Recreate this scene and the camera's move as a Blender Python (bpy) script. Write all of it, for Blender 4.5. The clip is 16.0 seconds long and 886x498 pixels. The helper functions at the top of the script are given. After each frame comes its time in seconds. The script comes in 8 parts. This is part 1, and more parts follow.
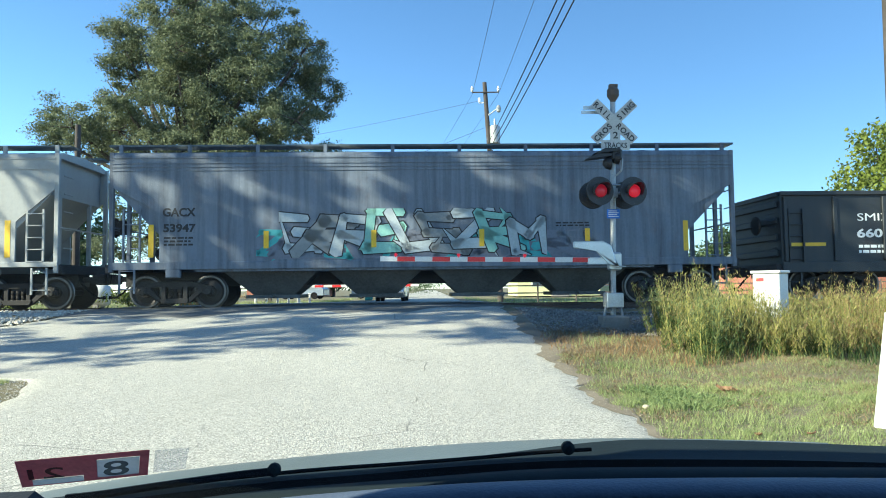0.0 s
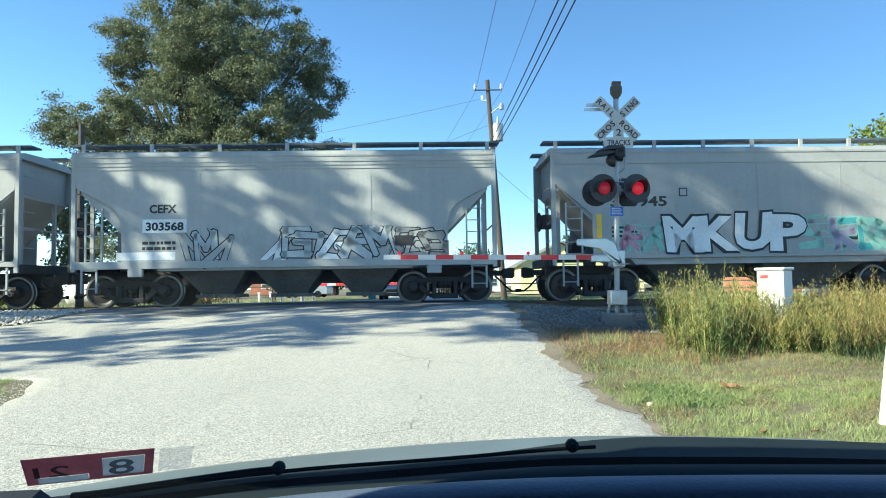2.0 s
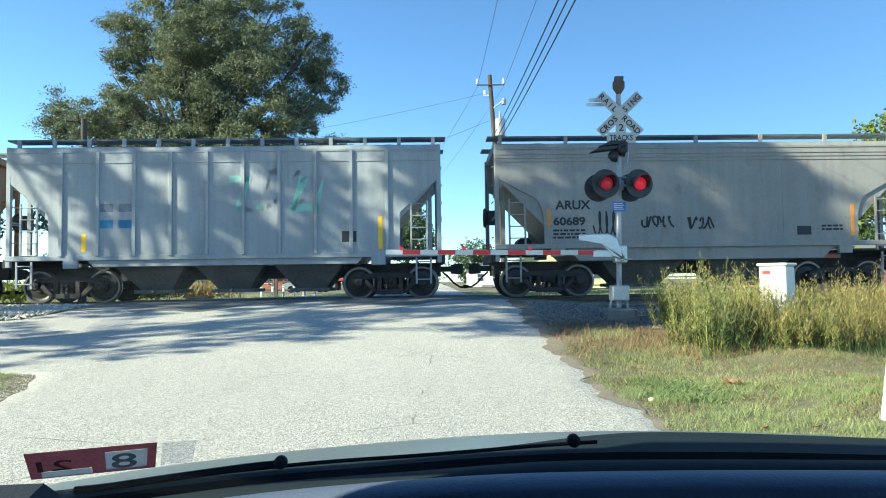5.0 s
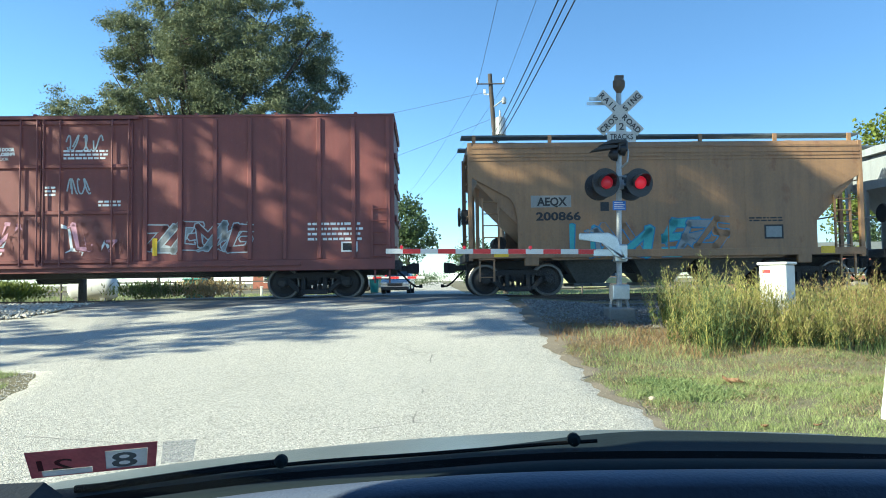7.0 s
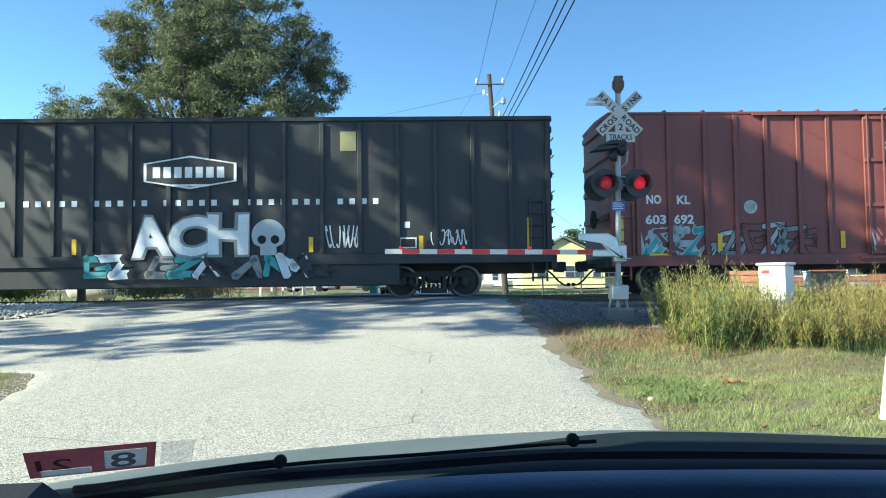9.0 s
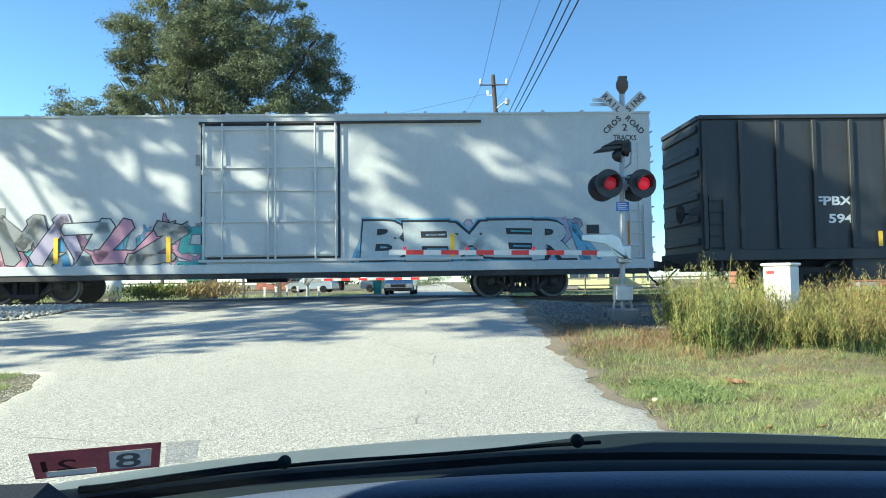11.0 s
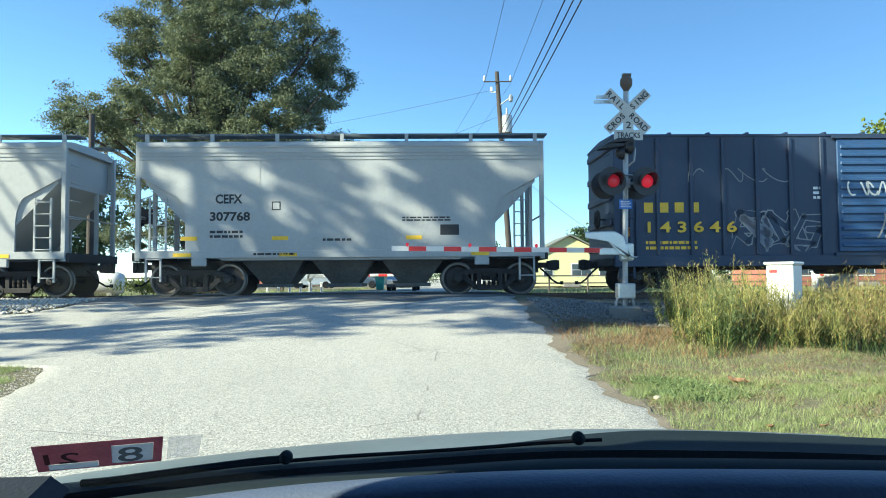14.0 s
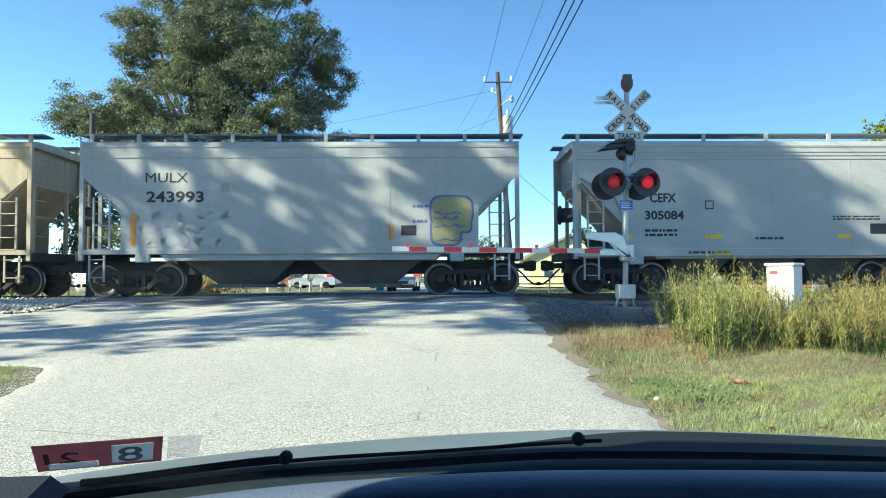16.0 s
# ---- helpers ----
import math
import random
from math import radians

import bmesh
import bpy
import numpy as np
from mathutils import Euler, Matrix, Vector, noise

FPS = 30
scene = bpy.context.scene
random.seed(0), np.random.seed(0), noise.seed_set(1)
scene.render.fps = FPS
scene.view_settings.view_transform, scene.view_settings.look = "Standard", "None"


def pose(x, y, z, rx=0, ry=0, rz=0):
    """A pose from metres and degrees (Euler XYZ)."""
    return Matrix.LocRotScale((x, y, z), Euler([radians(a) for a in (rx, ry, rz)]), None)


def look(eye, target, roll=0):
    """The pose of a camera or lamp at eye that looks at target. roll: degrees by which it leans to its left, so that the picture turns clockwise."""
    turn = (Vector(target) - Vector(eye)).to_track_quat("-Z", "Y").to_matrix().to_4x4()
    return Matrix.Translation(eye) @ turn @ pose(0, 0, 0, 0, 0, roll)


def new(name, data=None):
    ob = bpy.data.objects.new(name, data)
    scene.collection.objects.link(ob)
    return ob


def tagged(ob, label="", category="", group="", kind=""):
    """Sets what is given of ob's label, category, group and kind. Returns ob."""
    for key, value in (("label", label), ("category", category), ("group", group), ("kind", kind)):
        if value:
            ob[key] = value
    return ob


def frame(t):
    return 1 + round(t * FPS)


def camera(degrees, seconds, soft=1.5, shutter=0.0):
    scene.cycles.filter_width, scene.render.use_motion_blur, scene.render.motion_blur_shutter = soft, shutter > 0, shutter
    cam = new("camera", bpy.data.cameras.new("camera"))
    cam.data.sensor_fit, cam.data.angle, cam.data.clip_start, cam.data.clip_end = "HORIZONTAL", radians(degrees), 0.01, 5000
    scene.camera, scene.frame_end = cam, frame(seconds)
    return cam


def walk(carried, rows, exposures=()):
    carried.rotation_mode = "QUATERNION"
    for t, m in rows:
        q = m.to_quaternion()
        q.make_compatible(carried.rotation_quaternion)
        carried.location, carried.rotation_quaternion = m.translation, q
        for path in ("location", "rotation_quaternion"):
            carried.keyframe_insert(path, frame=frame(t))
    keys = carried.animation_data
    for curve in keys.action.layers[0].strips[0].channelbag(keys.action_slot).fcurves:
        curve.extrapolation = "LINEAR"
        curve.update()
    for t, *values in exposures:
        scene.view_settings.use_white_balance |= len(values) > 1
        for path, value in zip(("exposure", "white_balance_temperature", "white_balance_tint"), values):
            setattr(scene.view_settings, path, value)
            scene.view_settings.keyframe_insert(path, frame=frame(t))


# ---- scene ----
# ---- camera: a phone held inside a standing car ----
FOV = 2 * math.degrees(math.atan(784 / 1250))
EYE = (0.0, 0.0, 1.25)
VIEW = [(0.0, -0.936, 3.212, 0.664), (0.5, -0.822, 3.172, 0.723), (1.0, -0.742, 3.134, 0.78), (1.5, -0.695, 3.097, 0.828),
        (2.0, -0.661, 3.055, 0.854), (2.5, -0.619, 3.006, 0.869), (3.0, -0.571, 2.941, 0.86), (3.5, -0.54, 2.864, 0.825),
        (4.0, -0.523, 2.787, 0.789), (6.5, -0.471, 2.585, 0.782), (7.0, -0.476, 2.585, 0.773), (7.5, -0.497, 2.582, 0.756),
        (8.0, -0.534, 2.578, 0.732), (8.5, -0.555, 2.584, 0.71), (9.0, -0.541, 2.607, 0.734), (11.5, -0.137, 2.676, 0.726),
        (12.0, -0.112, 2.623, 0.608), (12.5, -0.079, 2.553, 0.539), (13.0, -0.038, 2.48, 0.498), (13.5, -0.012, 2.427, 0.444),
        (14.0, -0.005, 2.396, 0.39), (14.5, -0.001, 2.383, 0.361), (15.0, 0.003, 2.384, 0.349), (15.5, 0.012, 2.401, 0.32),
        (16.0, 0.021, 2.432, 0.268)]
cam = camera(FOV, 16.0, soft=1.0)
walk(cam, [(t, pose(*EYE, 90 + p, 0, y) @ pose(0, 0, 0, 0, 0, -r)) for t, y, p, r in VIEW], [(0.0, 1.53, 5250, -3), (16.0, 1.53, 5250, -3)])

# ---- light ----
SUN_TO = Vector((-1.0, -0.50, 0.60)).normalized()
world = bpy.data.worlds.new("sky")
scene.world = world
world.use_nodes = True
sky = world.node_tree.nodes.new("ShaderNodeTexSky")
sky.sky_type, sky.sun_disc = "NISHITA", False
sky.sun_elevation = math.asin(SUN_TO.z)
sky.sun_rotation = -math.atan2(SUN_TO.x, SUN_TO.y)
sky.air_density, sky.dust_density, sky.ozone_density = 0.9, 0.0, 2.4
bg = world.node_tree.nodes["Background"]
bg.inputs["Strength"].default_value = 0.074
world.node_tree.links.new(sky.outputs[0], bg.inputs[0])
sun = new("sun", bpy.data.lights.new("sun", "SUN"))
sun.data.energy, sun.data.angle, sun.data.color = 4.8, radians(0.53), (1.0, 0.82, 0.56)
sun.matrix_world = look((-60, -25, 40), Vector((-60, -25, 40)) - SUN_TO)


# ---- materials ----
def ramp(nt, fac, stops):
    r = nt.nodes.new("ShaderNodeValToRGB")
    while len(r.color_ramp.elements) < len(stops):
        r.color_ramp.elements.new(0.5)
    for e, (p, c) in zip(r.color_ramp.elements, stops):
        e.position, e.color = p, (*c, 1)
    nt.links.new(fac, r.inputs[0])
    return r.outputs[0]


def noise_node(nt, vec, scale, detail=4.0, rough=0.55):
    n = nt.nodes.new("ShaderNodeTexNoise")
    n.inputs["Scale"].default_value, n.inputs["Detail"].default_value = scale, detail
    n.inputs["Roughness"].default_value = rough
    nt.links.new(vec, n.inputs["Vector"])
    return n.outputs["Fac"]


def mapped(nt, sx=1, sy=1, sz=1):
    tc = nt.nodes.new("ShaderNodeTexCoord")
    mp = nt.nodes.new("ShaderNodeMapping")
    mp.inputs["Scale"].default_value = (sx, sy, sz)
    nt.links.new(tc.outputs["Object"], mp.inputs[0])
    return mp.outputs[0]


def mixed(nt, fac, a, b, mode="MIX"):
    m = nt.nodes.new("ShaderNodeMix")
    m.data_type, m.blend_type = "RGBA", mode
    for sock, v in ((m.inputs[0], fac), (m.inputs[6], a), (m.inputs[7], b)):
        if isinstance(v, bpy.types.NodeSocket):
            nt.links.new(v, sock)
        elif isinstance(v, (int, float)):
            sock.default_value = v
        else:
            sock.default_value = (*v, 1)
    return m.outputs[2]


def base(name, rough=0.6, metal=0.0):
    m = bpy.data.materials.new(name)
    m.use_nodes = True
    b = m.node_tree.nodes["Principled BSDF"]
    b.inputs["Roughness"].default_value, b.inputs["Metallic"].default_value = rough, metal
    return m, m.node_tree, b


def bumped(nt, b, h, strength=0.3, dist=0.01):
    n = nt.nodes.new("ShaderNodeBump")
    n.inputs["Strength"].default_value, n.inputs["Distance"].default_value = strength, dist
    nt.links.new(h, n.inputs["Height"])
    nt.links.new(n.outputs[0], b.inputs["Normal"])


def scaled(c, k):
    return tuple(min(1.0, v * k) for v in c)


def plain(name, col, rough=0.6, metal=0.0, big=1.5, fine=40.0, var=0.25, bump=0.15):
    """Colour that varies at two scales, with a fine relief."""
    m, nt, b = base(name, rough, metal)
    v = mapped(nt)
    f1, f2 = noise_node(nt, v, big), noise_node(nt, v, fine, 3)
    c = ramp(nt, f1, [(0.3, scaled(col, 1 - var)), (0.7, scaled(col, 1 + var))])
    c = mixed(nt, 0.35, c, ramp(nt, f2, [(0.35, scaled(col, 1 - var)), (0.65, scaled(col, 1 + var))]))
    nt.links.new(c, b.inputs["Base Color"])
    if bump:
        bumped(nt, b, f2, bump, 0.004)
    return m


def car_paint(name, col, dirt, streak=0.5, rust=0.0, rough=0.55):
    """Weathered rolling-stock paint: runs of dirt down the sheets, blotches, spots of rust."""
    m, nt, b = base(name, rough)
    runs = noise_node(nt, mapped(nt, 5.0, 5.0, 0.28), 1.0, 6, 0.65)
    blot = noise_node(nt, mapped(nt, 0.5, 0.5, 0.9), 1.0, 5, 0.6)
    fine = noise_node(nt, mapped(nt, 14, 14, 14), 1.0, 4, 0.6)
    c = ramp(nt, blot, [(0.25, scaled(col, 0.84)), (0.75, scaled(col, 1.12))])
    dirty = ramp(nt, runs, [(0.42, (0, 0, 0)), (0.72, (streak, streak, streak))])
    c = mixed(nt, dirty, c, dirt)
    c = mixed(nt, 0.25, c, ramp(nt, fine, [(0.3, scaled(col, 0.7)), (0.7, scaled(col, 1.2))]))
    if rust:
        spots = ramp(nt, noise_node(nt, mapped(nt, 2.2, 2.2, 1.1), 1.0, 8, 0.75), [(0.56, (0, 0, 0)), (0.66, (rust, rust, rust))])
        c = mixed(nt, spots, c, (0.16, 0.06, 0.025))
    nt.links.new(c, b.inputs["Base Color"])
    bumped(nt, b, blot, 0.12, 0.03)
    return m


def emissive(name, col, strength):
    m, nt, b = base(name, 0.3)
    b.inputs["Base Color"].default_value = (*col, 1)
    b.inputs["Emission Color"].default_value = (*col, 1)
    b.inputs["Emission Strength"].default_value = strength
    return m


def leaf_material(name, low, high, trans=0.35):
    m, nt, b = base(name, 0.6)
    b.inputs["Specular IOR Level"].default_value = 0.3
    g = nt.nodes.new("ShaderNodeNewGeometry")
    big = noise_node(nt, mapped(nt), 0.35, 3)
    c = ramp(nt, g.outputs["Random Per Island"], [(0.0, low), (0.75, high), (1.0, scaled(high, 1.5))])
    c = mixed(nt, 0.5, c, ramp(nt, big, [(0.3, low), (0.7, scaled(high, 1.15))]))
    nt.links.new(c, b.inputs["Base Color"])
    t = nt.nodes.new("ShaderNodeBsdfTranslucent")
    nt.links.new(c, t.inputs[0])
    mx = nt.nodes.new("ShaderNodeMixShader")
    mx.inputs[0].default_value = trans
    out = nt.nodes["Material Output"]
    nt.links.new(b.outputs[0], mx.inputs[1]); nt.links.new(t.outputs[0], mx.inputs[2])
    nt.links.new(mx.outputs[0], out.inputs[0])
    return m


def bark_material():
    m, nt, b = base("bark", 0.9)
    f = noise_node(nt, mapped(nt, 6, 6, 1.2), 2.0, 6, 0.7)
    nt.links.new(ramp(nt, f, [(0.3, (0.03, 0.023, 0.018)), (0.7, (0.11, 0.09, 0.07))]), b.inputs["Base Color"])
    bumped(nt, b, f, 0.8, 0.03)
    return m


def chipseal_material():
    """Pale worn chip-seal with stones, tyre paths, hairline cracks and patches."""
    m, nt, b = base("chipseal", 0.9)
    v = mapped(nt)
    stones = nt.nodes.new("ShaderNodeTexVoronoi")
    stones.inputs["Scale"].default_value = 85
    nt.links.new(v, stones.inputs["Vector"])
    grain = noise_node(nt, v, 60, 3, 0.7)
    blot = noise_node(nt, v, 0.5, 5, 0.6)
    track = noise_node(nt, mapped(nt, 1.1, 0.07, 1), 1.0, 3)
    c = ramp(nt, blot, [(0.3, (0.36, 0.345, 0.295)), (0.7, (0.5, 0.475, 0.41))])
    c = mixed(nt, 0.4, c, ramp(nt, track, [(0.35, (0.3, 0.29, 0.265)), (0.65, (0.5, 0.475, 0.43))]))
    c = mixed(nt, 0.68, c, ramp(nt, stones.outputs["Color"], [(0.08, (0.12, 0.112, 0.095)), (0.5, (0.42, 0.4, 0.345)), (0.92, (0.82, 0.77, 0.66))]))
    cr = nt.nodes.new("ShaderNodeTexVoronoi")
    cr.feature = "DISTANCE_TO_EDGE"
    cr.inputs["Scale"].default_value = 0.28
    wob = nt.nodes.new("ShaderNodeTexNoise")
    wob.inputs["Scale"].default_value = 2.5
    nt.links.new(v, wob.inputs["Vector"])
    nt.links.new(mixed(nt, 0.06, v, wob.outputs["Color"], "ADD"), cr.inputs["Vector"])
    crack = ramp(nt, cr.outputs["Distance"], [(0.0, (1, 1, 1)), (0.004, (0, 0, 0))])
    gaps = ramp(nt, noise_node(nt, v, 0.6, 2), [(0.5, (0, 0, 0)), (0.58, (0.75, 0.75, 0.75))])
    c = mixed(nt, mixed(nt, 1.0, crack, gaps, "MULTIPLY"), c, (0.09, 0.085, 0.08))
    nt.links.new(c, b.inputs["Base Color"])
    bumped(nt, b, grain, 0.8, 0.016)
    return m


def soil_material():
    m, nt, b = base("soil", 0.95)
    v = mapped(nt)
    big, mid, fine = noise_node(nt, v, 0.25, 5), noise_node(nt, v, 1.6, 5, 0.65), noise_node(nt, v, 30, 4, 0.7)
    c = ramp(nt, big, [(0.35, (0.1, 0.1, 0.05)), (0.55, (0.15, 0.125, 0.075)), (0.75, (0.19, 0.15, 0.1))])
    c = mixed(nt, 0.55, c, ramp(nt, mid, [(0.35, (0.07, 0.075, 0.03)), (0.55, (0.16, 0.135, 0.07)), (0.7, (0.26, 0.2, 0.13))]))
    c = mixed(nt, 0.4, c, ramp(nt, fine, [(0.3, (0.07, 0.065, 0.03)), (0.7, (0.34, 0.3, 0.19))]))
    nt.links.new(c, b.inputs["Base Color"])
    bumped(nt, b, fine, 0.8, 0.02)
    return m


def stone_material(name, lo, hi):
    m, nt, b = base(name, 0.9)
    g = nt.nodes.new("ShaderNodeNewGeometry")
    c = ramp(nt, g.outputs["Random Per Island"], [(0, lo), (1, hi)])
    f = noise_node(nt, mapped(nt), 25, 3)
    nt.links.new(mixed(nt, 0.3, c, ramp(nt, f, [(0.3, lo), (0.7, hi)])), b.inputs["Base Color"])
    bumped(nt, b, f, 0.4, 0.01)
    return m


M = {
    "chipseal": chipseal_material(), "soil": soil_material(), "bark": bark_material(),
    "ballast": stone_material("ballast", (0.08, 0.075, 0.07), (0.34, 0.32, 0.29)),
    "pale_gravel": stone_material("pale_gravel", (0.3, 0.27, 0.22), (0.6, 0.56, 0.48)),
    "edge_dirt": stone_material("edge_dirt", (0.22, 0.17, 0.11), (0.5, 0.43, 0.32)),
    "margin": plain("brown_margin_soil", (0.2, 0.165, 0.115), 0.95, 0, 1.5, 35, 0.35, 0.6),
    "asphalt": plain("asphalt_and_shade", (0.15, 0.147, 0.14), 0.9, 0, 0.8, 45, 0.35, 0.7),
    "rail": plain("rail_steel", (0.09, 0.065, 0.05), 0.55, 0.6, 2, 30, 0.4),
    "tie": plain("creosoted_wood", (0.06, 0.045, 0.035), 0.9, 0, 2, 20, 0.4, 0.5),
    "steel": plain("wheel_steel", (0.045, 0.04, 0.037), 0.5, 0.5, 2, 25, 0.35),
    "tread": plain("worn_tread", (0.17, 0.16, 0.15), 0.42, 0.85, 3, 30, 0.25),
    "truck": plain("truck_iron", (0.032, 0.028, 0.026), 0.75, 0.2, 2, 25, 0.45, 0.4),
    "under": plain("grimy_underframe", (0.045, 0.042, 0.04), 0.8, 0.1, 1.3, 18, 0.45, 0.3),
    "bay": plain("grimy_bay_paint", (0.11, 0.108, 0.1), 0.75, 0, 1.2, 16, 0.45, 0.3),
    "old_pole": plain("dark_weathered_pole", (0.065, 0.055, 0.048), 0.9, 0, 3, 25, 0.3, 0.5),
    "galv": plain("galvanised_steel", (0.36, 0.37, 0.38), 0.5, 0.6, 3, 30, 0.18),
    "aluminium": plain("cast_aluminium", (0.62, 0.64, 0.64), 0.4, 0.7, 2.5, 25, 0.15),
    # grating darkened to stand for its unlit underside against the sky
    "walkway": plain("shade_dark_grating", (0.12, 0.14, 0.15), 0.6, 0.4, 3, 30, 0.25),
    "white": plain("white_enamel", (0.64, 0.64, 0.62), 0.45, 0, 2, 30, 0.08, 0.05),
    # enamel white made greyer, with the signal's shade put into the colour
    "sign_white": plain("shade_grey_sign_white", (0.5, 0.5, 0.48), 0.5, 0, 2.5, 30, 0.14, 0.05),
    "red": plain("red_sheeting", (0.55, 0.03, 0.03), 0.45, 0, 3, 30, 0.15, 0.05),
    "black": plain("black_enamel", (0.018, 0.018, 0.02), 0.5, 0, 3, 30, 0.3, 0.05),
    "blue": plain("blue_sign", (0.03, 0.13, 0.5), 0.5, 0, 3, 30, 0.15, 0.05),
    "yellow": plain("yellow_reflector", (0.75, 0.48, 0.02), 0.5, 0, 3, 30, 0.15, 0.05),
    "lens_lit": emissive("lit_red_lens", (0.55, 0.01, 0.025), 0.22),
    "lens_dim": emissive("dim_red_lens", (0.28, 0.008, 0.018), 0.2),
    "concrete": plain("concrete", (0.24, 0.23, 0.21), 0.9, 0, 2, 20, 0.2, 0.5),
    "pole": plain("weathered_pole", (0.11, 0.09, 0.075), 0.9, 0, 3, 25, 0.3, 0.5),
    "wire": plain("cable", (0.02, 0.02, 0.022), 0.6, 0.2, 3, 30, 0.2, 0),
    "rubber": plain("rubber", (0.007, 0.007, 0.008), 0.8, 0, 6, 60, 0.3, 0.1),
    # blue raised in this colour to stand for sky sheen on the dashboard
    "dash": plain("dashboard_vinyl", (0.095, 0.118, 0.17), 0.45, 0, 5, 220, 0.15, 0.25),
    "cowl": plain("cowl_plastic", (0.02, 0.028, 0.032), 0.7, 0, 4, 120, 0.2, 0.15),
    "pillar": plain("pillar_vinyl", (0.014, 0.017, 0.021), 0.6, 0, 5, 200, 0.15, 0.2),
    "hood": plain("car_paint_grey", (0.16, 0.19, 0.19), 0.4, 0.1, 4, 90, 0.08, 0.02),
    "leaf": leaf_material("oak_leaf", (0.05, 0.075, 0.036), (0.21, 0.23, 0.125)),
    "leaf_warm": leaf_material("lime_leaf", (0.07, 0.1, 0.015), (0.2, 0.24, 0.04)),
    "leaf_far": leaf_material("far_leaf", (0.035, 0.06, 0.025), (0.1, 0.14, 0.05)),
    "grass": leaf_material("grass_blade", (0.115, 0.165, 0.052), (0.41, 0.45, 0.185), 0.4),
    "weed": leaf_material("weed_blade", (0.12, 0.13, 0.035), (0.4, 0.37, 0.11), 0.4),
    "straw": leaf_material("dry_blade", (0.25, 0.17, 0.07), (0.48, 0.38, 0.18), 0.3),
    "litter": leaf_material("brown_litter", (0.09, 0.065, 0.035), (0.3, 0.22, 0.12), 0.15),
    "clover": leaf_material("clover_leaf", (0.09, 0.135, 0.045), (0.29, 0.35, 0.14), 0.35),
    # darker copy of the herb leaf, painting in shade low in the weeds
    "herb_shade": leaf_material("shaded_herb_leaf", (0.03, 0.052, 0.014), (0.09, 0.13, 0.035), 0.3),
    "rusty": leaf_material("rust_brown_stem", (0.12, 0.065, 0.03), (0.32, 0.2, 0.09), 0.25),
    "herb": leaf_material("herb_leaf", (0.06, 0.088, 0.028), (0.19, 0.225, 0.085), 0.35),
}


M["cowl"].node_tree.nodes["Principled BSDF"].inputs["Specular IOR Level"].default_value = 0.06
M["dash"].node_tree.nodes["Principled BSDF"].inputs["Specular IOR Level"].default_value = 0.4
M["rubber"].node_tree.nodes["Principled BSDF"].inputs["Specular IOR Level"].default_value = 0.2


# ---- mesh helpers ----
def cube(bm, x0, x1, y0, y1, z0, z1):
    v = [bm.verts.new(p) for p in ((x0, y0, z0), (x1, y0, z0), (x1, y1, z0), (x0, y1, z0), (x0, y0, z1), (x1, y0, z1), (x1, y1, z1), (x0, y1, z1))]
    for f in ((3, 2, 1, 0), (4, 5, 6, 7), (0, 1, 5, 4), (1, 2, 6, 5), (2, 3, 7, 6), (3, 0, 4, 7)):
        bm.faces.new([v[i] for i in f])
    return v


def tube(bm, a, b, r, n=8, r2=None):
    a, b = Vector(a), Vector(b)
    q = (b - a).to_track_quat("Z", "Y")
    rings = []
    for p, rr in ((a, r), (b, r if r2 is None else r2)):
        rings.append([bm.verts.new(p + q @ Vector((rr * math.cos(k * math.tau / n), rr * math.sin(k * math.tau / n), 0))) for k in range(n)])
    for k in range(n):
        bm.faces.new((rings[0][k], rings[0][(k + 1) % n], rings[1][(k + 1) % n], rings[1][k]))
    bm.faces.new(rings[0][::-1]), bm.faces.new(rings[1])


def path_tube(bm, pts, r, n=6):
    for a, b in zip(pts, pts[1:]):
        tube(bm, a, b, r, n)


def prism(bm, poly, y0, y1):
    """A polygon in x and z (counter-clockwise seen from -y) made solid from y0 to y1."""
    a = [bm.verts.new((x, y0, z)) for x, z in poly]
    b = [bm.verts.new((x, y1, z)) for x, z in poly]
    bm.faces.new(a), bm.faces.new(b[::-1])
    for k in range(len(poly)):
        j = (k + 1) % len(poly)
        bm.faces.new((a[j], a[k], b[k], b[j]))


def turned(bm, prof, n=24, axis="y", centre=(0, 0, 0)):
    """A profile of (distance along the axis, radius) spun round the axis."""
    c = Vector(centre)
    rings = []
    for d, r in prof:
        ring = []
        for k in range(n):
            u, w = r * math.cos(k * math.tau / n), r * math.sin(k * math.tau / n)
            ring.append(bm.verts.new(c + Vector({"y": (u, d, w), "x": (d, u, w), "z": (u, w, d)}[axis])))
        rings.append(ring)
    for a, b in zip(rings, rings[1:]):
        for k in range(n):
            bm.faces.new((a[k], a[(k + 1) % n], b[(k + 1) % n], b[k]))
    for ring in (rings[0], rings[-1]):
        bm.faces.new(ring)


def mesh_of(name, bm, material, bevel=0.0, smooth=False):
    if bevel:
        bmesh.ops.bevel(bm, geom=bm.edges[:], offset=bevel, segments=1, affect="EDGES", clamp_overlap=True)
    bmesh.ops.recalc_face_normals(bm, faces=bm.faces[:])
    me = bpy.data.meshes.new(name)
    bm.to_mesh(me)
    bm.free()
    me.materials.append(material)
    if smooth:
        for p in me.polygons:
            p.use_smooth = True
    return me


def part(name, bm, material, parent, label="", bevel=0.0, smooth=False):
    ob = new(name, bm if isinstance(bm, bpy.types.Mesh) else mesh_of(name, bm, material, bevel, smooth))
    ob.parent = parent
    return tagged(ob, label)


def thing(name, m, label, category, group="", kind=""):
    ob = new(name)
    ob.empty_display_size = 0.2
    ob.matrix_world = m
    return tagged(ob, label, category, group, kind)


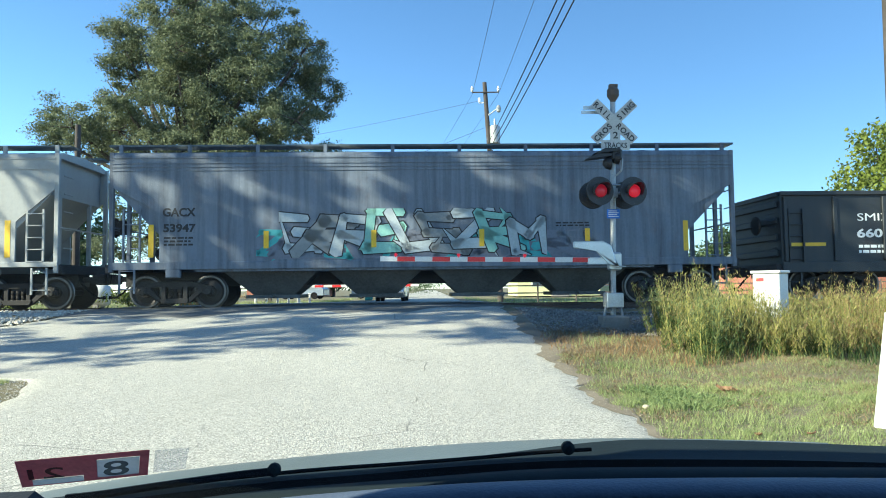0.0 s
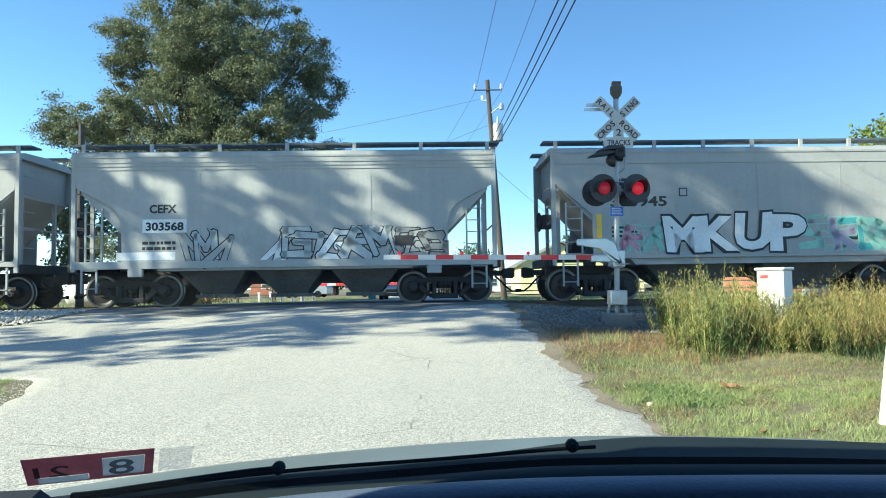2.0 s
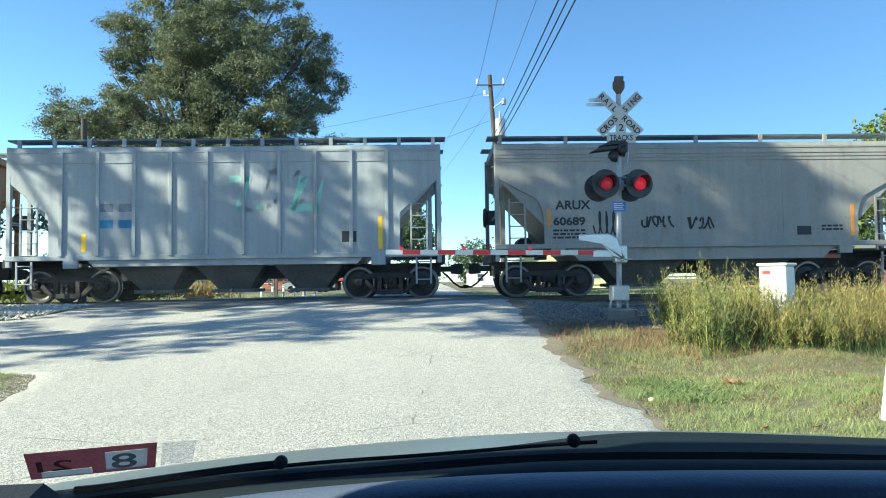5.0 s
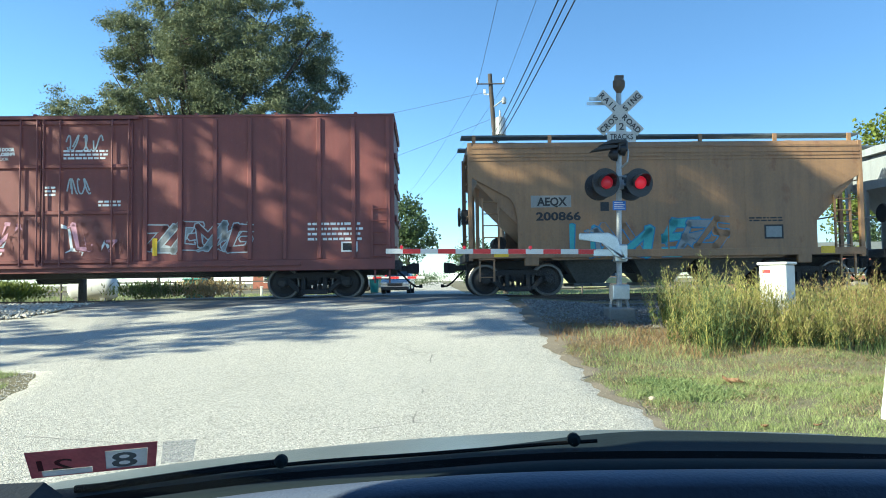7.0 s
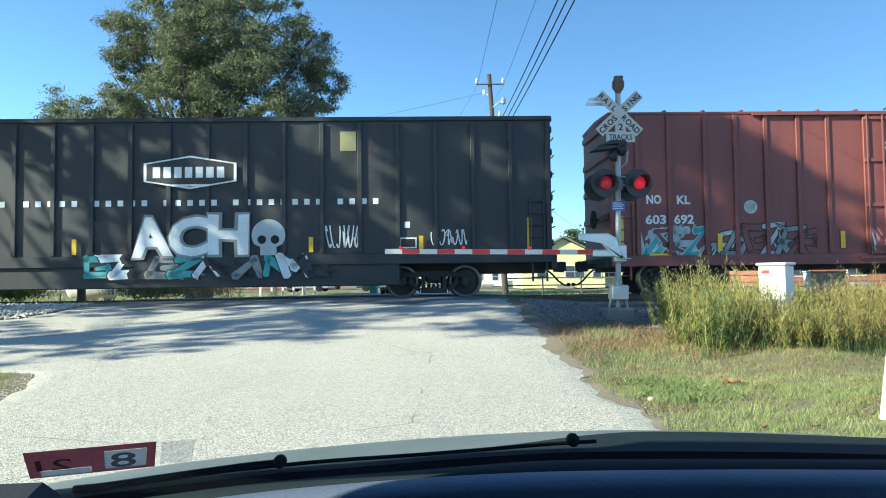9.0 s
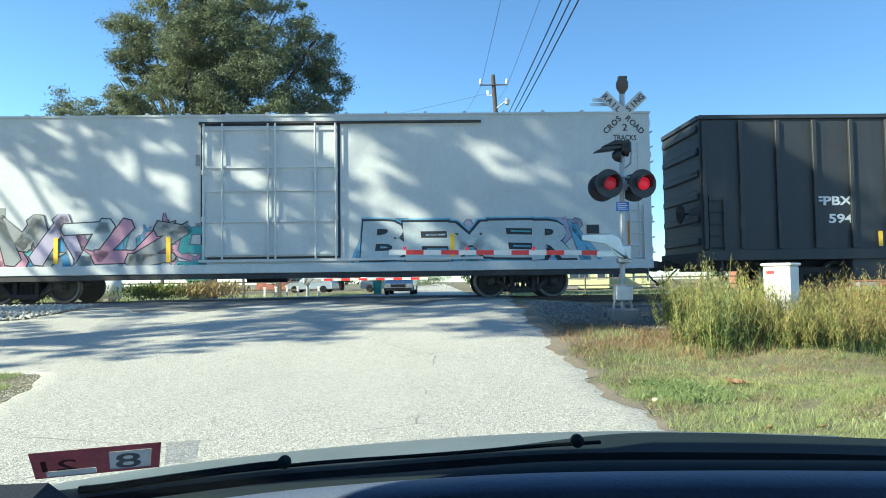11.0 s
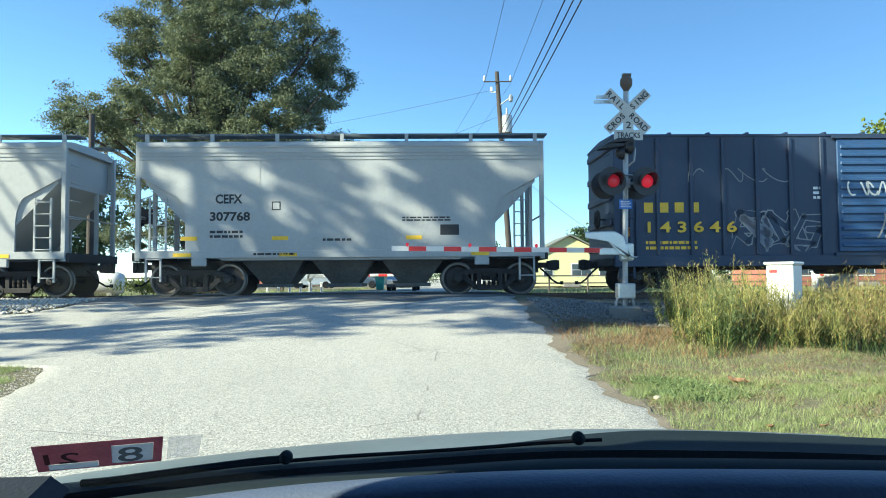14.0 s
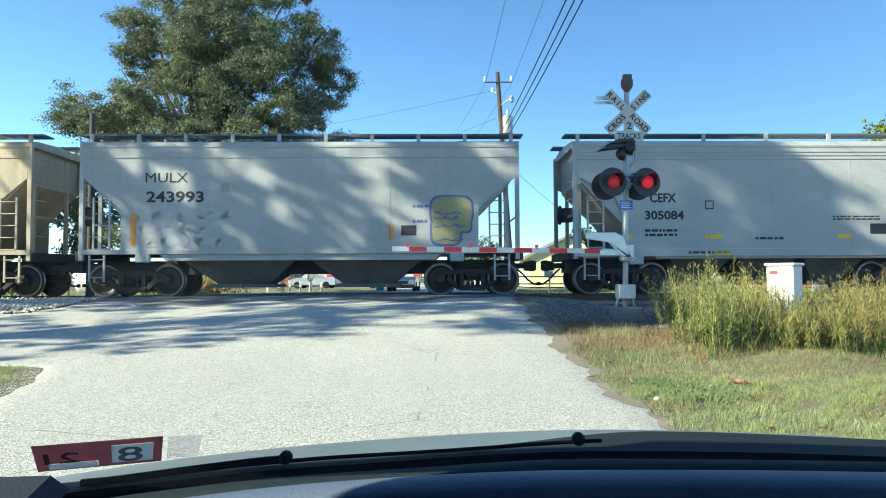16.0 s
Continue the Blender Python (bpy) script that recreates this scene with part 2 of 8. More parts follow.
def boxes_mesh(*bs):
    bm = bmesh.new()
    for b in bs:
        cube(bm, *b)
    return bm


def text_mesh(name, s, height, material, offset=0.0, width=None, depth=0.002):
    """Lettering in x and z, its foot at the origin, facing -y; fitted to a width where one is given."""
    cu = bpy.data.curves.new(name, "FONT")
    cu.body, cu.size, cu.offset, cu.extrude, cu.resolution_u = s, height / 0.73, offset, depth, 3
    tmp = bpy.data.objects.new("tmp", cu)
    scene.collection.objects.link(tmp)
    me = bpy.data.meshes.new_from_object(tmp, depsgraph=bpy.context.evaluated_depsgraph_get())
    bpy.data.objects.remove(tmp)
    bpy.data.curves.remove(cu)
    xs = [v.co.x for v in me.vertices]
    x0, x1 = min(xs), max(xs)
    k = (width / (x1 - x0)) if width else 1.0
    for v in me.vertices:
        v.co = ((v.co.x - x0) * k, -v.co.z, v.co.y)
    me.name = name
    me.materials.clear(), me.materials.append(material)
    return me


def blades(name, pts, heights, widths, lean, material, seed=1, segs=3, kind_label=("", ""), curl=0.5):
    """Many tapered blades on given feet, as one object."""
    rng = np.random.default_rng(seed)
    n = len(pts)
    ang = rng.uniform(0, 2 * np.pi, n)
    la = rng.uniform(0, 2 * np.pi, n)
    ln = lean * rng.uniform(0.2, 1.0, n) * heights
    side = np.stack([np.cos(ang), np.sin(ang), np.zeros(n)], 1)
    out = np.stack([np.cos(la), np.sin(la), np.zeros(n)], 1)
    rows = []
    for k in range(segs + 1):
        f = k / segs
        c = pts + out * (ln * f ** (1 + curl))[:, None] + np.array([0, 0, 1.0]) * (heights * f)[:, None]
        w = (widths * (1 - 0.85 * f))[:, None]
        rows += [c - side * w, c + side * w]
    V = np.stack(rows, 1).reshape(-1, 3)
    m = 2 * (segs + 1)
    b0 = (np.arange(n) * m)[:, None]
    F = np.concatenate([b0 + np.array([2 * k, 2 * k + 1, 2 * k + 3, 2 * k + 2]) for k in range(segs)], 0)
    me = bpy.data.meshes.new(name)
    quick_mesh(me, V, F)
    me.materials.append(material)
    return tagged(new(name, me), *kind_label, kind="stuff")


def quick_mesh(me, V, F):
    me.vertices.add(len(V))
    me.vertices.foreach_set("co", np.asarray(V, dtype=np.float32).ravel())
    k = F.shape[1]
    me.loops.add(F.size)
    me.loops.foreach_set("vertex_index", F.astype(np.int32).ravel())
    me.polygons.add(len(F))
    me.polygons.foreach_set("loop_start", (np.arange(len(F)) * k).astype(np.int32))
    me.update(calc_edges=True)


# ---- ground ----
RAIL_Z, TRACK_Y, TURN = 0.79, 21.1, radians(1.1)


def step(a, b, v):
    f = np.clip((v - a) / (b - a), 0, 1)
    return f * f * (3 - 2 * f)


def road_h(y):
    return 0.78 * step(8, 20, y) - 0.33 * step(24.5, 36, y)


def track_y(x):
    return TRACK_Y + x * math.tan(TURN)


def ground_h(x, y):
    """Height of the ground: the ramp up to the tracks, the ballast bed, small humps off the road."""
    x, y = np.asarray(x, float), np.asarray(y, float)
    h = road_h(y)
    off = np.clip(np.maximum(x - 2.3, -7.0 - x) / 2.0, 0, 1)
    h = h - off * (0.12 * step(9, 18, y) + 0.03)
    hump = 0.05 * np.sin(x * 1.3 + 0.6 * y) * np.sin(y * 0.9 - 0.4 * x) + 0.03 * np.sin(3.1 * x) * np.sin(2.7 * y + 1)
    h = h + off * hump * (np.abs(y - TRACK_Y) > 3.0)
    return h - 0.012


def ground_sheet():
    xs = np.unique(np.concatenate([np.linspace(-40, 40, 161), np.array([-2500, -1200, -600, -300, -180, -120, -80, -55, 55, 80, 120, 180, 300, 600, 1200, 2500.0])]))
    ys = np.unique(np.concatenate([np.linspace(-20, 60, 161), np.array([-1500, -400, -100, -40, 75, 95, 120, 160, 220, 320, 500, 900, 1600, 3500.0])]))
    X, Y = np.meshgrid(xs, ys)
    V = np.stack([X, Y, ground_h(X, Y)], -1).reshape(-1, 3)
    nx, ny = len(xs), len(ys)
    i = (np.arange(ny - 1)[:, None] * nx + np.arange(nx - 1)[None, :]).ravel()
    F = np.stack([i, i + 1, i + 1 + nx, i + nx], 1)
    me = bpy.data.meshes.new("ground")
    quick_mesh(me, V, F)
    me.materials.append(M["soil"])
    for p in me.polygons:
        p.use_smooth = True
    return tagged(new("ground", me), "dry grassy verge of soil and short grass", "ground", kind="structure")


def right_edge(y):
    return 1.86 + 0.07 * math.sin(1.9 * y + 2.2) + 0.05 * math.sin(4.7 * y + 1) + 0.03 * math.sin(11.3 * y)


def left_edge(y):
    wob = 0.12 * math.sin(2.3 * y) + 0.06 * math.sin(7.1 * y + 2)
    if y < 10.0:
        return min(-4.2, -4.6 - 0.37 * (y - 7.3)) + 0.5 * wob
    if y < 19:
        f = float(step(10.0, 10.5, y)) * (1 - float(step(13.8, 15.6, y)))
        return -5.7 - 3.5 * float(step(11, 15, y)) - 16.0 * f + wob
    return -9.2 + 5.0 * float(step(23, 27, y)) + wob


def road_strip():
    ys = list(np.arange(-18, 30, 0.15)) + list(np.arange(30, 140, 4.0)) + [200, 300, 450]
    n = 40
    V, F = [], []
    for y in ys:
        a, b = left_edge(y), right_edge(y)
        for k in range(n + 1):
            x = a + (b - a) * k / n
            crown = 0.03 * (1 - ((x + 1.7) / 4.5) ** 2)
            edge = -0.035 if k in (0, n) else 0.0
            V.append((x, y, float(road_h(y)) + max(0.004, 0.012 + crown) + edge))
    for j in range(len(ys) - 1):
        for k in range(n):
            i = j * (n + 1) + k
            F.append((i, i + 1, i + n + 2, i + n + 1))
    me = bpy.data.meshes.new("road")
    quick_mesh(me, np.array(V), np.array(F))
    me.materials.append(M["chipseal"])
    return tagged(new("road", me), "pale worn chip-seal road climbing to the crossing", "road", kind="structure")


def scatter_stones(name, material, pts, size, seed, label):
    """Loose stones: small uneven octahedra, as one object."""
    rng = np.random.default_rng(seed)
    n = len(pts)
    o = np.array([(1, 0, 0), (-1, 0, 0), (0, 1, 0), (0, -1, 0), (0, 0, 1), (0, 0, -1)], float)
    s = size * rng.uniform(0.5, 1.3, (n, 1, 1)) * rng.uniform(0.6, 1.2, (n, 6, 1))
    a = rng.uniform(0, 6.28, n)
    R = np.zeros((n, 3, 3))
    R[:, 0, 0], R[:, 0, 1], R[:, 1, 0], R[:, 1, 1], R[:, 2, 2] = np.cos(a), -np.sin(a), np.sin(a), np.cos(a), 0.7
    V = (np.einsum("nij,kj->nki", R, o) * s + pts[:, None, :]).reshape(-1, 3)
    f = np.array([(0, 2, 4), (2, 1, 4), (1, 3, 4), (3, 0, 4), (2, 0, 5), (1, 2, 5), (3, 1, 5), (0, 3, 5)])
    F = (np.arange(n)[:, None, None] * 6 + f[None]).reshape(-1, 3)
    me = bpy.data.meshes.new(name)
    quick_mesh(me, V, F)
    me.materials.append(material)
    return tagged(new(name, me), label, "gravel", kind="stuff")


def track():
    """Two rails on sleepers in a ballast bed; the rails lie flush in the crossing."""
    root = thing("railway_track", pose(0, TRACK_Y, RAIL_Z, 0, 0, math.degrees(TURN)), "rusty railway track on wooden sleepers in grey ballast", "railway track", kind="structure")
    prof = [(-0.07, -0.17), (0.07, -0.17), (0.07, -0.155), (0.012, -0.14), (0.012, -0.045), (0.036, -0.035), (0.036, 0), (-0.036, 0), (-0.036, -0.035), (-0.012, -0.045), (-0.012, -0.14), (-0.07, -0.155)]
    for s in (-0.755, 0.755):
        bm = bmesh.new()
        a = [bm.verts.new((-160, s + p, z)) for p, z in prof]
        b = [bm.verts.new((160, s + p, z)) for p, z in prof]
        bm.faces.new(a), bm.faces.new(b)
        for k in range(len(prof)):
            j = (k + 1) % len(prof)
            bm.faces.new((a[k], a[j], b[j], b[k]))
        part("rail", bm, M["rail"], root, "rusty steel rail with a worn head")
    bm = bmesh.new()
    for k in range(-60, 61):
        x = k * 0.53
        if -8.2 < x < 2.2:
            continue
        cube(bm, x - 0.115, x + 0.115, -1.3, 1.3, -0.36, -0.175)
    part("sleepers", bm, M["tie"], root, "dark creosoted sleepers")
    bm = bmesh.new()
    for y0, y1, z0, z1 in ((-2.7, -1.55, -0.55, -0.2), (-1.55, 1.55, -0.2, -0.2), (1.55, 2.7, -0.2, -0.55)):
        for x0, x1 in ((-160, -8.2), (2.0, 160)):
            bm.faces.new([bm.verts.new(p) for p in ((x0, y0, z0), (x1, y0, z0), (x1, y1, z1), (x0, y1, z1))])
    part("ballast_bed", bm, M["ballast"], root, "grey crushed-stone ballast bed")
    return root


def road_margin():
    """Bare brown soil along the road's right edge."""
    ys = np.arange(3.0, 17.5, 0.12)
    V, F = [], []
    for y in ys:
        a = right_edge(y) - 0.04
        w = 0.16 + 0.10 * math.sin(2.7 * y) + 0.07 * math.sin(6.1 * y + 1) + 0.35 * float(step(9.5, 13, y))
        for k in range(5):
            x = a + w * k / 4
            V.append((x, y, float(ground_h(x, y)) + 0.014 - 0.012 * (k == 4)))
    for j in range(len(ys) - 1):
        for k in range(4):
            i = j * 5 + k
            F.append((i, i + 1, i + 6, i + 5))
    me = bpy.data.meshes.new("road_margin")
    quick_mesh(me, np.array(V), np.array(F))
    me.materials.append(M["margin"])
    tagged(new("road_margin", me), "bare brown soil along the road edge", "road margin", kind="structure")


def crossing_apron():
    """Darker asphalt laid against and between the rails; its front also stands for shade."""
    V, F = [], []
    n = 44
    for y0, y1 in ((16.9, 20.22), (20.46, 21.74), (21.98, 23.4)):
        base_i = len(V)
        for k in range(n + 1):
            x = -9.6 + 11.5 * k / n
            turn = x * math.tan(TURN)
            for f in range(5):
                # the front edge runs back towards the right side of the road
                rag = (0.3 * math.sin(1.3 * x) + 0.16 * math.sin(3.9 * x + 1)) * (y0 < 19) * (1 - f / 4) * 2.0
                y = y0 + (y1 - y0) * f / 4 + turn + rag + 0.09 * (x + 9.6) * (y0 < 19) * (1 - f / 4)
                crown = 0.03 * (1 - ((x + 1.7) / 4.5) ** 2)
                V.append((x, y, max(float(road_h(y)) + max(0.004, 0.012 + crown) + 0.006, 0.0)))
        for k in range(n):
            for f in range(4):
                i = base_i + k * 5 + f
                F.append((i, i + 5, i + 6, i + 1))
    me = bpy.data.meshes.new("crossing_apron")
    quick_mesh(me, np.array(V), np.array(F))
    me.materials.append(M["asphalt"])
    tagged(new("crossing_apron", me), "dark asphalt against the crossing rails, its front also standing for shade", "road", kind="structure")


crossing_apron()
ground_sheet()
road_margin()
road_strip()
track()


# ---- the train ----
SPEED = 12.6
HALF = 1.55
ROLLING = []
WHEELS = []


def wheelset_mesh():
    bm = bmesh.new()
    for s in (-1, 1):
        turned(bm, [(s * 0.68, 0.06), (s * 0.68, 0.14), (s * 0.70, 0.34), (s * 0.685, 0.40), (s * 0.69, 0.485), (s * 0.715, 0.487), (s * 0.73, 0.462),
                    (s * 0.825, 0.452), (s * 0.828, 0.40), (s * 0.79, 0.385), (s * 0.765, 0.32), (s * 0.79, 0.17), (s * 0.835, 0.15), (s * 0.835, 0.10), (s * 0.84, 0.0001)], 32)
        turned(bm, [(s * 0.84, 0.085), (s * 1.09, 0.085), (s * 1.10, 0.11), (s * 1.16, 0.11), (s * 1.17, 0.085), (s * 1.17, 0.0001)], 16)
        for k in range(3):
            a = k * math.tau / 3
            x, z = 0.06 * math.cos(a), 0.06 * math.sin(a)
            tube(bm, (x, s * 1.165, z), (x, s * 1.2, z), 0.022, 6)
    tube(bm, (0, -0.7, 0), (0, 0.7, 0), 0.085, 12)
    me = mesh_of("wheelset", bm, M["steel"])
    me.materials.append(M["tread"])
    for p in me.polygons:
        r = math.hypot(p.center.x, p.center.z)
        if 0.37 < r < 0.475 and abs(p.normal.y) < 0.98:
            p.material_index = 1
        if 0.41 < r < 0.455 and abs(p.center.y) > 0.8:
            p.material_index = 1
    return me


def side_frame_mesh():
    """One cast side frame with its windows, spring nest and journal ends, at y = -1.0."""
    bm = bmesh.new()
    y0, y1 = -1.12, -0.98
    prism(bm, [(-1.08, 0.38), (-0.72, 0.40), (-0.70, 0.56), (-0.45, 0.60), (0.45, 0.60), (0.70, 0.56), (0.72, 0.40), (1.08, 0.38), (1.08, 0.54), (0.8, 0.68), (0.45, 0.74), (-0.45, 0.74), (-0.8, 0.68), (-1.08, 0.54)], y0, y1)
    prism(bm, [(-0.36, 0.13), (0.36, 0.13), (0.40, 0.27), (-0.40, 0.27)], y0 - 0.03, y1 + 0.04)
    for s in (-1, 1):
        tri = [(s * 0.40, 0.14), (s * 0.40, 0.28), (s * 0.70, 0.60), (s * 0.86, 0.52)]
        prism(bm, tri if s > 0 else tri[::-1], y0, y1)
        col = [(s * 0.24, 0.25), (s * 0.36, 0.25), (s * 0.36, 0.62), (s * 0.24, 0.62)]
        prism(bm, col if s > 0 else col[::-1], y0, y1)
        cube(bm, s * 0.9 - 0.13, s * 0.9 + 0.13, y0 - 0.02, y1 + 0.02, 0.40, 0.62)
    return mesh_of("side_frame", bm, M["truck"], 0.012)


def spring_mesh():
    bm = bmesh.new()
    for k in range(8):
        turned(bm, [(0.26 + k * 0.035, 0.045), (0.272 + k * 0.035, 0.065), (0.285 + k * 0.035, 0.045)], 10, "z")
    return mesh_of("spring", bm, M["truck"], smooth=True)


def bolster_mesh():
    bm = bmesh.new()
    cube(bm, -0.2, 0.2, -1.05, 1.05, 0.42, 0.62)
    cube(bm, -0.3, 0.3, -0.4, 0.4, 0.45, 0.78)
    for s in (-1, 1):
        cube(bm, s * 0.36 - 0.04, s * 0.36 + 0.04, -0.85, 0.85, 0.38, 0.5)
        cube(bm, s * 0.42 - 0.05, s * 0.42 + 0.05, -0.83, -0.72, 0.3, 0.55)
        cube(bm, s * 0.42 - 0.05, s * 0.42 + 0.05, 0.72, 0.83, 0.3, 0.55)
    return mesh_of("bolster", bm, M["truck"], 0.015)


def coupler_mesh():
    bm = bmesh.new()
    cube(bm, -0.55, 0.35, -0.09, 0.09, 0.76, 0.92)
    prism(bm, [(0.3, 0.70), (0.5, 0.68), (0.66, 0.72), (0.66, 0.98), (0.5, 1.0), (0.3, 0.96)], -0.16, 0.05)
    tube(bm, (0.58, 0.1, 0.68), (0.58, 0.1, 1.0), 0.07, 10)
    return mesh_of("coupler", bm, M["truck"], 0.01)


def hose_mesh():
    bm = bmesh.new()
    pts = [(0.05, -0.35, 0.75), (0.2, -0.36, 0.62), (0.38, -0.34, 0.42), (0.56, -0.3, 0.30), (0.72, -0.26, 0.30)]
    path_tube(bm, pts, 0.028, 7)
    tube(bm, (0.70, -0.26, 0.26), (0.70, -0.26, 0.36), 0.05, 8)
    return mesh_of("air_hose", bm, M["rubber"], smooth=True)


WHEELSET, SIDE_FRAME, SPRING, BOLSTER, COUPLER, HOSE = wheelset_mesh(), side_frame_mesh(), spring_mesh(), bolster_mesh(), coupler_mesh(), hose_mesh()


def bogie(root, x):
    b = part("bogie", BOLSTER, None, root, "grimy cast-steel two-axle bogie")
    b.location = (x, 0, 0)
    for s in (0, 1):
        f = part("side_frame", SIDE_FRAME, None, b)
        f.rotation_euler = (0, 0, math.pi * s)
        for dx in (-0.14, 0, 0.14):
            sp = part("spring", SPRING, None, b)
            sp.location = (dx, (-1.05, 1.05)[s], 0)
    for dx in (-0.9, 0.9):
        w = part("wheelset", WHEELSET, None, b, "dark steel wheels with bright worn treads")
        w.location = (dx, 0, 0.457)
        WHEELS.append((w, dx))


def ends_gear(root, L, inset):
    """Couplers, air hoses and bogies at both ends."""
    for s in (-1, 1):
        bogie(root, s * (L / 2 - inset))
        for me, lab in ((COUPLER, ""), (HOSE, "")):
            c = part(me.name, me, None, root, lab)
            c.location = (s * (L / 2), 0, 0)
            c.rotation_euler = (0, 0, 0 if s > 0 else math.pi)


def ladder(root, x0, x1, y, z0, z1, rungs, material, rail=True):
    bm = bmesh.new()
    if rail:
        for x in (x0, x1):
            cube(bm, x - 0.025, x + 0.025, y - 0.02, y + 0.03, z0, z1)
    for k in range(rungs):
        z = z0 + 0.12 + (z1 - z0 - 0.24) * k / max(1, rungs - 1)
        tube(bm, (x0, y - 0.03, z), (x1, y - 0.03, z), 0.017, 6)
    return part("ladder", bm, material, root)


def decal(root, name, s, x, z, height, material, width=None, offset=0.01, y=-HALF - 0.004, label=""):
    offset = 0.0 if "M" in s else offset
    me = text_mesh(name, s, height, material, offset, width)
    ob = part(name, me, None, root, label)
    ob.location = (x, y, z)
    return ob


def patch(root, name, x0, z0, x1, z1, material, y=-HALF - 0.004, label=""):
    return part(name, boxes_mesh((x0, x1, y - 0.002, y + 0.002, z0, z1)), material, root, label)


def small_print(root, x0, z0, x1, z1, rows, material, y=-HALF - 0.004, seed=1):
    """Lines of writing too small to read: short bars."""
    rng = random.Random(seed)
    bm = bmesh.new()
    h = (z1 - z0) / rows
    for r in range(rows):
        x = x0
        while x < x1 - 0.05:
            w = rng.uniform(0.06, 0.2)
            cube(bm, x, min(x1, x + w), y - 0.002, y + 0.002, z0 + r * h + 0.2 * h, z0 + r * h + 0.75 * h)
            x += w + 0.035
    return part("small_print", bm, material, root)


def warp(me, seed, amp, shear=0.0, arch=0.0, w=1.0):
    for v in me.vertices:
        n = noise.noise_vector(Vector((v.co.x * 1.3 + seed * 7.1, 0, v.co.z * 1.3)))
        v.co.x += amp * n.x + shear * v.co.z
        v.co.z += amp * n.z + arch * math.sin(math.pi * min(1, max(0, v.co.x / w)))
    return me


def wall_letters(root, s, x0, z0, x1, z1, fill, outline, halo=None, seed=1, y=-HALF - 0.004):
    """Fat outlined sprayed letters, each one a little different."""
    n = len(s)
    w = (x1 - x0) / n
    rng = random.Random(seed)
    for k, ch in enumerate(s):
        dz, tilt, hh = rng.uniform(-0.03, 0.05), rng.uniform(-0.12, 0.12), (z1 - z0) * rng.uniform(0.9, 1.02)
        layers = ((halo, 0.135, 0.0), (outline, 0.10, -0.003), (fill, 0.045, -0.006))
        for mat_, off, dy in layers:
            if mat_ is None:
                continue
            me = text_mesh("sprayed_letter", ch, hh * 0.84, mat_, off * hh, None, 0.001)
            xs = [v.co.x for v in me.vertices]
            zs = [v.co.z for v in me.vertices]
            cx, cz = (min(xs) + max(xs)) / 2, (min(zs) + max(zs)) / 2
            kx = (w * (1.06 + 1.2 * (off - 0.045))) / (max(xs) - min(xs))
            for v in me.vertices:
                v.co.x, v.co.z = (v.co.x - cx) * kx, v.co.z - cz
            warp(me, seed + k, 0.05, tilt)
            ob = part("sprayed_letter", me, None, root)
            ob.location = (x0 + (k + 0.5) * w, y + dy - 0.0006 * (k % 3), (z0 + z1) / 2 + dz)


def rounded_blob(root, boxes_, fill, outline, rim=0.06, y=-HALF - 0.006):
    """Overlapping rounded sprayed panels with one outline round them."""
    for mat_, grow, dy in ((outline, rim, 0.0), (fill, 0.0, -0.003)):
        bm = bmesh.new()
        for k, (x0, z0, x1, z1) in enumerate(boxes_):
            cx, cz, a, b = (x0 + x1) / 2, (z0 + z1) / 2, (x1 - x0) / 2 + grow, (z1 - z0) / 2 + grow
            ring = []
            for i in range(36):
                t = 2 * math.pi * i / 36
                c, s = math.cos(t), math.sin(t)
                ring.append(bm.verts.new((cx + a * math.copysign(abs(c) ** 0.55, c), y + dy - 0.0008 * k, cz + b * math.copysign(abs(s) ** 0.55, s))))
            bm.faces.new(ring)
        part("sprayed_figure", bm, mat_, root)


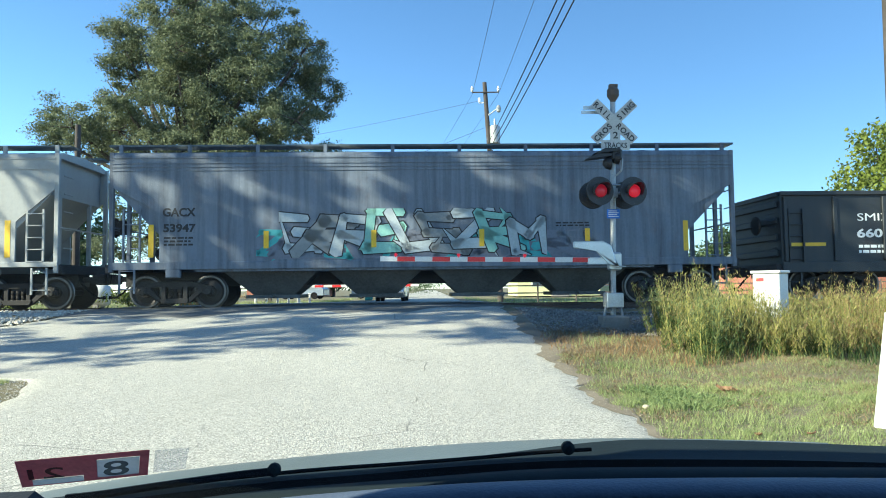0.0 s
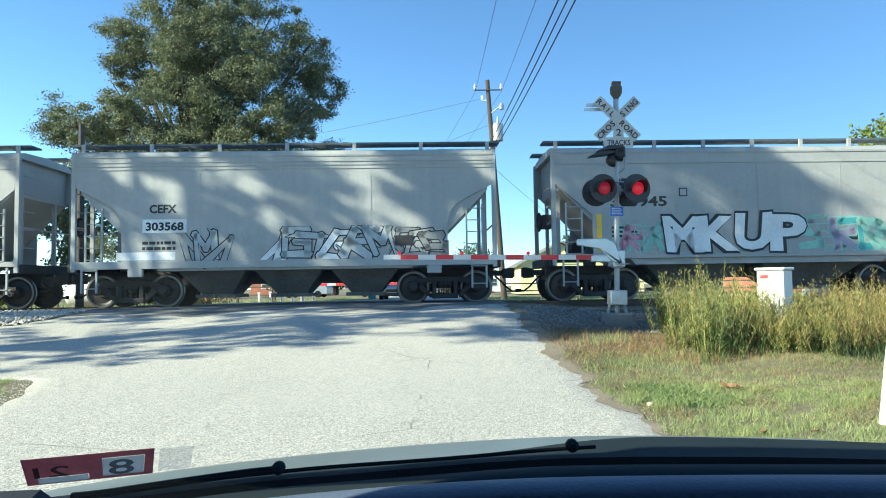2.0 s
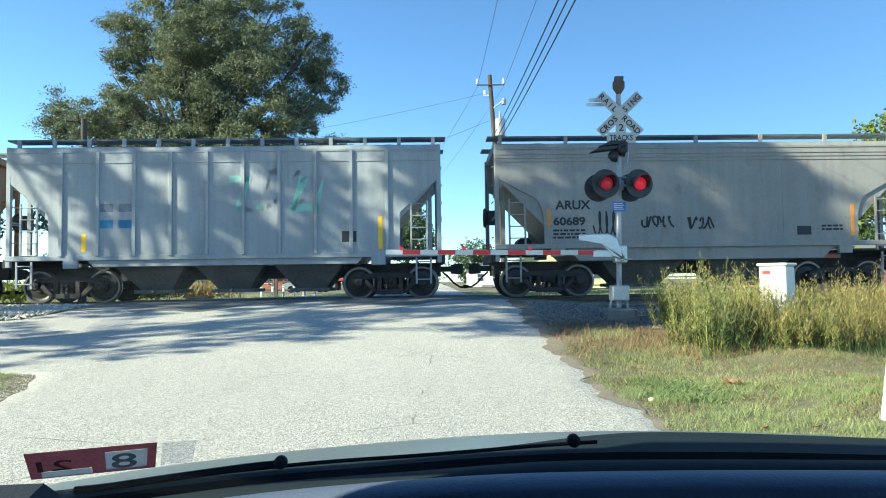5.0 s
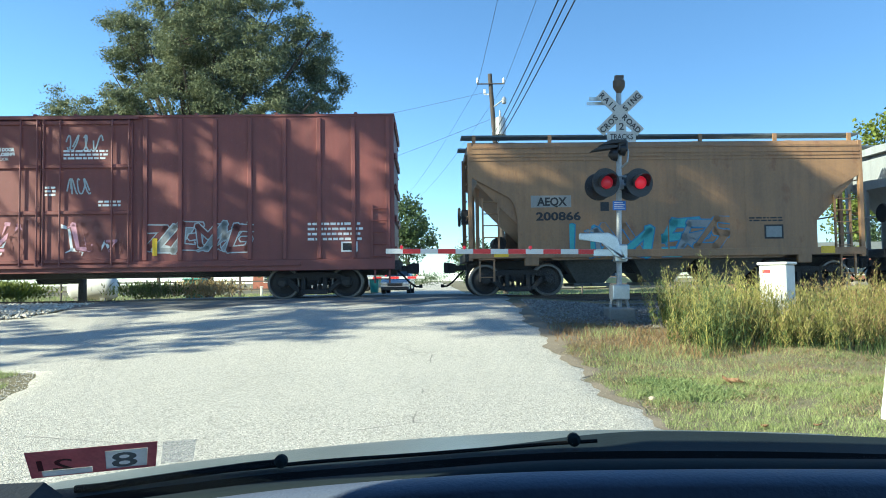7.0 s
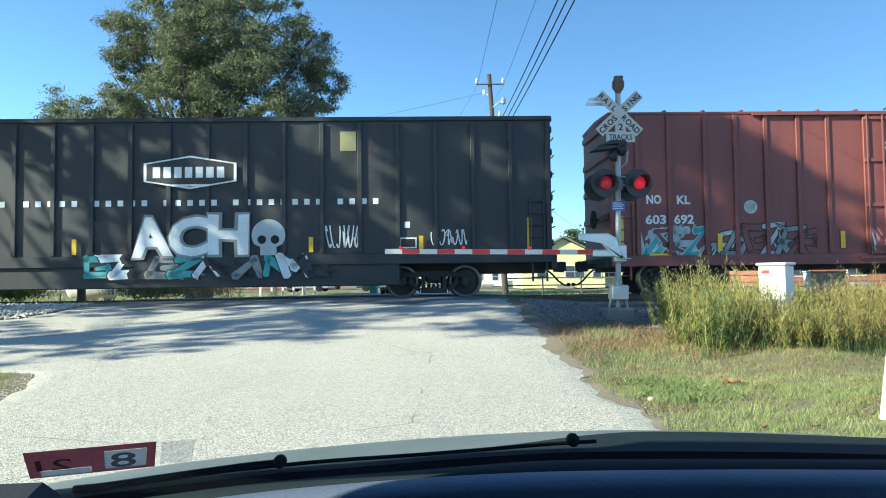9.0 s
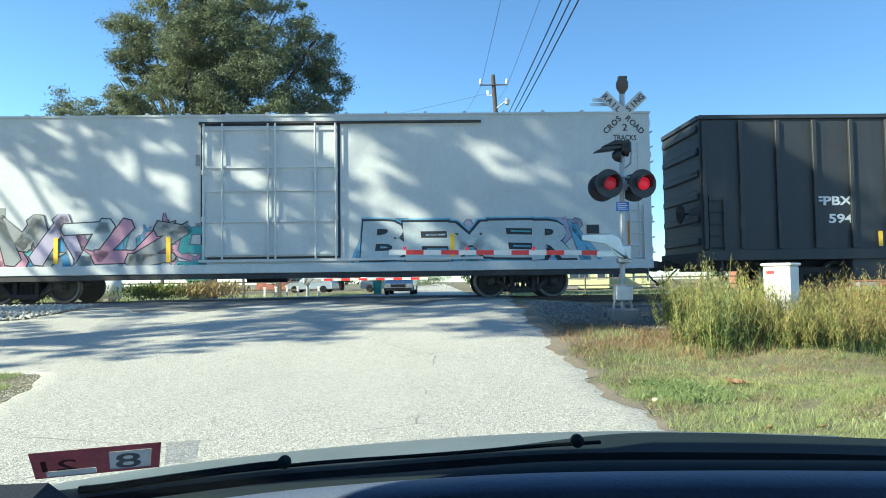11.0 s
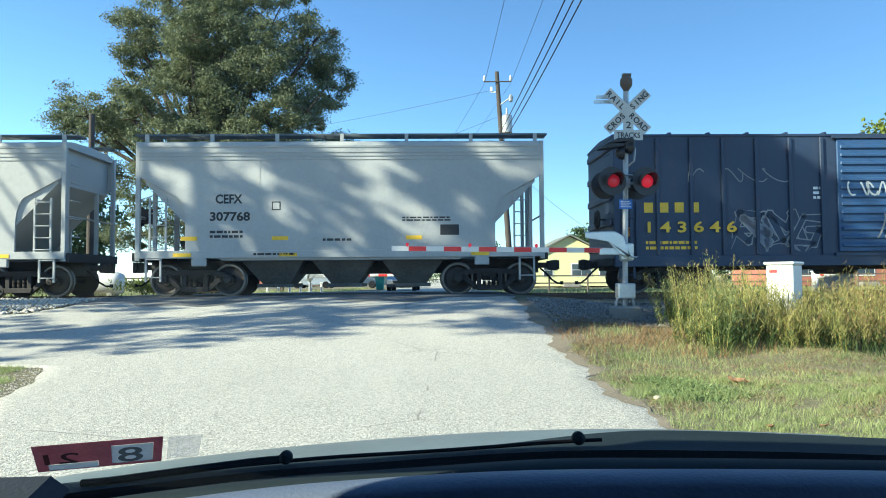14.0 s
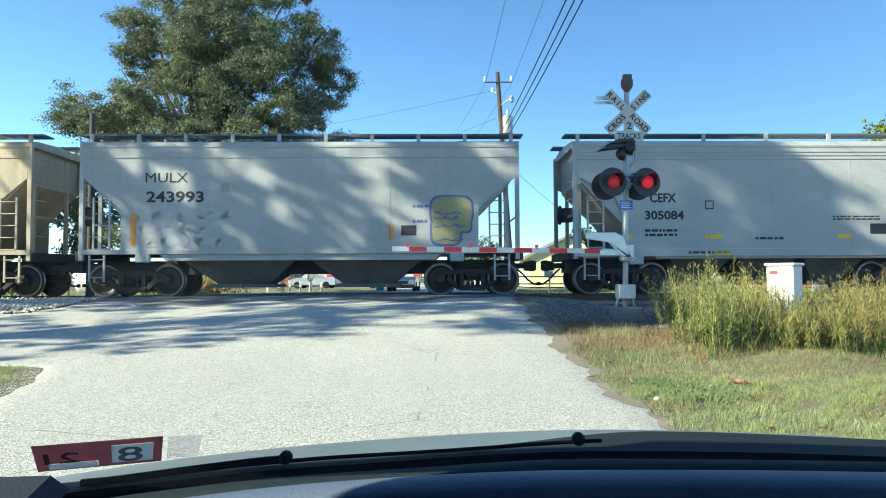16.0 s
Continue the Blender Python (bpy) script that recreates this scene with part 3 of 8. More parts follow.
def wall_piece(root, x0, z0, x1, z1, fills, outline, seed=1, count=9, y=-HALF - 0.004, halo=None):
    """A sprayed piece that cannot be read: leaning figures of thick outlined strokes, hooks and wedges."""
    rng = random.Random(seed)
    w, h = (x1 - x0) / count, z1 - z0

    def stroke(bm, p, q, r0, r1, yy):
        d = Vector((q[0] - p[0], q[1] - p[1]))
        if d.length < 1e-3:
            return
        s_, t_ = Vector((-d.y, d.x)).normalized(), d.normalized()
        p, q = Vector(p) - t_ * r0 * 0.7, Vector(q) + t_ * r1 * 0.7
        pts = (p - s_ * r0, q - s_ * r1, q + t_ * r1 * 0.6, q + s_ * r1, p + s_ * r0, p - t_ * r0 * 0.5)
        bm.faces.new([bm.verts.new((min(x1 + 0.1, max(x0 - 0.1, c.x)), yy, min(z1 + 0.05, max(z0 - 0.05, c.y)))) for c in pts])

    for k in range(count):
        fill, line, back = bmesh.new(), bmesh.new(), bmesh.new()
        cx, lean = x0 + w * (k + 0.5), rng.uniform(-0.5, 0.5)
        lift, tall = rng.uniform(0, 0.12) * h, rng.uniform(0.78, 1.0) * h
        node = lambda i, j: (cx + (i - 1) * w * 0.52 + lean * (j - 1) * h * 0.6 + rng.uniform(-0.05, 0.05) * w, z0 + lift + tall * (0.12 + 0.38 * j) + rng.uniform(-0.05, 0.05) * h)
        walk_ = rng.choice((((0, 0), (0, 2), (2, 2), (2, 1), (0, 1), (2, 0)), ((2, 2), (0, 2), (0, 1), (2, 1), (2, 0), (0, 0)), ((0, 2), (0, 0), (2, 0), (2, 2)), ((0, 0), (1, 2), (2, 0)),
                            ((2, 2), (0, 2), (0, 0), (2, 0), (2, 1), (1, 1)), ((0, 0), (0, 2), (1, 1), (2, 2), (2, 0)), ((0, 2), (2, 2), (0, 0), (2, 0))))
        pts = [node(i, j) for i, j in walk_]
        r = min(w, h) * rng.uniform(0.13, 0.19)
        lvl = y - 0.0007 * k - 0.001
        for p, q in zip(pts, pts[1:]):
            ra, rb = r * rng.uniform(0.75, 1.35), r * rng.uniform(0.6, 1.2)
            stroke(back, p, q, ra + 0.11, rb + 0.11, y - 0.0003)
            stroke(line, p, q, ra + 0.032, rb + 0.032, lvl)
            stroke(fill, p, q, ra, rb, lvl - 0.00035)
        for _ in range(rng.choice((2, 3))):
            p = rng.choice(pts)
            q = (p[0] + rng.uniform(-0.6, 0.6) * w, p[1] + rng.uniform(-0.35, 0.35) * h)
            stroke(line, p, q, r * 0.7 + 0.03, 0.03, lvl)
            stroke(fill, p, q, r * 0.7, 0.008, lvl - 0.00035)
        part("sprayed_outline", line, outline, root)
        part("sprayed_fill", fill, fills[k % len(fills)], root)
        if halo is not None:
            part("sprayed_halo", back, halo, root)
        else:
            back.free()


def scribble(root, x0, z0, x1, z1, material, seed=1, n=5, r=0.018, y=-HALF - 0.006):
    """A thin sprayed tag that cannot be read: looping strokes."""
    rng = random.Random(seed)
    bm = bmesh.new()
    for k in range(n):
        cx, w = x0 + (x1 - x0) * (k + 0.5) / n, (x1 - x0) / n * 0.6
        a, b_, ph = rng.uniform(0.6, 1.5), rng.uniform(1.0, 2.2), rng.uniform(0, 6)
        pts = [(cx + w * math.sin(a * t_ + ph), y, (z0 + z1) / 2 + (z1 - z0) * 0.48 * math.sin(b_ * t_ + ph * 2)) for t_ in np.linspace(0, 3.2, 9)]
        for p, q in zip(pts, pts[1:]):
            d = Vector((q[0] - p[0], 0, q[2] - p[2]))
            if d.length < 1e-4:
                continue
            s = Vector((-d.z, 0, d.x)).normalized() * r
            bm.faces.new([bm.verts.new(Vector(c)) for c in (Vector(p) - s, Vector(q) - s, Vector(q) + s, Vector(p) + s)])
    return part("sprayed_tag", bm, material, root)


SPRAY = {k: plain("spray_" + k, c, 0.6, 0, 1.2, 14, 0.2, 0) for k, c in {
    "white": (0.72, 0.74, 0.74), "black": (0.02, 0.02, 0.022), "silver": (0.42, 0.46, 0.47), "red": (0.42, 0.02, 0.03), "teal": (0.10, 0.36, 0.36),
    "pink": (0.48, 0.25, 0.32), "blue": (0.05, 0.19, 0.36), "mint": (0.28, 0.5, 0.42), "grey": (0.24, 0.25, 0.25), "yellow": (0.62, 0.47, 0.06),
    "sky": (0.16, 0.36, 0.52), "orange": (0.62, 0.25, 0.04), "dusk": (0.16, 0.17, 0.21), "lilac": (0.36, 0.32, 0.42), "khaki": (0.27, 0.26, 0.13), "indigo": (0.09, 0.12, 0.28)}.items()}
YEL, INK, PALE = M["yellow"], SPRAY["black"], SPRAY["white"]


def start_car(name, label, category, left, right):
    """The root of a car, at rail height; local x along the train."""
    u, L = (left + right) / 2, right - left
    root = thing(name, pose(0, 0, 0), label, category, "cars of the freight train")
    ROLLING.append((root, u))
    return root, L


def hopper_car(label, left, right, paint, inset=1.45, style="straight", under=None, bays=3, ribs=0, post_step=1.15, roof_paint=None, brake_left=True, sill_paint=None, sill=None):
    root, L = start_car("covered_hopper_car", label, "hopper car", left, right)
    under = under or M["under"]
    e = L / 2
    cut = 1.15
    sill = sill or (1.17 if style == "straight" else 1.06)
    low = max(1.2, sill + 0.06)
    # side sheets, with the cut-outs over the bogies
    if style == "straight":
        lower = [(-e + cut, low), (e - cut, low), (e - cut, 2.42), (e - 0.12, 3.28)]
        lowl = [(-e + 0.12, 3.28), (-e + cut, 2.42)]
    else:
        arc = [(e - cut - 0.22 + 0.35 * (1 - math.cos(a)) * 0.9, 1.95 + 0.85 * math.sin(a)) for a in np.linspace(0, 1.25, 6)]
        lower = [(-e + cut + 0.22, low), (e - cut - 0.22, low)] + arc + [(e - 0.12, 3.3)]
        lowl = [(-e + 0.12, 3.3)] + [(-x, z) for x, z in arc[::-1]]
    outline = lower + [(e - 0.08, 4.18), (-e + 0.08, 4.18)] + lowl
    for s in (-1, 1):
        bm = bmesh.new()
        y = s * HALF
        prism(bm, outline, min(y, y - s * 0.06), max(y, y - s * 0.06))
        part("side_sheet", bm, paint, root, bevel=0.008)
    # the tank between the sheets, its ends sloping in under the roof
    bm = bmesh.new()
    prism(bm, [(-e + 2.35, 1.0), (e - 2.35, 1.0), (e - 0.25, 3.15), (e - 0.22, 4.18), (-e + 0.22, 4.18), (-e + 0.25, 3.15)], -HALF + 0.065, HALF - 0.065)
    part("tank", bm, paint, root)
    # roof with a rounded shoulder
    bm = bmesh.new()
    prof = [(-HALF, 4.18), (-HALF + 0.04, 4.28), (-HALF + 0.35, 4.36), (0, 4.42), (HALF - 0.35, 4.36), (HALF - 0.04, 4.28), (HALF, 4.18)]
    a = [bm.verts.new((-e + 0.05, y, z)) for y, z in prof]
    b = [bm.verts.new((e - 0.05, y, z)) for y, z in prof]
    for k in range(len(prof) - 1):
        bm.faces.new((a[k], a[k + 1], b[k + 1], b[k]))
    bm.faces.new(a), bm.faces.new(b), bm.faces.new((a[0], b[0], b[-1], a[-1]))
    part("roof", bm, roof_paint or paint, root)
    # seams: a long lap under the eaves, and upright laps
    for z in ((3.86, 4.15) if style == "straight" else (3.8, 3.9, 4.0, 4.15)):
        for s in (-1, 1):
            part("lap_seam", boxes_mesh((-e + 0.1, e - 0.1, s * (HALF + 0.008) - 0.012, s * (HALF + 0.008) + 0.012, z - 0.018, z + 0.018)), paint, root)
    if ribs:
        for k in range(ribs):
            x = -e + 1.5 + (L - 3.0) * k / (ribs - 1)
            for s in (-1, 1):
                part("side_rib", boxes_mesh((x - 0.05, x + 0.05, s * (HALF + 0.03) - 0.035, s * (HALF + 0.03) + 0.035, low + 0.05, 4.15)), paint, root, bevel=0.01)
    else:
        for k in range(1, 4):
            x = -e + cut + (L - 2 * cut) * k / 4
            for s in (-1, 1):
                part("weld_seam", boxes_mesh((x - 0.02, x + 0.02, s * (HALF + 0.002) - 0.004, s * (HALF + 0.002) + 0.004, low + 0.05, 3.8)), paint, root)
    # sills
    for s in (-1, 1):
        part("side_sill", boxes_mesh((-e, e, s * (HALF - 0.03) - 0.05, s * (HALF - 0.03) + 0.05, sill, max(1.27, sill + 0.14))), sill_paint or paint, root, bevel=0.01)
        part("end_sill", boxes_mesh((s * e - 0.1, s * e + 0.1, -1.5, 1.5, 0.98, 1.22)), under, root, bevel=0.01)
        part("end_platform", boxes_mesh((s * (e - 0.75) - 0.7, s * (e - 0.75) + 0.7, -1.45, 1.45, 1.20, 1.25)), under, root)
        for q in (-1, 1):
            part("corner_post", boxes_mesh((s * (e - 0.06) - 0.06, s * (e - 0.06) + 0.06, q * (HALF - 0.06) - 0.06, q * (HALF - 0.06) + 0.06, 1.0, 4.3)), paint, root, bevel=0.01)
            part("end_strut", boxes_mesh((s * (e - 0.3) - 0.05, s * (e - 0.3) + 0.05, q * 0.9 - 0.05, q * 0.9 + 0.05, 1.2, 4.1)), paint, root)
            part("jacking_bracket", boxes_mesh((s * (e - 1.75) - 0.2, s * (e - 1.75) + 0.2, q * (HALF - 0.04) - 0.06, q * (HALF - 0.04) + 0.06, sill - 0.22, sill + 0.02)), paint, root, bevel=0.02)
        # side ladder near the end and its foot step
        ladder(root, s * (e - 0.62) - 0.22, s * (e - 0.62) + 0.22, -HALF + 0.01, 1.2, 2.75, 5, paint)
        ladder(root, s * (e - 0.5) - 0.2, s * (e - 0.5) + 0.2, -HALF + 0.02, 0.42, 1.15, 2, paint)
        # end ladder and cross rails seen through the cut-out
        bm = bmesh.new()
        for z in (1.7, 2.2, 2.7, 3.2, 3.7):
            tube(bm, (s * (e + 0.02), -1.3, z), (s * (e + 0.02), -0.8, z), 0.017, 6)
        tube(bm, (s * e, -1.5, 2.25), (s * e, 1.5, 2.25), 0.025, 6)
        part("end_grab_rails", bm, paint, root)
    part("centre_sill", boxes_mesh((-e, e, -0.35, 0.35, 0.62, 1.02)), under, root)
    # discharge bays
    span = L - 2 * inset - 2.4
    for k in range(bays):
        w = span / bays
        x = -span / 2 + (k + 0.5) * w
        bm = bmesh.new()
        t4 = [(x - w * 0.52, -1.35), (x + w * 0.52, -1.35), (x + w * 0.52, 1.35), (x - w * 0.52, 1.35)]
        b4 = [(x - w * 0.2, -0.6), (x + w * 0.2, -0.6), (x + w * 0.2, 0.6), (x - w * 0.2, 0.6)]
        tv, bv = [bm.verts.new((p, q, low)) for p, q in t4], [bm.verts.new((p, q, 0.34)) for p, q in b4]
        bm.faces.new(tv), bm.faces.new(bv[::-1])
        for i in range(4):
            bm.faces.new((tv[i], bv[i], bv[(i + 1) % 4], tv[(i + 1) % 4]))
        cube(bm, x - w * 0.26, x + w * 0.26, -0.8, 0.8, 0.24, 0.34)
        tube(bm, (x, -0.95, 0.31), (x, 0.95, 0.31), 0.045, 8)
        part("discharge_bay", bm, M["bay"], root, "grey grimy discharge bay")
    # roof walkway, its dark colour standing for the unlit underside
    bm = bmesh.new()
    for s in (-1, 1):
        for k in range(7):
            y = s * (0.72 + 0.085 * k)
            cube(bm, -e - 0.15, e + 0.15, y - 0.014, y + 0.014, 4.52, 4.57)
        n = int(L / 0.35)
        for k in range(n):
            x = -e + L * (k + 0.5) / n
            cube(bm, x - 0.012, x + 0.012, s * 0.97 - 0.28, s * 0.97 + 0.28, 4.525, 4.545)
    part("roof_walkway", bm, M["walkway"], root, "steel grating walkway along the roof")
    n = max(4, int(L / post_step))
    for k in range(n):
        x = -e + 0.2 + (L - 0.4) * k / (n - 1)
        for s in (-1, 1):
            part("walkway_bracket", boxes_mesh((x - 0.05, x + 0.05, s * (HALF - 0.28) - 0.03, s * (HALF - 0.28) + 0.03, 4.3, 4.56)), paint, root)
    for k in range(4):
        x = -e + L * (k + 0.5) / 4
        bm = bmesh.new()
        turned(bm, [(4.38, 0.3), (4.52, 0.3), (4.56, 0.24), (4.56, 0.001)], 14, "z", (x, 0, 0))
        part("roof_hatch", bm, roof_paint or paint, root)
    # brake wheel and reservoir at one end
    s = -1 if brake_left else 1
    bm = bmesh.new()
    turned(bm, [(-0.02, 0.26), (0.02, 0.29), (0.05, 0.26), (0.02, 0.23), (-0.02, 0.26)], 16, "x", (s * (e + 0.22), -0.6, 2.3))
    for k in range(4):
        a = k * math.tau / 8
        tube(bm, (s * (e + 0.22), -0.6 + 0.26 * math.cos(a), 2.3 + 0.26 * math.sin(a)), (s * (e + 0.22), -0.6 - 0.26 * math.cos(a), 2.3 - 0.26 * math.sin(a)), 0.014, 5)
    cube(bm, s * e - 0.14, s * e + 0.14, -0.8, -0.4, 2.1, 2.5)
    tube(bm, (s * e, -0.6, 2.3), (s * (e + 0.24), -0.6, 2.3), 0.03, 6)
    part("brake_wheel", bm, M["truck"], root, "iron hand-brake wheel")
    bm = bmesh.new()
    tube(bm, (s * (e - 1.0), -0.3, 1.55), (s * (e - 1.0), 0.7, 1.55), 0.2, 12)
    part("air_reservoir", bm, under, root)
    ends_gear(root, L, inset)
    return root


def box_car(name, label, category, left, right, paint, height, inset, ribs, floor=1.0, rib_depth=0.06, roof=True, sill_drop=0.22, end_stripes=5, roof_paint=None, smooth_side=False, ladders=True):
    root, L = start_car(name, label, category, left, right)
    e = L / 2
    bm = bmesh.new()
    t = 0.08
    if roof:
        cube(bm, -e, e, -HALF, HALF, floor, height)
        part("body", bm, paint, root, bevel=0.015)
        bm = bmesh.new()
        prof = [(-HALF - 0.03, height - 0.02), (-HALF - 0.03, height + 0.04), (0, height + 0.12), (HALF + 0.03, height + 0.04), (HALF + 0.03, height - 0.02)]
        a = [bm.verts.new((-e - 0.02, y, z)) for y, z in prof]
        b = [bm.verts.new((e + 0.02, y, z)) for y, z in prof]
        bm.faces.new(a), bm.faces.new(b)
        for k in range(5):
            bm.faces.new((a[k], a[(k + 1) % 5], b[(k + 1) % 5], b[k]))
        for k in range(int(L / 1.1)):
            x = -e + 0.5 + k * 1.1
            cube(bm, x - 0.04, x + 0.04, -HALF - 0.02, HALF + 0.02, height + 0.02, height + 0.09)
        part("roof", bm, roof_paint or paint, root)
    else:
        cube(bm, -e, e, -HALF, -HALF + t, floor, height)
        part("side_wall", bm, paint, root, bevel=0.01)
        part("side_wall", boxes_mesh((-e, e, HALF - t, HALF, floor, height)), paint, root, bevel=0.01)
        for s in (-1, 1):
            part("end_wall", boxes_mesh((s * (e - t / 2) - t / 2 + 0.003, s * (e - t / 2) + t / 2 - 0.003, -HALF + t, HALF - t, floor, height)), paint, root)
            part("top_chord", boxes_mesh((-e - 0.02, e + 0.02, s * HALF - 0.07, s * HALF + 0.07, height - 0.02, height + 0.1)), paint, root, bevel=0.015)
            part("end_chord", boxes_mesh((s * e - 0.06, s * e + 0.06, -HALF + 0.07, HALF - 0.07, height - 0.02, height + 0.1)), paint, root)
        part("floor_deck", boxes_mesh((-e + t, e - t, -HALF + t, HALF - t, floor, floor + 0.06)), M["under"], root)
    # ribs on the sides
    for x, w in ribs:
        for s in (-1, 1):
            part("side_post", boxes_mesh((x - w / 2, x + w / 2, s * HALF - rib_depth * (s < 0), s * HALF + rib_depth * (s > 0), floor + 0.12, height - 0.06)), paint, root, bevel=0.012)
    for s in (-1, 1):
        part("side_sill", boxes_mesh((-e, e, s * HALF - 0.06, s * HALF + 0.05, floor - sill_drop + 0.02, floor + 0.1)), paint, root, bevel=0.012)
        for k in range(end_stripes):
            z = floor + 0.35 + (height - floor - 0.6) * k / max(1, end_stripes - 1)
            part("end_rib", boxes_mesh((s * (e + 0.035) - 0.035, s * (e + 0.035) + 0.035, -HALF + 0.12, HALF - 0.12, z - 0.1, z + 0.1)), paint, root, bevel=0.03)
        part("end_sill", boxes_mesh((s * (e + 0.06) - 0.08, s * (e + 0.06) + 0.08, -1.5, 1.5, 0.78, floor + 0.05)), M["under"], root, bevel=0.01)
        if ladders:
            ladder(root, s * (e - 0.42) - 0.2, s * (e - 0.42) + 0.2, -HALF - 0.05, floor + 0.05, floor + 1.6, 5, paint)
            ladder(root, s * (e - 0.35) - 0.2, s * (e - 0.35) + 0.2, -HALF + 0.02, 0.42, floor, 2, paint)
            bm = bmesh.new()
            for z in np.linspace(floor + 0.3, height - 0.5, 9 if roof else 7):
                tube(bm, (s * (e + 0.1), -1.45, z), (s * (e + 0.1), -1.0, z), 0.018, 6)
            part("end_ladder", bm, paint, root)
        bm = bmesh.new()
        if s < 0:
            turned(bm, [(-0.02, 0.26), (0.02, 0.29), (0.05, 0.26), (0.02, 0.23), (-0.02, 0.26)], 16, "x", (s * (e + 0.25), -0.55, floor + 1.2))
            tube(bm, (s * e, -0.55, floor + 1.2), (s * (e + 0.28), -0.55, floor + 1.2), 0.03, 6)
            tube(bm, (s * (e + 0.25), -0.8, floor + 1.2), (s * (e + 0.25), -0.3, floor + 1.2), 0.015, 6)
            part("brake_wheel", bm, M["truck"], root, "iron hand-brake wheel")
        else:
            bm.free()
    part("centre_sill", boxes_mesh((-e, e, -0.35, 0.35, 0.66, floor - 0.01)), M["under"], root)
    n = int(L / 1.6)
    bm = bmesh.new()
    for k in range(n):
        x = -e + L * (k + 0.5) / n
        cube(bm, x - 0.05, x + 0.05, -HALF + 0.05, HALF - 0.05, floor - 0.16, floor - 0.01)
    tube(bm, (-1.2, 0.5, 0.72), (0.0, 0.5, 0.72), 0.2, 12)
    part("cross_bearers", bm, M["under"], root)
    ends_gear(root, L, inset)
    return root


# ---- the cars, from the head of the visible train to its tail ----
PAINT = {
    "slate": car_paint("slate_blue_grey_paint", (0.165, 0.19, 0.235), (0.035, 0.037, 0.05), 0.9, 0.15),
    "grey": car_paint("light_grey_paint", (0.36, 0.365, 0.355), (0.27, 0.26, 0.235), 0.35, 0.1),
    "grey_two": car_paint("cool_grey_paint", (0.38, 0.39, 0.38), (0.27, 0.26, 0.24), 0.4, 0.1),
    "grey_three": car_paint("warm_grey_paint", (0.29, 0.282, 0.262), (0.19, 0.165, 0.14), 0.55, 0.3),
    "grey_new": car_paint("clean_grey_paint", (0.39, 0.395, 0.385), (0.33, 0.32, 0.295), 0.25, 0.0),
    "zinc": car_paint("zinc_grey_paint", (0.33, 0.35, 0.365), (0.17, 0.17, 0.17), 0.5, 0.1),
    "ochre": car_paint("rusty_ochre_paint", (0.30, 0.175, 0.085), (0.12, 0.075, 0.05), 0.55, 0.5),
    "oxide": car_paint("oxide_red_paint", (0.185, 0.055, 0.048), (0.10, 0.035, 0.03), 0.5, 0.1),
    "coal": car_paint("black_paint", (0.022, 0.026, 0.03), (0.055, 0.05, 0.045), 0.45, 0.1),
    "white": car_paint("reefer_white_paint", (0.54, 0.55, 0.54), (0.42, 0.41, 0.385), 0.25, 0.0),
    "navy": car_paint("navy_blue_paint", (0.025, 0.042, 0.085), (0.05, 0.055, 0.07), 0.45, 0.15),
    "door_blue": car_paint("door_blue_paint", (0.035, 0.085, 0.20), (0.05, 0.07, 0.11), 0.4, 0.05),
    "sand": car_paint("sand_beige_paint", (0.44, 0.36, 0.24), (0.22, 0.14, 0.08), 0.55, 0.4),
}


def gondola():
    label = "low black open gondola car with white lettering"
    root = box_car("gondola_car", label, "gondola car", 9.85, 25.9, PAINT["coal"], 3.0, 1.9, [(-7.9 + 1.43 * k, 0.11) for k in range(12)], roof=False, end_stripes=4)
    decal(root, "lettering", "SMIX", -5.81, 2.25, 0.22, PALE, 1.0)
    decal(root, "lettering", "6600", -5.84, 1.78, 0.24, PALE, 1.0)
    small_print(root, -5.8, 1.3, -5.0, 1.6, 2, PALE)
    patch(root, "reflector_strip", -7.75, 1.54, -6.75, 1.64, YEL)


def slate_hopper():
    r = hopper_car("long slate-grey covered hopper streaked with grime and teal graffiti", -8.85, 8.55, PAINT["slate"], 1.65, "round", bays=4, post_step=1.6)
    decal(r, "lettering", "GACX", -7.24, 2.53, 0.23, INK, 0.9)
    decal(r, "lettering", "53947", -7.22, 2.1, 0.22, INK, 0.88)
    small_print(r, -7.2, 1.7, -6.4, 1.98, 3, INK)
    wall_piece(r, -4.6, 1.32, 4.6, 2.1, [SPRAY["teal"], SPRAY["dusk"], PAINT["slate"]], SPRAY["dusk"], 5, 15)
    wall_piece(r, -3.98, 1.4, 3.24, 2.65, [SPRAY["silver"], SPRAY["grey"], SPRAY["silver"], SPRAY["mint"]], INK, 3, 9, y=-HALF - 0.016)
    for x in (-4.49, -1.54, 1.45, 4.41):
        patch(r, "reflector_strip", x, 1.62, x + 0.14, 2.1, YEL, y=-HALF - 0.03)
    patch(r, "reflector_strip", -7.62, 1.4, -7.48, 2.3, YEL)
    patch(r, "reflector_strip", 7.2, 1.45, 7.34, 2.3, YEL)
    small_print(r, 3.6, 2.15, 4.6, 2.3, 2, INK)


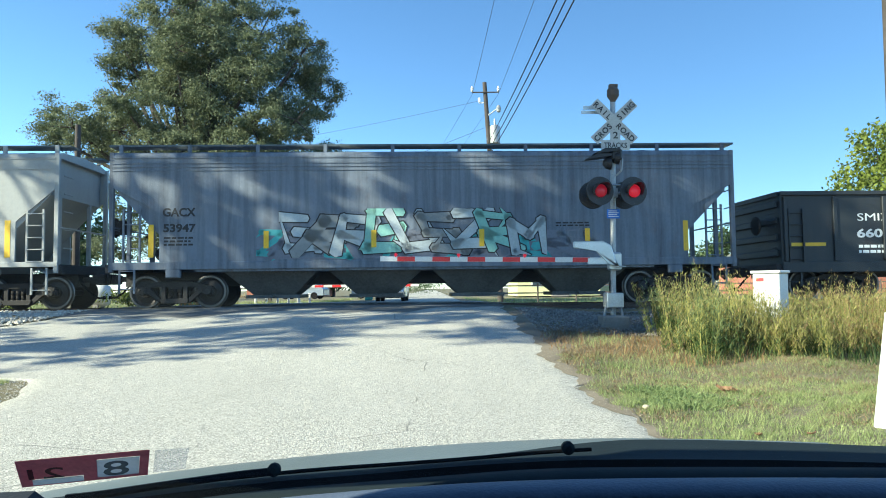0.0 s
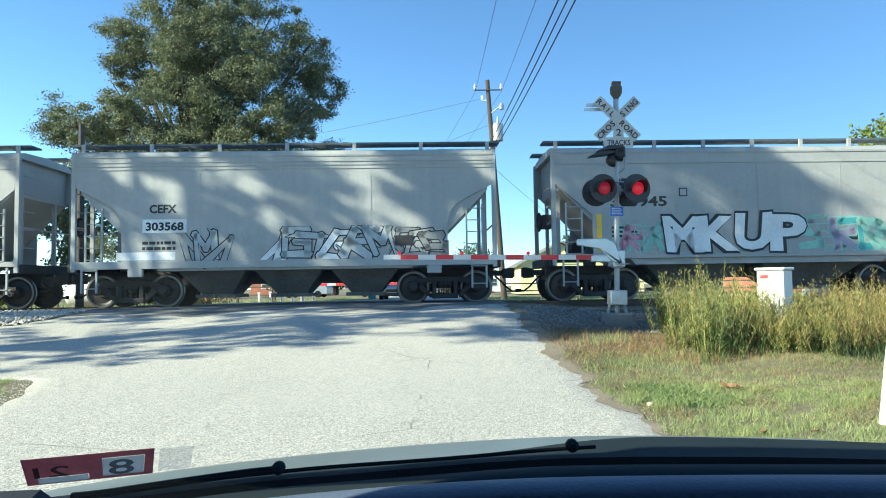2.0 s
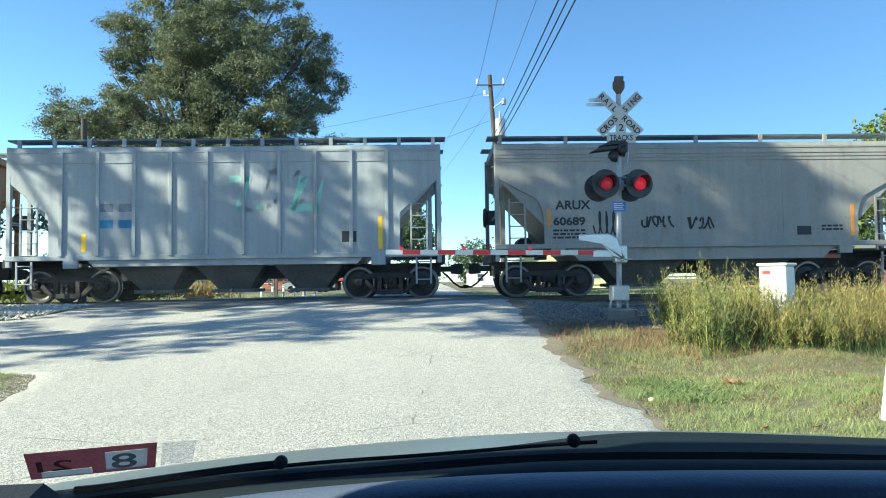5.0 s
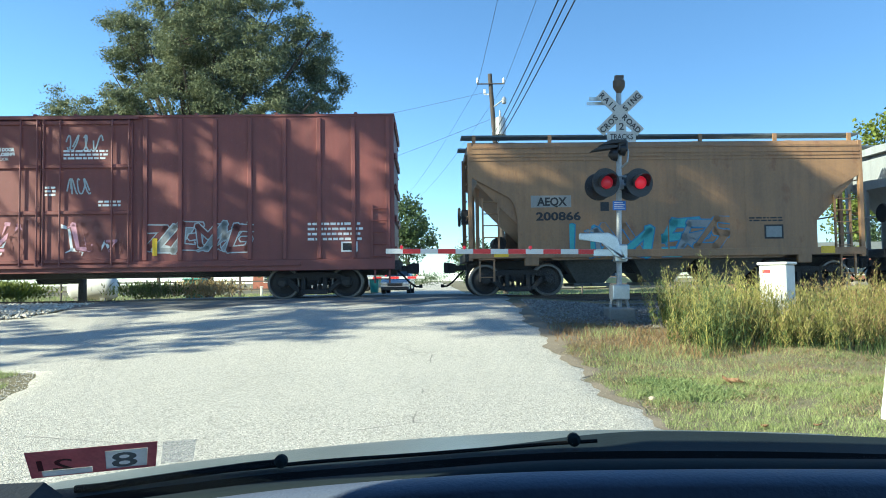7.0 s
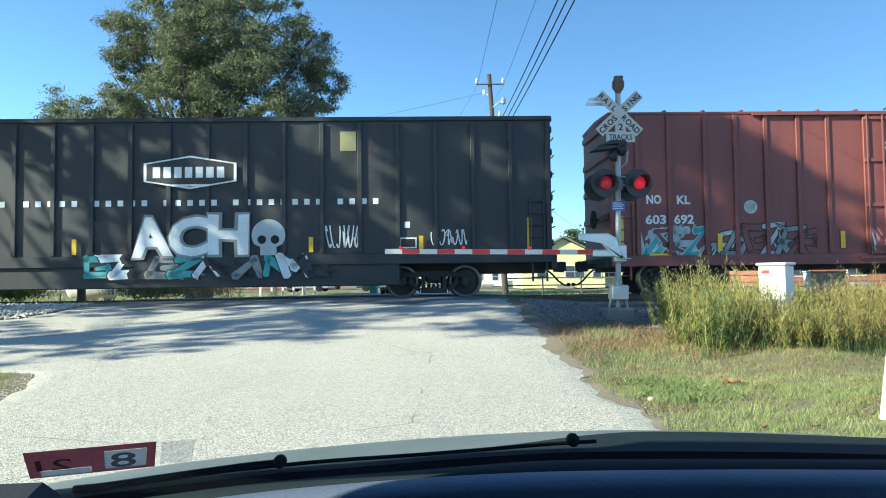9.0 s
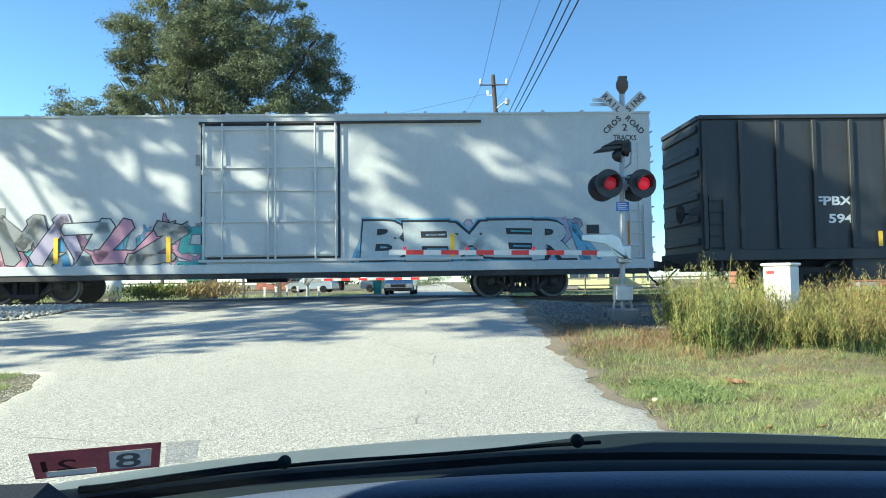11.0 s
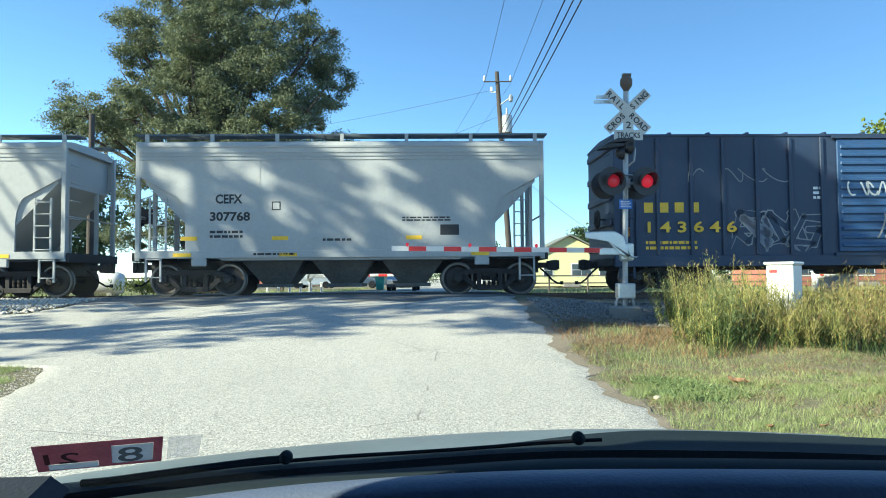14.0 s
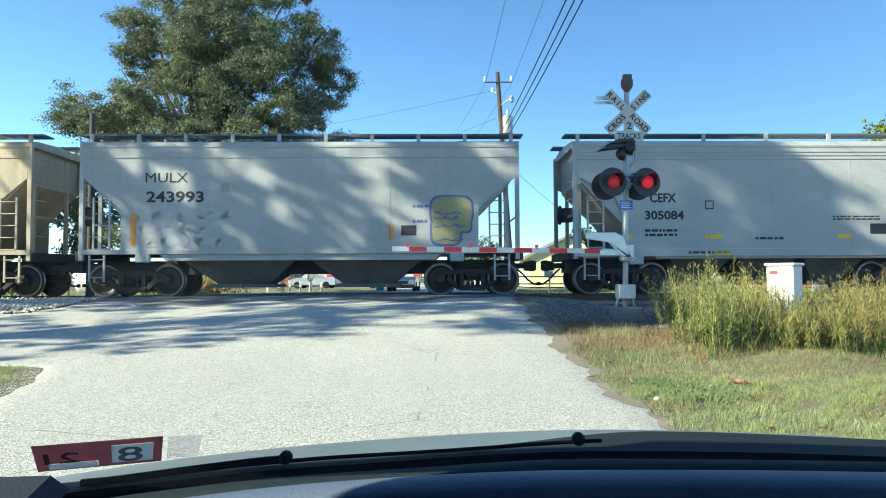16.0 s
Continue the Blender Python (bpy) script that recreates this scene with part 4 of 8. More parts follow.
def grey_hopper_first():
    r = hopper_car("light grey covered hopper with white bubble graffiti", -21.95, -10.2, PAINT["grey"], 1.3, "straight", bays=2, post_step=1.2)
    decal(r, "lettering", "CBFX", -4.21, 3.16, 0.27, INK, 1.08)
    decal(r, "lettering", "303945", -4.22, 2.64, 0.28, INK, 1.6)
    wall_piece(r, -4.2, 1.28, -2.6, 2.2, [SPRAY["mint"], SPRAY["pink"], PAINT["grey"]], SPRAY["mint"], 11, 4)
    wall_piece(r, 1.2, 1.28, 3.6, 2.3, [SPRAY["mint"], PAINT["grey"], SPRAY["lilac"], SPRAY["teal"]], SPRAY["mint"], 12, 5)
    wall_letters(r, "MKUP", -2.68, 1.25, 1.3, 2.46, PALE, INK, None, 4, y=-HALF - 0.02)
    patch(r, "code_plate", -2.27, 2.9, -2.03, 3.14, INK)
    patch(r, "code_plate_face", -2.24, 2.93, -2.06, 3.11, PAINT["grey"], y=-HALF - 0.008)
    patch(r, "reflector_strip", -4.62, 1.38, -4.48, 2.42, YEL)
    patch(r, "reflector_strip", 4.45, 1.44, 4.6, 2.45, YEL)
    patch(r, "data_panel", 2.55, 1.62, 3.0, 1.9, INK)
    small_print(r, -4.2, 1.75, -3.4, 2.1, 3, INK)


def grey_hopper_second():
    r = hopper_car("weathered grey covered hopper with silver outlined graffiti", -35.18, -23.5, PAINT["grey_two"], 1.45, "round", bays=3, post_step=1.5)
    decal(r, "lettering", "CEFX", -3.71, 2.6, 0.23, INK, 0.74)
    patch(r, "number_panel", -3.9, 2.05, -2.7, 2.42, PALE)
    decal(r, "lettering", "303568", -3.81, 2.12, 0.22, INK, 1.03, y=-HALF - 0.008)
    small_print(r, -3.9, 1.55, -3.0, 1.85, 2, INK)
    wall_piece(r, -2.87, 1.05, -1.5, 2.12, [PAINT["grey_two"], SPRAY["silver"]], INK, 21, 3)
    wall_piece(r, -0.58, 1.18, 2.94, 2.14, [PALE, SPRAY["silver"], SPRAY["silver"]], INK, 22, 6)
    wall_piece(r, 2.92, 1.24, 4.4, 2.09, [SPRAY["grey"], PAINT["grey_two"]], INK, 23, 3)
    # this pale patch stands for sunlight along the sill
    patch(r, "repaint_and_lit_patch", -4.6, 1.3, -3.0, 1.52, PALE)
    patch(r, "data_panel", 3.0, 1.62, 3.5, 1.9, INK, y=-HALF - 0.02)


def grey_hopper_third():
    r = hopper_car("light grey covered hopper with white and red graffiti", -48.29, -36.58, PAINT["grey"], 1.3, "straight", bays=2, post_step=1.15)
    decal(r, "lettering", "CBFX", -4.13, 3.14, 0.27, SPRAY["grey"], 1.1)
    decal(r, "lettering", "303910", -4.16, 2.61, 0.29, SPRAY["grey"], 1.5)
    scribble(r, -4.35, 1.89, -3.2, 2.3, INK, 31, 5, 0.022)
    wall_piece(r, -2.75, 1.2, -2.1, 2.1, [SPRAY["red"]], SPRAY["red"], 33, 2)
    wall_piece(r, 1.2, 1.2, 1.9, 2.1, [SPRAY["red"]], SPRAY["red"], 34, 2)
    wall_letters(r, "SKUBA", -2.43, 1.24, 1.53, 2.5, PALE, INK, SPRAY["red"], 8, y=-HALF - 0.02)
    patch(r, "data_panel", 2.57, 1.64, 2.98, 1.91, INK)
    patch(r, "reflector_strip", 2.2, 1.6, 2.3, 2.0, YEL)
    patch(r, "reflector_strip", 4.4, 1.5, 4.52, 2.5, YEL)
    small_print(r, -4.1, 1.4, -3.3, 1.75, 3, SPRAY["grey"])


def grey_hopper_fourth():
    r = hopper_car("dull grey covered hopper with small black tags", -61.4, -49.77, PAINT["grey_three"], 1.55, "round", bays=2, post_step=1.5, sill=1.34)
    decal(r, "lettering", "ARUX", -4.13, 2.44, 0.25, INK, 1.0)
    decal(r, "lettering", "60689", -4.19, 2.0, 0.22, INK, 0.9)
    scribble(r, -3.08, 1.68, -2.3, 2.42, INK, 41, 4, 0.022)
    scribble(r, -1.69, 1.91, -0.78, 2.22, INK, 42, 6, 0.03)
    scribble(r, -0.52, 1.85, 0.37, 2.19, INK, 43, 5, 0.026)
    patch(r, "reflector_strip", 4.24, 1.61, 4.34, 2.5, SPRAY["orange"])
    patch(r, "reflector_strip", -4.36, 1.94, -4.26, 2.44, SPRAY["orange"])
    patch(r, "data_panel", 2.7, 1.65, 3.1, 1.9, INK)
    small_print(r, -4.2, 1.6, -3.3, 1.9, 3, INK)
    small_print(r, 3.4, 1.75, 4.0, 1.95, 2, INK)


def zinc_hopper():
    r = hopper_car("bluish grey ribbed covered hopper with faded lettering", -74.8, -62.9, PAINT["zinc"], 1.45, "straight", bays=3, ribs=10, post_step=0.9)
    for x in (-3.4, -2.9):
        patch(r, "faded_lettering", x, 2.5, x + 0.35, 2.72, SPRAY["dusk"])
        patch(r, "faded_lettering", x, 2.05, x + 0.35, 2.27, SPRAY["blue"])
    wall_piece(r, 0.2, 2.4, 2.6, 3.6, [SPRAY["mint"], PAINT["zinc"], PAINT["zinc"]], PAINT["zinc"], 51, 4)
    patch(r, "reflector_strip", -3.9, 1.4, -3.78, 1.9, YEL)
    patch(r, "reflector_strip", 4.2, 1.4, 4.32, 2.3, YEL)
    patch(r, "data_panel", 3.2, 1.6, 3.6, 1.9, INK)


def ochre_hopper():
    r = hopper_car("rusty ochre covered hopper with faded blue graffiti", -87.35, -76.15, PAINT["ochre"], 1.4, "round", bays=3, post_step=1.6, roof_paint=PAINT["ochre"])
    patch(r, "number_panel", -3.85, 2.47, -2.72, 2.8, PAINT["grey_three"])
    decal(r, "lettering", "AEQX", -3.68, 2.52, 0.23, INK, 0.84, y=-HALF - 0.008)
    decal(r, "lettering", "200866", -3.71, 2.11, 0.23, INK, 1.25)
    wall_piece(r, -2.69, 1.0, -0.44, 1.98, [SPRAY["teal"], SPRAY["grey"], PAINT["ochre"]], SPRAY["blue"], 61, 4)
    wall_piece(r, -0.11, 1.08, 1.64, 2.13, [SPRAY["teal"], SPRAY["grey"], PAINT["ochre"]], SPRAY["blue"], 62, 3)
    patch(r, "data_panel", 2.72, 1.52, 3.26, 1.92, INK)
    patch(r, "data_panel_face", 2.77, 1.57, 3.21, 1.87, SPRAY["grey"], y=-HALF - 0.008)
    patch(r, "code_plate", -1.9, 2.35, -1.66, 2.6, INK)
    patch(r, "reflector_strip", -4.9, 1.1, -4.5, 1.3, YEL, y=-HALF - 0.03)
    patch(r, "reflector_strip", 4.3, 1.1, 4.7, 1.3, YEL, y=-HALF - 0.03)
    small_print(r, 2.3, 2.0, 3.3, 2.15, 2, INK)


def red_boxcar():
    ribs = [(-9.4, 0.1)] + [(x, 0.12) for x in (-8.8, -7.9, -6.87, -6.0, -5.13, -4.2, -3.35)] + [(2.75 + 0.95 * k, 0.12) for k in range(8)]
    p = PAINT["oxide"]
    r = box_car("boxcar", "tall oxide-red boxcar with double plug doors and silver graffiti", "boxcar", -108.55, -89.4, p, 5.1, 2.3, ribs, roof_paint=p)
    for n, x0, x1 in (("door", -2.34, -0.06), ("door", -0.03, 2.41)):
        d = part(n, boxes_mesh((x0, x1, -HALF - 0.07, -HALF - 0.002, 1.05, 5.0)), p, r, "ribbed oxide-red plug door", bevel=0.015)
        for z in (1.12, 2.45, 3.72, 4.92):
            part("door_rail", boxes_mesh((x0 + 0.02, x1 - 0.02, -HALF - 0.12, -HALF - 0.07, z - 0.05, z + 0.05)), p, d, bevel=0.01)
        for x in (x0 + 0.07, x0 + 0.52, x1 - 0.52, x1 - 0.07):
            bm = bmesh.new()
            tube(bm, (x, -HALF - 0.14, 1.0), (x, -HALF - 0.14, 5.0), 0.025, 8)
            part("lock_bar", bm, p, d)
    part("door_track", boxes_mesh((-2.6, 7.0, -HALF - 0.14, -HALF - 0.05, 0.94, 1.02)), p, r)
    part("door_track", boxes_mesh((-5.5, 2.6, -HALF - 0.12, -HALF - 0.03, 5.02, 5.1)), p, r)
    y = -HALF - 0.006
    decal(r, "lettering", "NO", -8.55, 2.56, 0.24, PALE, 0.42, y=y)
    decal(r, "lettering", "KL", -7.69, 2.54, 0.24, PALE, 0.38, y=y)
    decal(r, "lettering", "603", -8.59, 1.99, 0.25, PALE, 0.58, y=y)
    decal(r, "lettering", "692", -7.78, 1.99, 0.25, PALE, 0.56, y=y)
    bm = bmesh.new()
    turned(bm, [(y - 0.002, 0.17), (y - 0.002, 0.19), (y + 0.002, 0.19), (y + 0.002, 0.17), (y - 0.002, 0.17)], 24, "y", (-5.6, 0, 2.44))
    part("round_emblem", bm, PALE, r)
    small_print(r, -5.7, 2.36, -5.5, 2.52, 2, PALE, y=y)
    yd = -HALF - 0.075
    decal(r, "door_notice", "CLOSE THIS DOOR", -1.72, 4.16, 0.09, PALE, 0.95, y=yd)
    decal(r, "door_notice", "BEFORE CLOSING", -1.72, 4.03, 0.09, PALE, 0.95, y=yd)
    decal(r, "door_notice", "MAIN DOOR", -1.55, 3.9, 0.09, PALE, 0.62, y=yd)
    small_print(r, 0.55, 3.9, 1.75, 4.2, 3, PALE, y=yd)
    scribble(r, 0.5, 4.15, 1.6, 4.6, SPRAY["silver"], 71, 5, 0.02, y=yd - 0.004)
    scribble(r, 0.6, 2.95, 1.3, 3.4, SPRAY["silver"], 72, 4, 0.02, y=yd - 0.004)
    small_print(r, 0.05, 2.9, 0.35, 3.2, 3, PALE, y=yd)
    small_print(r, 1.5, 2.6, 2.1, 2.8, 2, PALE, y=yd)
    for k, (x0, x1, z0, z1) in enumerate(((-2.2, -1.75, 1.2, 1.9), (-1.45, -0.5, 1.25, 2.35), (0.6, 1.5, 1.3, 2.2), (1.6, 2.2, 1.35, 1.75))):
        wall_piece(r, x0, z0, x1, z1, [PALE, SPRAY["pink"], p, p], p, 80 + k, 3, y=yd - 0.002)
    for x, z0 in ((-3.07, 1.25), (-6.57, 1.21), (2.95, 1.25)):
        patch(r, "reflector_strip", x, z0, x + 0.13, z0 + 0.48, YEL, y=-HALF - 0.03)
    patch(r, "reflector_strip", -9.35, 1.3, -9.22, 2.2, YEL, y=-HALF - 0.03)
    wall_piece(r, -6.66, 0.9, -3.81, 1.96, [SPRAY["silver"], SPRAY["grey"], p], INK, 74, 6, y=y)
    wall_piece(r, 2.82, 1.33, 5.61, 2.17, [p, SPRAY["grey"], p], SPRAY["silver"], 75, 6, y=y)
    wall_piece(r, -8.72, 0.93, -6.97, 1.91, [SPRAY["silver"], SPRAY["teal"], p], SPRAY["silver"], 76, 5, y=y)
    for k in range(4):
        small_print(r, 7.18, 1.6 + 0.14 * k, 8.7, 1.72 + 0.14 * k, 1, PALE, y=y, seed=k)
    patch(r, "data_panel", 8.1, 1.3, 8.55, 1.58, PALE, y=y)
    patch(r, "data_panel_face", 8.14, 1.34, 8.51, 1.54, INK, y=y - 0.004)
    patch(r, "notice", -8.5, 1.0, -7.9, 1.15, YEL, y=y - 0.012)


def black_chip_car():
    p = PAINT["coal"]
    ribs = [(-10.45 + 1.045 * k, 0.12) for k in range(21)]
    r = box_car("woodchip_car", "tall black ribbed woodchip gondola with white painted emblem", "gondola car", -131.3, -110.2, p, 4.95, 3.3, ribs, floor=1.15, rib_depth=0.09, roof=False, end_stripes=6)
    part("belly", boxes_mesh((-6.3, 6.3, -HALF + 0.03, HALF - 0.03, 0.36, 1.1)), p, r, bevel=0.03)
    y = -HALF - 0.1
    bm = bmesh.new()
    hexa = lambda k, yy: [bm.verts.new((0.59 + a * 1.26 * k, yy, 3.53 + b * 0.46 * k ** 0.6)) for a, b in ((-1, -0.55), (0, -1), (1, -0.55), (1, 0.55), (0, 1), (-1, 0.55))]
    bm.faces.new(hexa(1.0, y))
    part("emblem_panel", bm, PALE, r, "white hexagonal emblem without lettering")
    bm = bmesh.new()
    hexa = lambda k, yy: [bm.verts.new((0.59 + a * 1.26 * k, yy, 3.53 + b * 0.46 * k * 0.96)) for a, b in ((-1, -0.55), (0, -1), (1, -0.55), (1, 0.55), (0, 1), (-1, 0.55))]
    bm.faces.new(hexa(0.94, y - 0.003))
    part("emblem_inner", bm, p, r)
    for k in range(7):
        x = -0.42 + k * 0.29
        patch(r, "emblem_bar", x, 3.38, x + 0.2, 3.68, PALE, y=y - 0.008)
    patch(r, "emblem_bar", 0.1, 3.14, 1.1, 3.2, PALE, y=y - 0.008)
    x, k = -4.6, 0
    for n in (7, 5, 5, 8, 4):
        for i in range(n):
            patch(r, "name_bar", x, 2.62, x + 0.15, 2.78, PALE, y=-HALF - 0.012)
            x += 0.325
        x += 0.27
    decal(r, "lettering", "FPBX", -7.3, 2.48, 0.25, PALE, 1.05, y=-HALF - 0.012)
    decal(r, "lettering", "594", -6.95, 1.98, 0.25, PALE, 0.7, y=-HALF - 0.012)
    wall_letters(r, "ACH", -0.99, 1.15, 2.15, 2.4, PALE, SPRAY["grey"], None, 91, y=-HALF - 0.098)
    wall_piece(r, -2.2, 0.62, 4.3, 1.25, [SPRAY["teal"], PALE, p, SPRAY["grey"]], p, 92, 11, y=-HALF - 0.06)
    bm = bmesh.new()
    ring = [(0.46 * math.cos(a), 0.1 + 0.44 * math.sin(a)) for a in np.linspace(-0.6, math.pi + 0.6, 18)] + [(-0.22, -0.22), (-0.22, -0.45), (0.22, -0.45), (0.22, -0.22)]
    bm.faces.new([bm.verts.new((2.72 + a, y, 1.68 + b)) for a, b in ring])
    part("sprayed_shape", bm, SPRAY["silver"], r)
    for cx in (2.54, 2.9):
        bm = bmesh.new()
        turned(bm, [(y - 0.006, 0.12), (y - 0.006, 0.001)], 12, "y", (cx, 0, 1.66))
        part("sprayed_shape", bm, INK, r)
    scribble(r, 4.28, 1.4, 5.16, 2.05, PALE, 93, 7, 0.018, y=-HALF - 0.02)
    scribble(r, 7.19, 1.45, 8.15, 1.9, PALE, 94, 8, 0.016, y=-HALF - 0.02)
    for x in (-5.61, -2.59, 3.82, 6.84):
        patch(r, "reflector_strip", x, 1.3, x + 0.12, 1.72, YEL, y=-HALF - 0.1)
    patch(r, "reflector_strip", 9.85, 1.3, 9.97, 2.2, YEL, y=-HALF - 0.02)
    patch(r, "repaint_and_lit_patch", 4.68, 4.1, 5.12, 4.65, SPRAY["khaki"], y=-HALF - 0.012)
    patch(r, "data_panel", 6.3, 1.38, 6.78, 1.68, PALE, y=-HALF - 0.012)
    patch(r, "data_panel_face", 6.34, 1.42, 6.74, 1.64, INK, y=-HALF - 0.018)
    patch(r, "notice", 6.45, 1.95, 6.6, 2.12, PALE, y=-HALF - 0.012)
    return r


def white_reefer():
    p = PAINT["white"]
    r = box_car("refrigerator_car", "tall smooth white refrigerator car with pastel graffiti", "refrigerator car", -153.8, -132.7, p, 5.14, 3.6, [(-10.2, 0.05), (10.2, 0.05)], floor=0.92, rib_depth=0.03, roof_paint=p, sill_drop=0.17)
    part("door_seal", boxes_mesh((-1.97, 1.87, -HALF - 0.012, -HALF - 0.001, 1.16, 4.91)), M["under"], r)
    d = part("door", boxes_mesh((-1.9, 1.8, -HALF - 0.06, -HALF - 0.002, 1.22, 4.85)), p, r, "white plug door with lock bars", bevel=0.012)
    for z in (1.3, 2.2, 3.05, 3.7, 4.75):
        part("door_rail", boxes_mesh((-1.88, 1.78, -HALF - 0.11, -HALF - 0.06, z - 0.035, z + 0.035)), p, d)
    for x in (-1.86, -1.35, -0.1, 0.1, 1.2, 1.76):
        bm = bmesh.new()
        tube(bm, (x, -HALF - 0.13, 1.15), (x, -HALF - 0.13, 4.9), 0.03, 8)
        for z in (2.2, 3.5):
            cube(bm, x - 0.06, x + 0.06, -HALF - 0.14, -HALF - 0.08, z, z + 0.12)
        part("lock_bar", bm, p, d)
    part("door_track", boxes_mesh((-2.0, 5.8, -HALF - 0.1, -HALF - 0.02, 4.9, 4.96)), M["under"], r)
    part("door_track", boxes_mesh((-2.0, 5.8, -HALF - 0.1, -HALF - 0.02, 1.08, 1.15)), p, r)
    part("undersill", boxes_mesh((-10.4, 10.4, -HALF - 0.03, -HALF + 0.1, 0.62, 0.755)), M["under"], r)
    decal(r, "lettering", "JRSX", -9.45, 2.65, 0.24, INK, 0.88)
    decal(r, "lettering", "6146", -9.37, 2.16, 0.24, INK, 0.7)
    small_print(r, -9.3, 1.45, -8.5, 1.75, 2, SPRAY["grey"])
    pastel = [SPRAY["pink"], SPRAY["grey"], SPRAY["lilac"], SPRAY["silver"]]
    wall_piece(r, -8.75, 0.85, -1.85, 2.1, [SPRAY["sky"], SPRAY["blue"], SPRAY["pink"], SPRAY["teal"]], SPRAY["dusk"], 101, 12)
    wall_piece(r, -8.2, 0.98, -2.4, 2.42, pastel, INK, 102, 6, y=-HALF - 0.016)
    wall_piece(r, 2.25, 0.85, 9.0, 2.2, [SPRAY["sky"], SPRAY["teal"], SPRAY["lilac"]], SPRAY["dusk"], 103, 10)
    wall_letters(r, "BEMER", 2.5, 0.98, 8.4, 2.2, SPRAY["silver"], INK, SPRAY["sky"], 104, y=-HALF - 0.018)
    for x in (-5.95, -2.9, 4.9):
        patch(r, "reflector_strip", x, 1.1, x + 0.12, 1.8, YEL, y=-HALF - 0.034)
    for x in (-9.7, 9.85):
        patch(r, "reflector_strip", x, 1.1, x + 0.1, 2.1, SPRAY["orange"])
    patch(r, "notice", -9.31, 1.12, -8.76, 1.33, SPRAY["orange"])
    patch(r, "data_panel", 8.7, 1.75, 9.05, 2.0, INK, y=-HALF - 0.03)
    patch(r, "code_plate", -7.5, 2.4, -7.28, 2.65, SPRAY["grey"])
    for x in (-2.05,):
        for z in (1.85, 3.75):
            patch(r, "door_stop", x - 0.06, z, x + 0.06, z + 0.32, SPRAY["grey"])
    return r


def navy_boxcar():
    p = PAINT["navy"]
    ribs = [(-7.5, 0.1), (-6.75, 0.1), (-5.8, 0.1), (-4.9, 0.1), (-3.95, 0.1), (-3.0, 0.1), (-2.1, 0.1), (1.6, 0.1), (2.6, 0.1), (3.5, 0.1), (4.4, 0.1), (5.4, 0.1), (6.35, 0.1), (7.2, 0.1)]
    r = box_car("boxcar", "dark blue boxcar with a lighter ribbed sliding door and yellow emblem", "boxcar", -171.65, -155.7, p, 4.42, 1.68, ribs, floor=0.95, roof_paint=p)
    d = part("door", boxes_mesh((-1.67, 1.44, -HALF - 0.06, -HALF - 0.002, 1.15, 4.3)), PAINT["door_blue"], r, "mid-blue corrugated sliding door", bevel=0.012)
    for k in range(13):
        z = 1.32 + k * 0.23
        part("door_rib", boxes_mesh((-1.6, 1.38, -HALF - 0.11, -HALF - 0.06, z - 0.055, z + 0.055)), PAINT["door_blue"], d, bevel=0.025)
    part("door_track", boxes_mesh((-1.8, 5.2, -HALF - 0.1, -HALF - 0.02, 1.02, 1.1)), p, r)
    part("door_track", boxes_mesh((-1.8, 5.2, -HALF - 0.1, -HALF - 0.02, 4.32, 4.4)), p, r)
    y = -HALF - 0.006
    for x0, x1 in ((4.62, 5.2), (5.62, 6.08), (6.5, 7.08)):
        m = (x0 + x1) / 2
        patch(r, "emblem_block", x0, 3.95, x1, 3.83, YEL, y=-HALF - 0.064)
        patch(r, "emblem_block", x0 + 0.02, 3.42, x1 - 0.02, 3.55, YEL, y=-HALF - 0.064)
        patch(r, "emblem_block", m - 0.14, 3.55, m + 0.14, 3.83, YEL, y=-HALF - 0.064)
        patch(r, "emblem_underline", x0, 3.2, x1, 3.3, YEL, y=-HALF - 0.064)
    for k in range(4):
        patch(r, "mark_bar", -7.13 + 0.43 * k, 2.26, -6.88 + 0.43 * k, 2.54, YEL, y=y)
    decal(r, "lettering", "1 4 3 6 4 6", -7.06, 1.71, 0.3, YEL, 2.5, y=-HALF - 0.064)
    wall_piece(r, 1.59, 1.12, 5.66, 2.2, [p, p, SPRAY["dusk"]], SPRAY["silver"], 111, 5, y=y)
    decal(r, "sprayed_tag", "N A P", 1.85, 3.1, 0.5, SPRAY["grey"], 2.25, offset=-0.012, y=-HALF - 0.064)
    scribble(r, -5.8, 3.1, -3.0, 3.5, SPRAY["grey"], 113, 4, 0.016, y=y)
    scribble(r, -1.4, 2.7, 0.2, 3.1, SPRAY["silver"], 114, 6, 0.025, y=-HALF - 0.116)
    scribble(r, -0.6, 1.5, 0.6, 2.2, SPRAY["grey"], 115, 6, 0.025, y=-HALF - 0.116)
    wall_piece(r, -4.6, 1.2, -2.2, 2.3, [p, SPRAY["dusk"], p], SPRAY["grey"], 116, 4, y=y)
    patch(r, "repaint_and_lit_patch", 5.6, 1.5, 6.1, 1.85, SPRAY["silver"], y=y)
    for x in (-7.1, -4.4, -2.3, 0.0, 2.4, 4.0, 6.3):
        patch(r, "reflector_strip", x, 0.84, x + 0.5, 0.98, YEL, y=-HALF - 0.056)
    patch(r, "notice", 7.42, 1.65, 7.7, 1.95, SPRAY["orange"], y=y)
    patch(r, "notice", -7.72, 1.6, -7.45, 1.85, SPRAY["orange"], y=y)
    small_print(r, 6.4, 1.3, 7.0, 1.75, 3, YEL, y=y)
    small_print(r, -7.1, 1.2, -5.6, 1.5, 2, YEL, y=y)
    small_print(r, -2.35, 2.6, -2.0, 3.0, 3, PALE, y=y)


